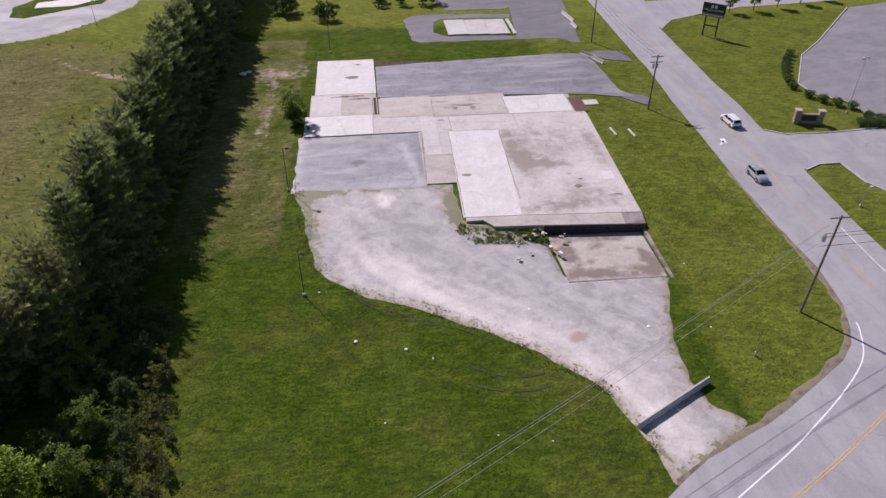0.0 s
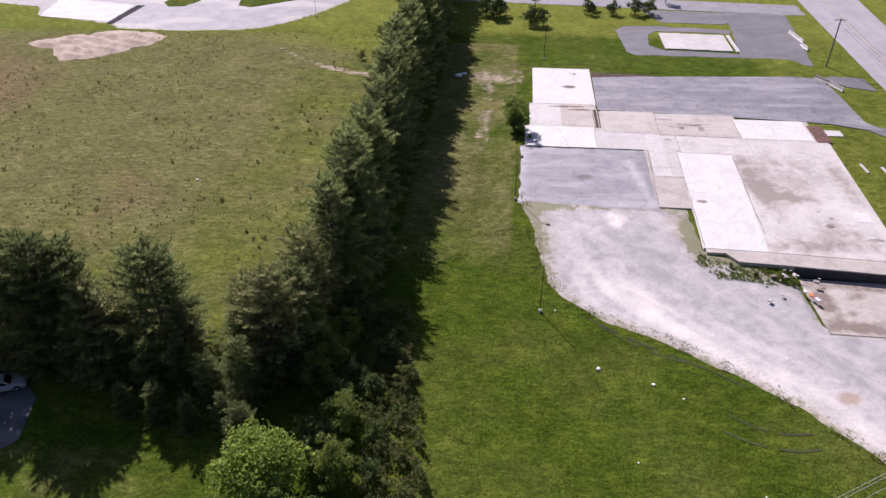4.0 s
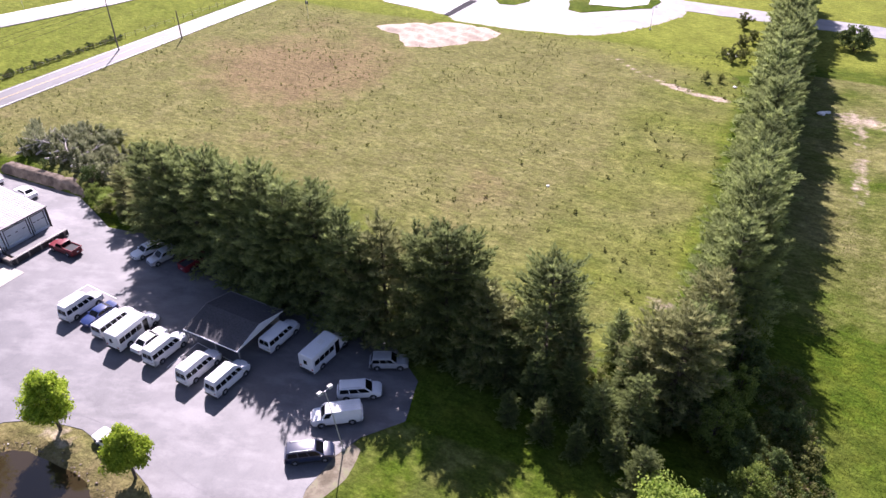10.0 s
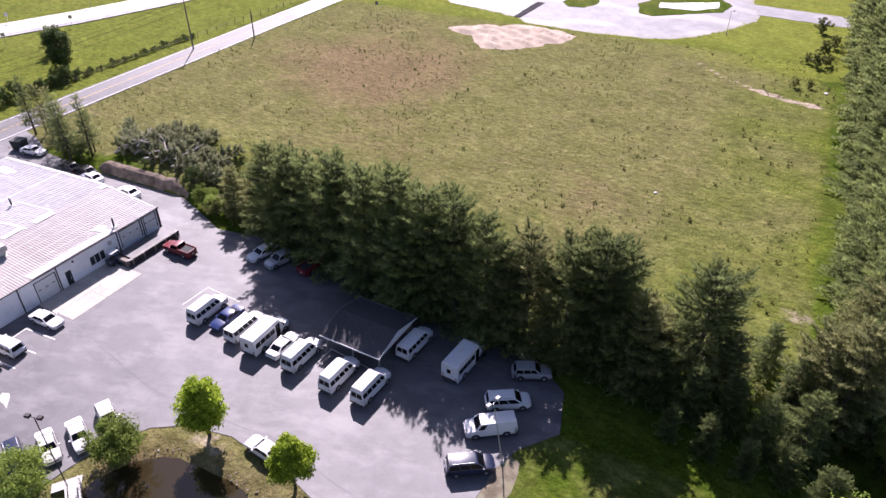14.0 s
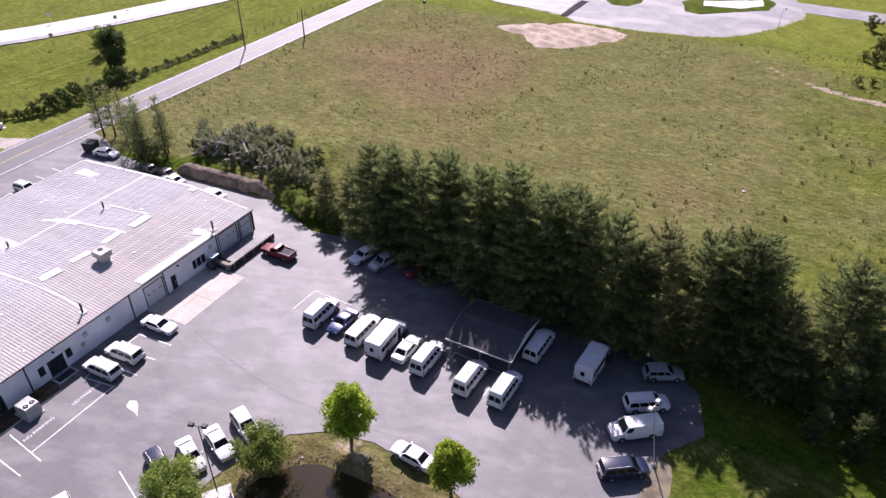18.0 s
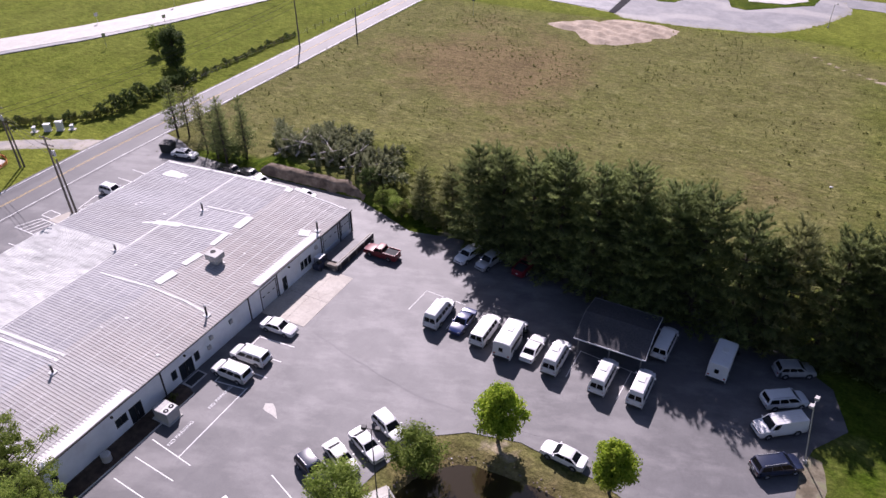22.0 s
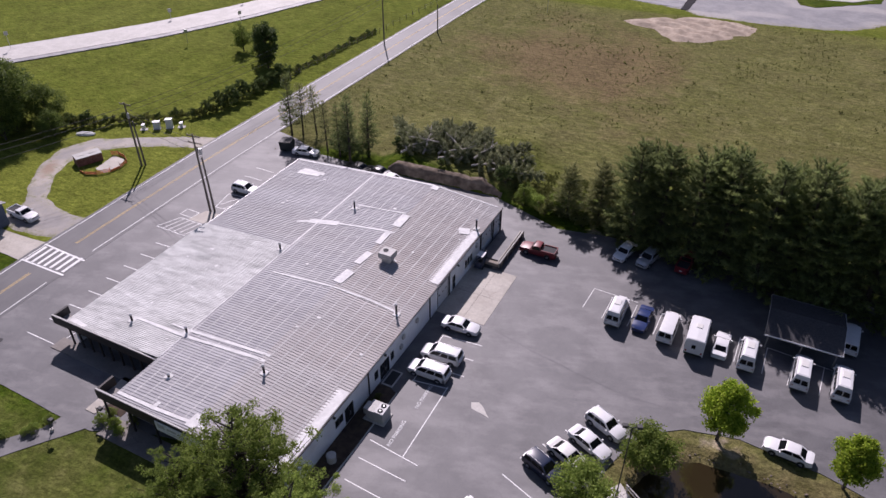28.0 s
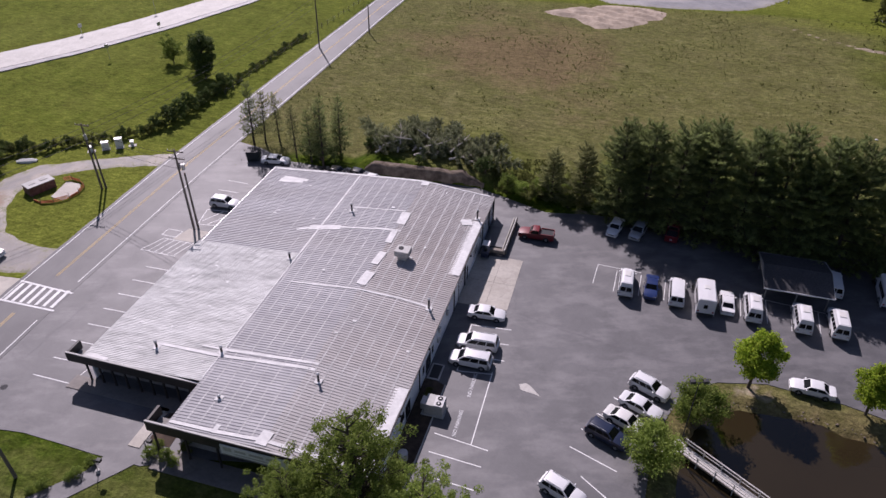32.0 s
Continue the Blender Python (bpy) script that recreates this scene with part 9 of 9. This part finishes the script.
for x, y, turn, L, mt, lab in ((30.0, 46.6, 29, 5.6, "curb", 0), (35.2, 49.5, 29, 6.2, "curb", 0), (55.8, 184.0, 98, 8.0, "slab", 1), (55.6, 176.6, 96, 4.0, "slab", 1), (53.0, 155.0, 122, 4.4, "tan", 1), (54.6, 151.6, 112, 4.0, "slab", 1)):
    b = thing("concrete_barrier", "weathered grey concrete barrier across the drive" if not lab else "pale concrete barrier block at the entrance", "barrier", (x, y, 0.10 if not lab else height(x, y) + 0.08), turn, group="barriers")
    part("block", jersey(L), M[mt], b)
    for s in (-1, 1):
        part("lifting_slot", boxbm((s * L * 0.3, 0, 0.05), (0.4, 0.62, 0.1), 0.01), M["dark"], b)

# ---- signs east of the road ----
sg = thing("pylon_sign", "black roadside sign on two posts with white lettering", "sign", (87.6, 165.7, 0), -40)
for x in (-1.6, 1.6):
    part("post", boxbm((x, 0, 2.6), (0.3, 0.3, 5.2), 0.02), M["fascia"], sg)
part("board", boxbm((0, 0, 6.9), (5.6, 0.5, 2.4), 0.04), M["sign_black"], sg)
lo = part("lower_board", boxbm((0, 0, 5.25), (5.4, 0.4, 0.75), 0.03), M["dockwood"], sg, "tan changeable letter panel")
for i in range(7):
    part("letter_bar", boxbm((-2.1 + 0.7 * i, -0.22, 5.25), (0.5, 0.03, 0.28)), M["sign_white"], lo)
lettering("TRUCK REPAIR", 0.72, pose(0, -0.27, 6.45, 90, 0, 0), M["sign_white"], "lettering", sg)
for x in (-0.45, 0.45):
    part("logo_bar", boxbm((x, -0.27, 7.35), (0.6, 0.03, 0.7), 0.02), M["sign_white"], sg)
part("crossbar", boxbm((0, 0, 2.6), (2.9, 0.1, 0.35), 0.02), M["fascia"], sg)
ms = thing("stone_sign", "low monument sign of tan brick with pillars", "sign", (85.6, 114.9, 0), -12)
for x in (-2.2, 2.2):
    pl = part("pillar", boxbm((x, 0, 1.3), (1.0, 1.0, 2.6), 0.05), M["sandstone"], ms)
    part("capstone", boxbm((x, 0, 2.72), (1.25, 1.25, 0.24), 0.04), M["tan"], pl)
part("wall", boxbm((0, 0, 1.0), (3.6, 0.6, 2.0), 0.04), M["sandstone"], ms)
part("name_panel", boxbm((0, -0.34, 1.25), (2.8, 0.08, 1.1), 0.02), M["sign_black"], ms)
gp = thing("gate_pillar", "cream stone gate pillar with a dark iron gate", "gate", (99.0, 100.6, 0), 0)
part("pillar", boxbm((0, 0, 1.4), (1.6, 1.2, 2.8), 0.05), M["stone"], gp)
part("capstone", boxbm((0, 0, 2.9), (1.9, 1.5, 0.25), 0.05), M["slab"], gp)
part("gate_leaf", boxbm((-1.0, -1.2, 1.2), (0.12, 2.2, 2.2), 0.02), M["bronze"], gp)
for a in ((75.8, 113.0), (79.0, 110.8), (88.0, 110.5), (98.0, 111.3)), ((75.6, 97.2), (79.0, 98.9), (83.0, 98.9), (83.4, 92.0), (90.0, 79.8)), ((99.6, 117.2), (99.8, 122.8), (94.6, 127.8), (94.2, 133.9), (104.0, 150.2), (113.2, 159.0), (136.0, 184.0)):
    bm = strip(bmesh.new(), a, 0.22, 0.17)
    r = bmesh.ops.extrude_face_region(bm, geom=bm.faces[:])
    bmesh.ops.translate(bm, vec=(0, 0, -0.17), verts=[g for g in r["geom"] if isinstance(g, bmesh.types.BMVert)])
    bmesh.ops.recalc_face_normals(bm, faces=bm.faces)
    tagged(part("kerb", bm, M["curb"]), "pale concrete kerb of the driveway", "kerb", kind="structure")
for x, y in ((46.4, 114.2), (49.9, 113.8)):
    w = thing("wheel_stop", "pale concrete wheel stop lying in the grass", "wheel stop", (x, y, height(x, y)), 94, group="wheel stops")
    part("block", boxbm((0, 0, 0.1), (3.2, 0.4, 0.24), 0.06), M["slab"], w)
    for s in (-1, 1):
        part("pin_hole", rodbm((s, 0, 0.2), (s, 0, 0.225), 0.04, seg=8), M["dark"], w)
hy = thing("fire_hydrant", "small pale hydrant in the verge", "hydrant", (45.4, 54.5, 0))
part("barrel", rodbm((0, 0, 0), (0, 0, 0.65), 0.14, 0.12, 10), M["blockwall"], hy)
part("bonnet", rodbm((0, 0, 0.65), (0, 0, 0.85), 0.14, 0.05, 10), M["blockwall"], hy)
for s in (-1, 1):
    part("nozzle", rodbm((0, s * 0.1, 0.45), (0, s * 0.24, 0.45), 0.06, seg=8), M["litter"], hy)

# ---- west side of the west road ----
bl = thing("blue_shed", "blue-grey metal shed with a pale metal roof", "shed", (-209.6, 24.2, 0))
part("wall", boxbm((0, 0, 1.9), (13.0, 9.4, 3.8), 0.02), M["bluewall"], bl)
for s in (-1, 1):
    bm = bmesh.new()
    q = [(-6.9, s * 5.1, 3.7), (6.9, s * 5.1, 3.7), (6.9, 0, 5.1), (-6.9, 0, 5.1)]
    a = [bm.verts.new(p) for p in q]
    b = [bm.verts.new((p[0], p[1], p[2] - 0.1)) for p in q]
    bm.faces.new(a)
    bm.faces.new(b[::-1])
    for i in range(4):
        bm.faces.new((a[i], b[i], b[(i + 1) % 4], a[(i + 1) % 4]))
    bmesh.ops.recalc_face_normals(bm, faces=bm.faces)
    rf = part("roof_slope", bm, M["roof"], bl)
    for i in range(14):
        k = part("rib", rodbm((-6.5 + i, s * 5.1, 3.73), (-6.5 + i, 0.0, 5.13), 0.03, seg=4), M["roof"], rf)
for x in (-6.5, 6.48):
    gb = bmesh.new()
    v = [gb.verts.new((x, -4.7, 3.75)), gb.verts.new((x, 4.7, 3.75)), gb.verts.new((x, 0, 5.0))]
    w = [gb.verts.new((x + 0.04, k.co.y, k.co.z)) for k in v]
    gb.faces.new(v)
    gb.faces.new(w[::-1])
    for i in range(3):
        gb.faces.new((v[i], w[i], w[(i + 1) % 3], v[(i + 1) % 3]))
    bmesh.ops.recalc_face_normals(gb, faces=gb.faces)
    part("gable", gb, M["bluewall"], bl)
dr = part("roller_door", boxbm((6.53, 0.6, 1.5), (0.06, 3.6, 3.0), 0.01), M["galv"], bl, "pale grey roller door")
for i in range(6):
    part("door_slat", boxbm((6.58, 0.6, 0.25 + 0.5 * i), (0.03, 3.5, 0.44), 0.01), M["galv"], dr)
tr = thing("site_container", "low rusty brown steel container with a grey lid on grass", "container", (-207.4, 48.8, 0), 64)
part("body", boxbm((0, 0, 0.72), (4.3, 2.2, 1.4), 0.04), M["rusty"], tr)
part("lid", boxbm((0, 0, 1.48), (4.4, 2.3, 0.12), 0.03), M["hvac"], tr, "dented grey lid")
for i in range(6):
    part("rib", boxbm((-1.9 + 0.76 * i, -1.13, 0.7), (0.1, 0.08, 1.3), 0.01), M["rusty"], tr)
for x in (-1.0, 0.9):
    part("hatch", boxbm((x, 0.2, 1.57), (1.1, 0.9, 0.06), 0.02), M["curb"], tr)
ex = [(-206.0, 45.4), (-204.4, 45.0), (-202.6, 45.7), (-201.0, 47.4), (-200.6, 49.2), (-201.0, 51.2), (-202.6, 52.4), (-204.4, 52.8), (-205.6, 52.2)]
fe = thing("safety_fence", "sagging orange plastic mesh fence round a dug hole", "fence")
for q, ((ax, ay), (bx, by)) in enumerate(zip(ex, ex[1:])):
    part("stake", rodbm((ax, ay, 0), (ax, ay, 1.1), 0.04, seg=6), M["pole"], fe)
    for k in range(5):
        z = (0.12 + 0.15 * k) * (0.45 + 0.55 * ((q * 7) % 5) / 4)
        part("mesh_strand", boxbm((0, 0, 0), (math.hypot(bx - ax, by - ay), 0.03, 0.09), 0, pose((ax + bx) / 2, (ay + by) / 2, z, 0, 0, math.degrees(math.atan2(by - ay, bx - ax)))), M["orange"], fe)
sheet("dug_hole", [(-204.4, 47.2), (-201.8, 46.8), (-200.8, 49.8), (-202.2, 51.8), (-205.0, 52.0)], 0.04, M["tan"], "bare dug earth with rubble", "earth", jag=0.3, gap=0.6)
for i, (x, y, h) in enumerate(((-207.6, 62.6, 1.0), (-205.6, 64.0, 1.4), (-203.6, 65.2, 1.8), (-201.8, 66.4, 0.9))):
    c = thing("utility_cabinet", "pale metal utility cabinet beside the hedge", "cabinet", (x, y, height(x, y)), 30, group="cabinets")
    part("body", boxbm((0, 0, h / 2), (1.2 if 0 < i < 3 else 0.5, 0.8, h), 0.04), M["sign_white"], c)
    part("lid", boxbm((0, 0, h + 0.04), (1.3 if 0 < i < 3 else 0.6, 0.9, 0.08), 0.02), M["galv"], c)
    part("plinth", boxbm((0, 0, 0.03), (1.4, 1.0, 0.1), 0.02), M["curb"], c)
bt = thing("upturned_boat", "pale upturned hull lying on the grass", "boat", (-216.0, 56.6, 0.0), 20)
part("hull", loft([[(x, y * w, z * h + 0.02) for y, z in ((-1, 0), (-0.8, 0.6), (0, 1), (0.8, 0.6), (1, 0))] for x, w, h in ((-1.8, 0.4, 0.3), (-1.0, 0.7, 0.55), (0.6, 0.7, 0.55), (1.6, 0.35, 0.3))]), M["litter"], bt)
db = thing("dumpster", "dark steel rubbish skip by the car park edge", "dumpster", (-178.1, 66.9, 0.05), 12)
part("bin", loft([[(-1.0, -0.9, 0.1), (1.0, -0.9, 0.1), (1.0, 0.9, 0.1), (-1.0, 0.9, 0.1)], [(-1.15, -1.0, 1.7), (1.15, -1.0, 1.7), (1.15, 1.0, 1.7), (-1.15, 1.0, 1.7)]]), M["bin"], db)
for s in (-0.55, 0.55):
    part("lid", boxbm((s, 0, 1.78), (1.06, 2.05, 0.06), 0.02), M["trim"], db)
    part("fork_pocket", boxbm((s * 2.05, 0, 0.95), (0.14, 1.6, 0.2), 0.02), M["bin"], db)
for x, y, h, t in ((-267.7, 83.6, 4.4, 60), (-231.6, 104.0, 3.6, 60), (-229.6, 122.6, 3.2, 60), (-240.6, 138.4, 5.0, 60), (-248.0, 117.0, 3.0, 60), (-158.1, 164.1, 5.0, 0)):
    rs = thing("road_sign", "small road sign on a slim post seen from behind", "sign", (x, y, 0), t, group="road signs")
    part("post", rodbm((0, 0, 0), (0, 0, h), 0.05, seg=6), M["galv"], rs)
    part("plate", boxbm((0, 0, h - 0.5), (0.9, 0.04, 0.9), 0.02), M["galv"] if h < 5 else M["blue_paint"], rs)
# wire fence along the meadow
fn = thing("wire_fence", "old post and wire fence along the roadside", "fence")
fpts = resample([(-196.4, 92.0), (-195.0, 112.0), (-192.4, 134.0), (-189.6, 160.0), (-186.6, 190.0)], 3.0, 0, 0, closed=False)
for j, (x, y) in enumerate(fpts):
    part("post", rodbm((x, y, -0.2), (x, y, 1.3), 0.07, seg=6), M["pole"], fn)
    if j:
        px, py = fpts[j - 1]
        for z in (0.5, 1.0):
            part("wire", rodbm((px, py, z), (x, y, z), 0.012, seg=4), M["galv"], fn)

# ---- cut bank behind the shed ----
bk = bmesh.new()
rows = []
for i in range(46):
    x = -157.8 + 21.0 * i / 45
    n0 = spread(x, 0, 0.5, 8)
    top = 1.75 * step(x, -159, -156) * (1 - 0.65 * step(x, -141, -136)) + 0.25 * n0
    rows.append([bk.verts.new((x, 66.5 + 0.25 * n0 + 0.25 * k + 0.12 * spread(x, k, 1.3, 2), max(top, 0.2) * k / 3 + 0.12 * spread(x, k, 0.9, 4) * (k > 0) - 0.05 * (k == 0))) for k in range(4)] + [bk.verts.new((x, 68.6, max(top, 0.2) - 0.1))])
for a, b in zip(rows, rows[1:]):
    for k in range(4):
        bk.faces.new((a[k], b[k], b[k + 1], a[k + 1]))
bmesh.ops.recalc_face_normals(bk, faces=bk.faces)
tagged(part("earth_bank", bk, M["cut_earth"], smooth=True), "raw brown cut earth bank above the car park", "bank", kind="structure")

# ---- spoil heap at the field's north edge ----
HEAP = [(-140.0, 165.6), (-129.1, 161.4), (-123.1, 154.4), (-116.5, 155.4), (-111.5, 160.0), (-104.3, 167.3), (-103.0, 174.0), (-110.2, 177.6), (-119.5, 178.0), (-131.0, 172.4)]
xs, ys = np.arange(-143, -101, 0.9), np.arange(152, 180, 0.9)
HV, ok = [], []
for y in ys:
    for x in xs:
        d = edge_dist(x, y, HEAP) * (1 if inside(x, y, HEAP) else -1)
        ridge = 0.5 + 0.5 * math.sin(1.7 * (y + 0.35 * x) + 2.5 * spread(x, y, 0.15, 5))
        z = step(d, -0.6, 3.0) * (0.35 + 0.55 * ridge * step(d, 1, 4) + 0.5 * spread(x, y, 0.3, 1)) - 0.12
        HV.append((x, y, z))
        ok.append(d > -1.2)
nx = len(xs)
HF = [(j * nx + i, j * nx + i + 1, (j + 1) * nx + i + 1, (j + 1) * nx + i) for j in range(len(ys) - 1) for i in range(nx - 1) if all(ok[q] for q in (j * nx + i, j * nx + i + 1, (j + 1) * nx + i + 1, (j + 1) * nx + i))]
tagged(link_mesh("spoil_heap", quad_mesh("spoil_heap", HV, HF), M["mound"], smooth=True), "low furrowed heap of pale sandy earth", "earth heap", kind="structure")

# ---- pond edge: stones, boards, footbridge ----
random.seed(77)
random.seed(52)
for i, (x, y) in enumerate(p for p in resample(POND, 0.42, 0.2, 6) if p[1] > 19):
    s = random.uniform(0.06, 0.15)
    bm = bmesh.new()
    bmesh.ops.create_icosphere(bm, subdivisions=1, radius=s)
    for v in bm.verts:
        v.co *= 1 + 0.45 * noise.noise(v.co * 4 + Vector((i, 0, 0)))
        v.co.z *= 0.5
    x, y = x + random.uniform(-0.4, 0.4), y + random.uniform(-0.3, 0.5)
    pale = -105.0 < x < -99.5 and i % 8 == 0
    ob = part("pond_stone", bm, M["curb"] if pale else M["rubble"])
    ob.matrix_basis = pose(x, y, max(height(x, y), POND_Z) + 0.02, 0, 0, random.uniform(0, 360))
    tagged(ob, "pale rough stone at the pond's edge" if pale else "brown rough stone at the pond's edge", "stone", group="pond stones")
fb = thing("footbridge", "narrow bleached timber footbridge over the pond", "footbridge", (-107.2, 18.4, 0.12), -37)
L = 15.0
for s in (-1, 1):
    part("beam", boxbm((L / 2, s * 0.55, -0.1), (L, 0.14, 0.22), 0.01), M["dockwood"], fb)
    part("handrail", boxbm((L / 2, s * 0.62, 0.95), (L, 0.12, 0.08), 0.01), M["paledeck"], fb)
    part("mid_rail", boxbm((L / 2, s * 0.62, 0.5), (L, 0.06, 0.1), 0.01), M["paledeck"], fb)
    for i in range(8):
        part("post", boxbm((0.2 + 2.07 * i, s * 0.6, 0.1), (0.1, 0.1, 1.8), 0.01), M["paledeck"], fb)
for i in range(48):
    part("plank", boxbm((0.16 + 0.311 * i, 0, 0.035), (0.28, 1.12, 0.05), 0.008), M["paledeck"], fb)
ld = sheet("concrete_pad", [(-109.2, 17.4), (-107.4, 19.6), (-106.6, 18.8), (-108.4, 16.6)], 0.08, M["slab"], "pale concrete landing at the footbridge", "pavement")
soft_sheet("worn_verge", [(-71.0, 37.6), (-69.6, 41.4), (-67.6, 41.0), (-67.2, 37.0), (-68.4, 33.0), (-70.6, 32.0)], 0.02, M["bare"], "worn brown earth patch at the verge", "earth", 0.5)

# ---- yard details and litter ----


for k, pts in enumerate(([(-3.4, 71.4), (-0.6, 69.6), (2.6, 67.4), (6.4, 65.4), (10.0, 63.4)], [(-2.0, 70.2), (1.4, 67.4), (5.6, 65.0), (9.6, 63.8), (14.0, 60.8)], [(11.0, 56.4), (14.0, 54.8), (17.0, 54.2), (20.5, 54.8)], [(10.0, 54.0), (13.0, 52.6), (17.0, 52.0), (21.0, 52.8)])):
    for q, seg in enumerate((arc(pts)[:14], arc(pts)[16:27], arc(pts)[29:])):
        if len(seg) > 2:
            tagged(part("wheel_rut", strip(bmesh.new(), seg, 0.22 + 0.06 * (q % 2), 0.03), M["rut"]), "faint muddy wheel rut pressed into the lawn", "wheel rut", kind="structure")
for k, pts in enumerate(([(30.4, 66.4), (33.0, 65.6), (35.0, 63.0), (35.4, 59.6), (33.4, 57.6), (30.6, 58.6)], [(29.6, 64.4), (32.4, 63.0), (34.0, 60.4), (33.0, 58.4), (31.0, 60.0)], [(28.4, 60.6), (30.0, 57.6), (33.2, 56.4), (35.2, 57.6)])):
    tagged(part("tyre_track", strip(bmesh.new(), arc(pts), 0.2, 0.067, height), M["scuff"]), "curving tyre track in the gravel", "tyre track", kind="structure")
random.seed(41)
for i, (x, y, s) in enumerate(((-2.6, 62.3, 0.28), (3.5, 60.3, 0.25), (6.6, 58.4, 0.14), (0.4, 49.0, 0.12), (-7.4, 72.6, 0.15), (-10.4, 92.6, 0.2), (34.4, 61.0, 0.3), (33.0, 55.0, 0.12), (44.0, 73.4, 0.12), (42.2, 60.0, 0.14), (20.0, 66.0, 0.2), (-46.4, 180.4, 0.6), (-48.0, 181.2, 0.5), (-26.6, 152.6, 0.9), (-25.4, 153.6, 0.7), (-44.0, 160.0, 0.5), (-67.6, 102.0, 0.3), (12.4, 46.0, 0.12), (18.0, 44.6, 0.12))):
    bm = bmesh.new()
    bmesh.ops.create_icosphere(bm, subdivisions=1, radius=s)
    for v in bm.verts:
        v.co *= 1 + 0.4 * noise.noise(v.co * 5 + Vector((i * 3, 0, 0)))
        v.co.z *= 0.4
    ob = part("litter", bm, M["litter"])
    ob.matrix_basis = pose(x, y, height(x, y) + 0.02 + s * 0.2, 0, 0, 60 * i)
    tagged(ob, "crumpled pale piece of litter on the ground", "litter", group="litter")
# shrubby post by the gravel and dead sticks
# Dark sheet on the turf paints the shadow of a recess; nothing is sunken.
dark_strip = sheet("edge_step", [(3.0, 152.4), (12.0, 153.0), (18.0, 154.0), (12.0, 154.8), (3.0, 155.0)], 0.06, M["soil"], "dark sunken strip behind the asphalt", "earth", jag=0.2, drape=1.5)
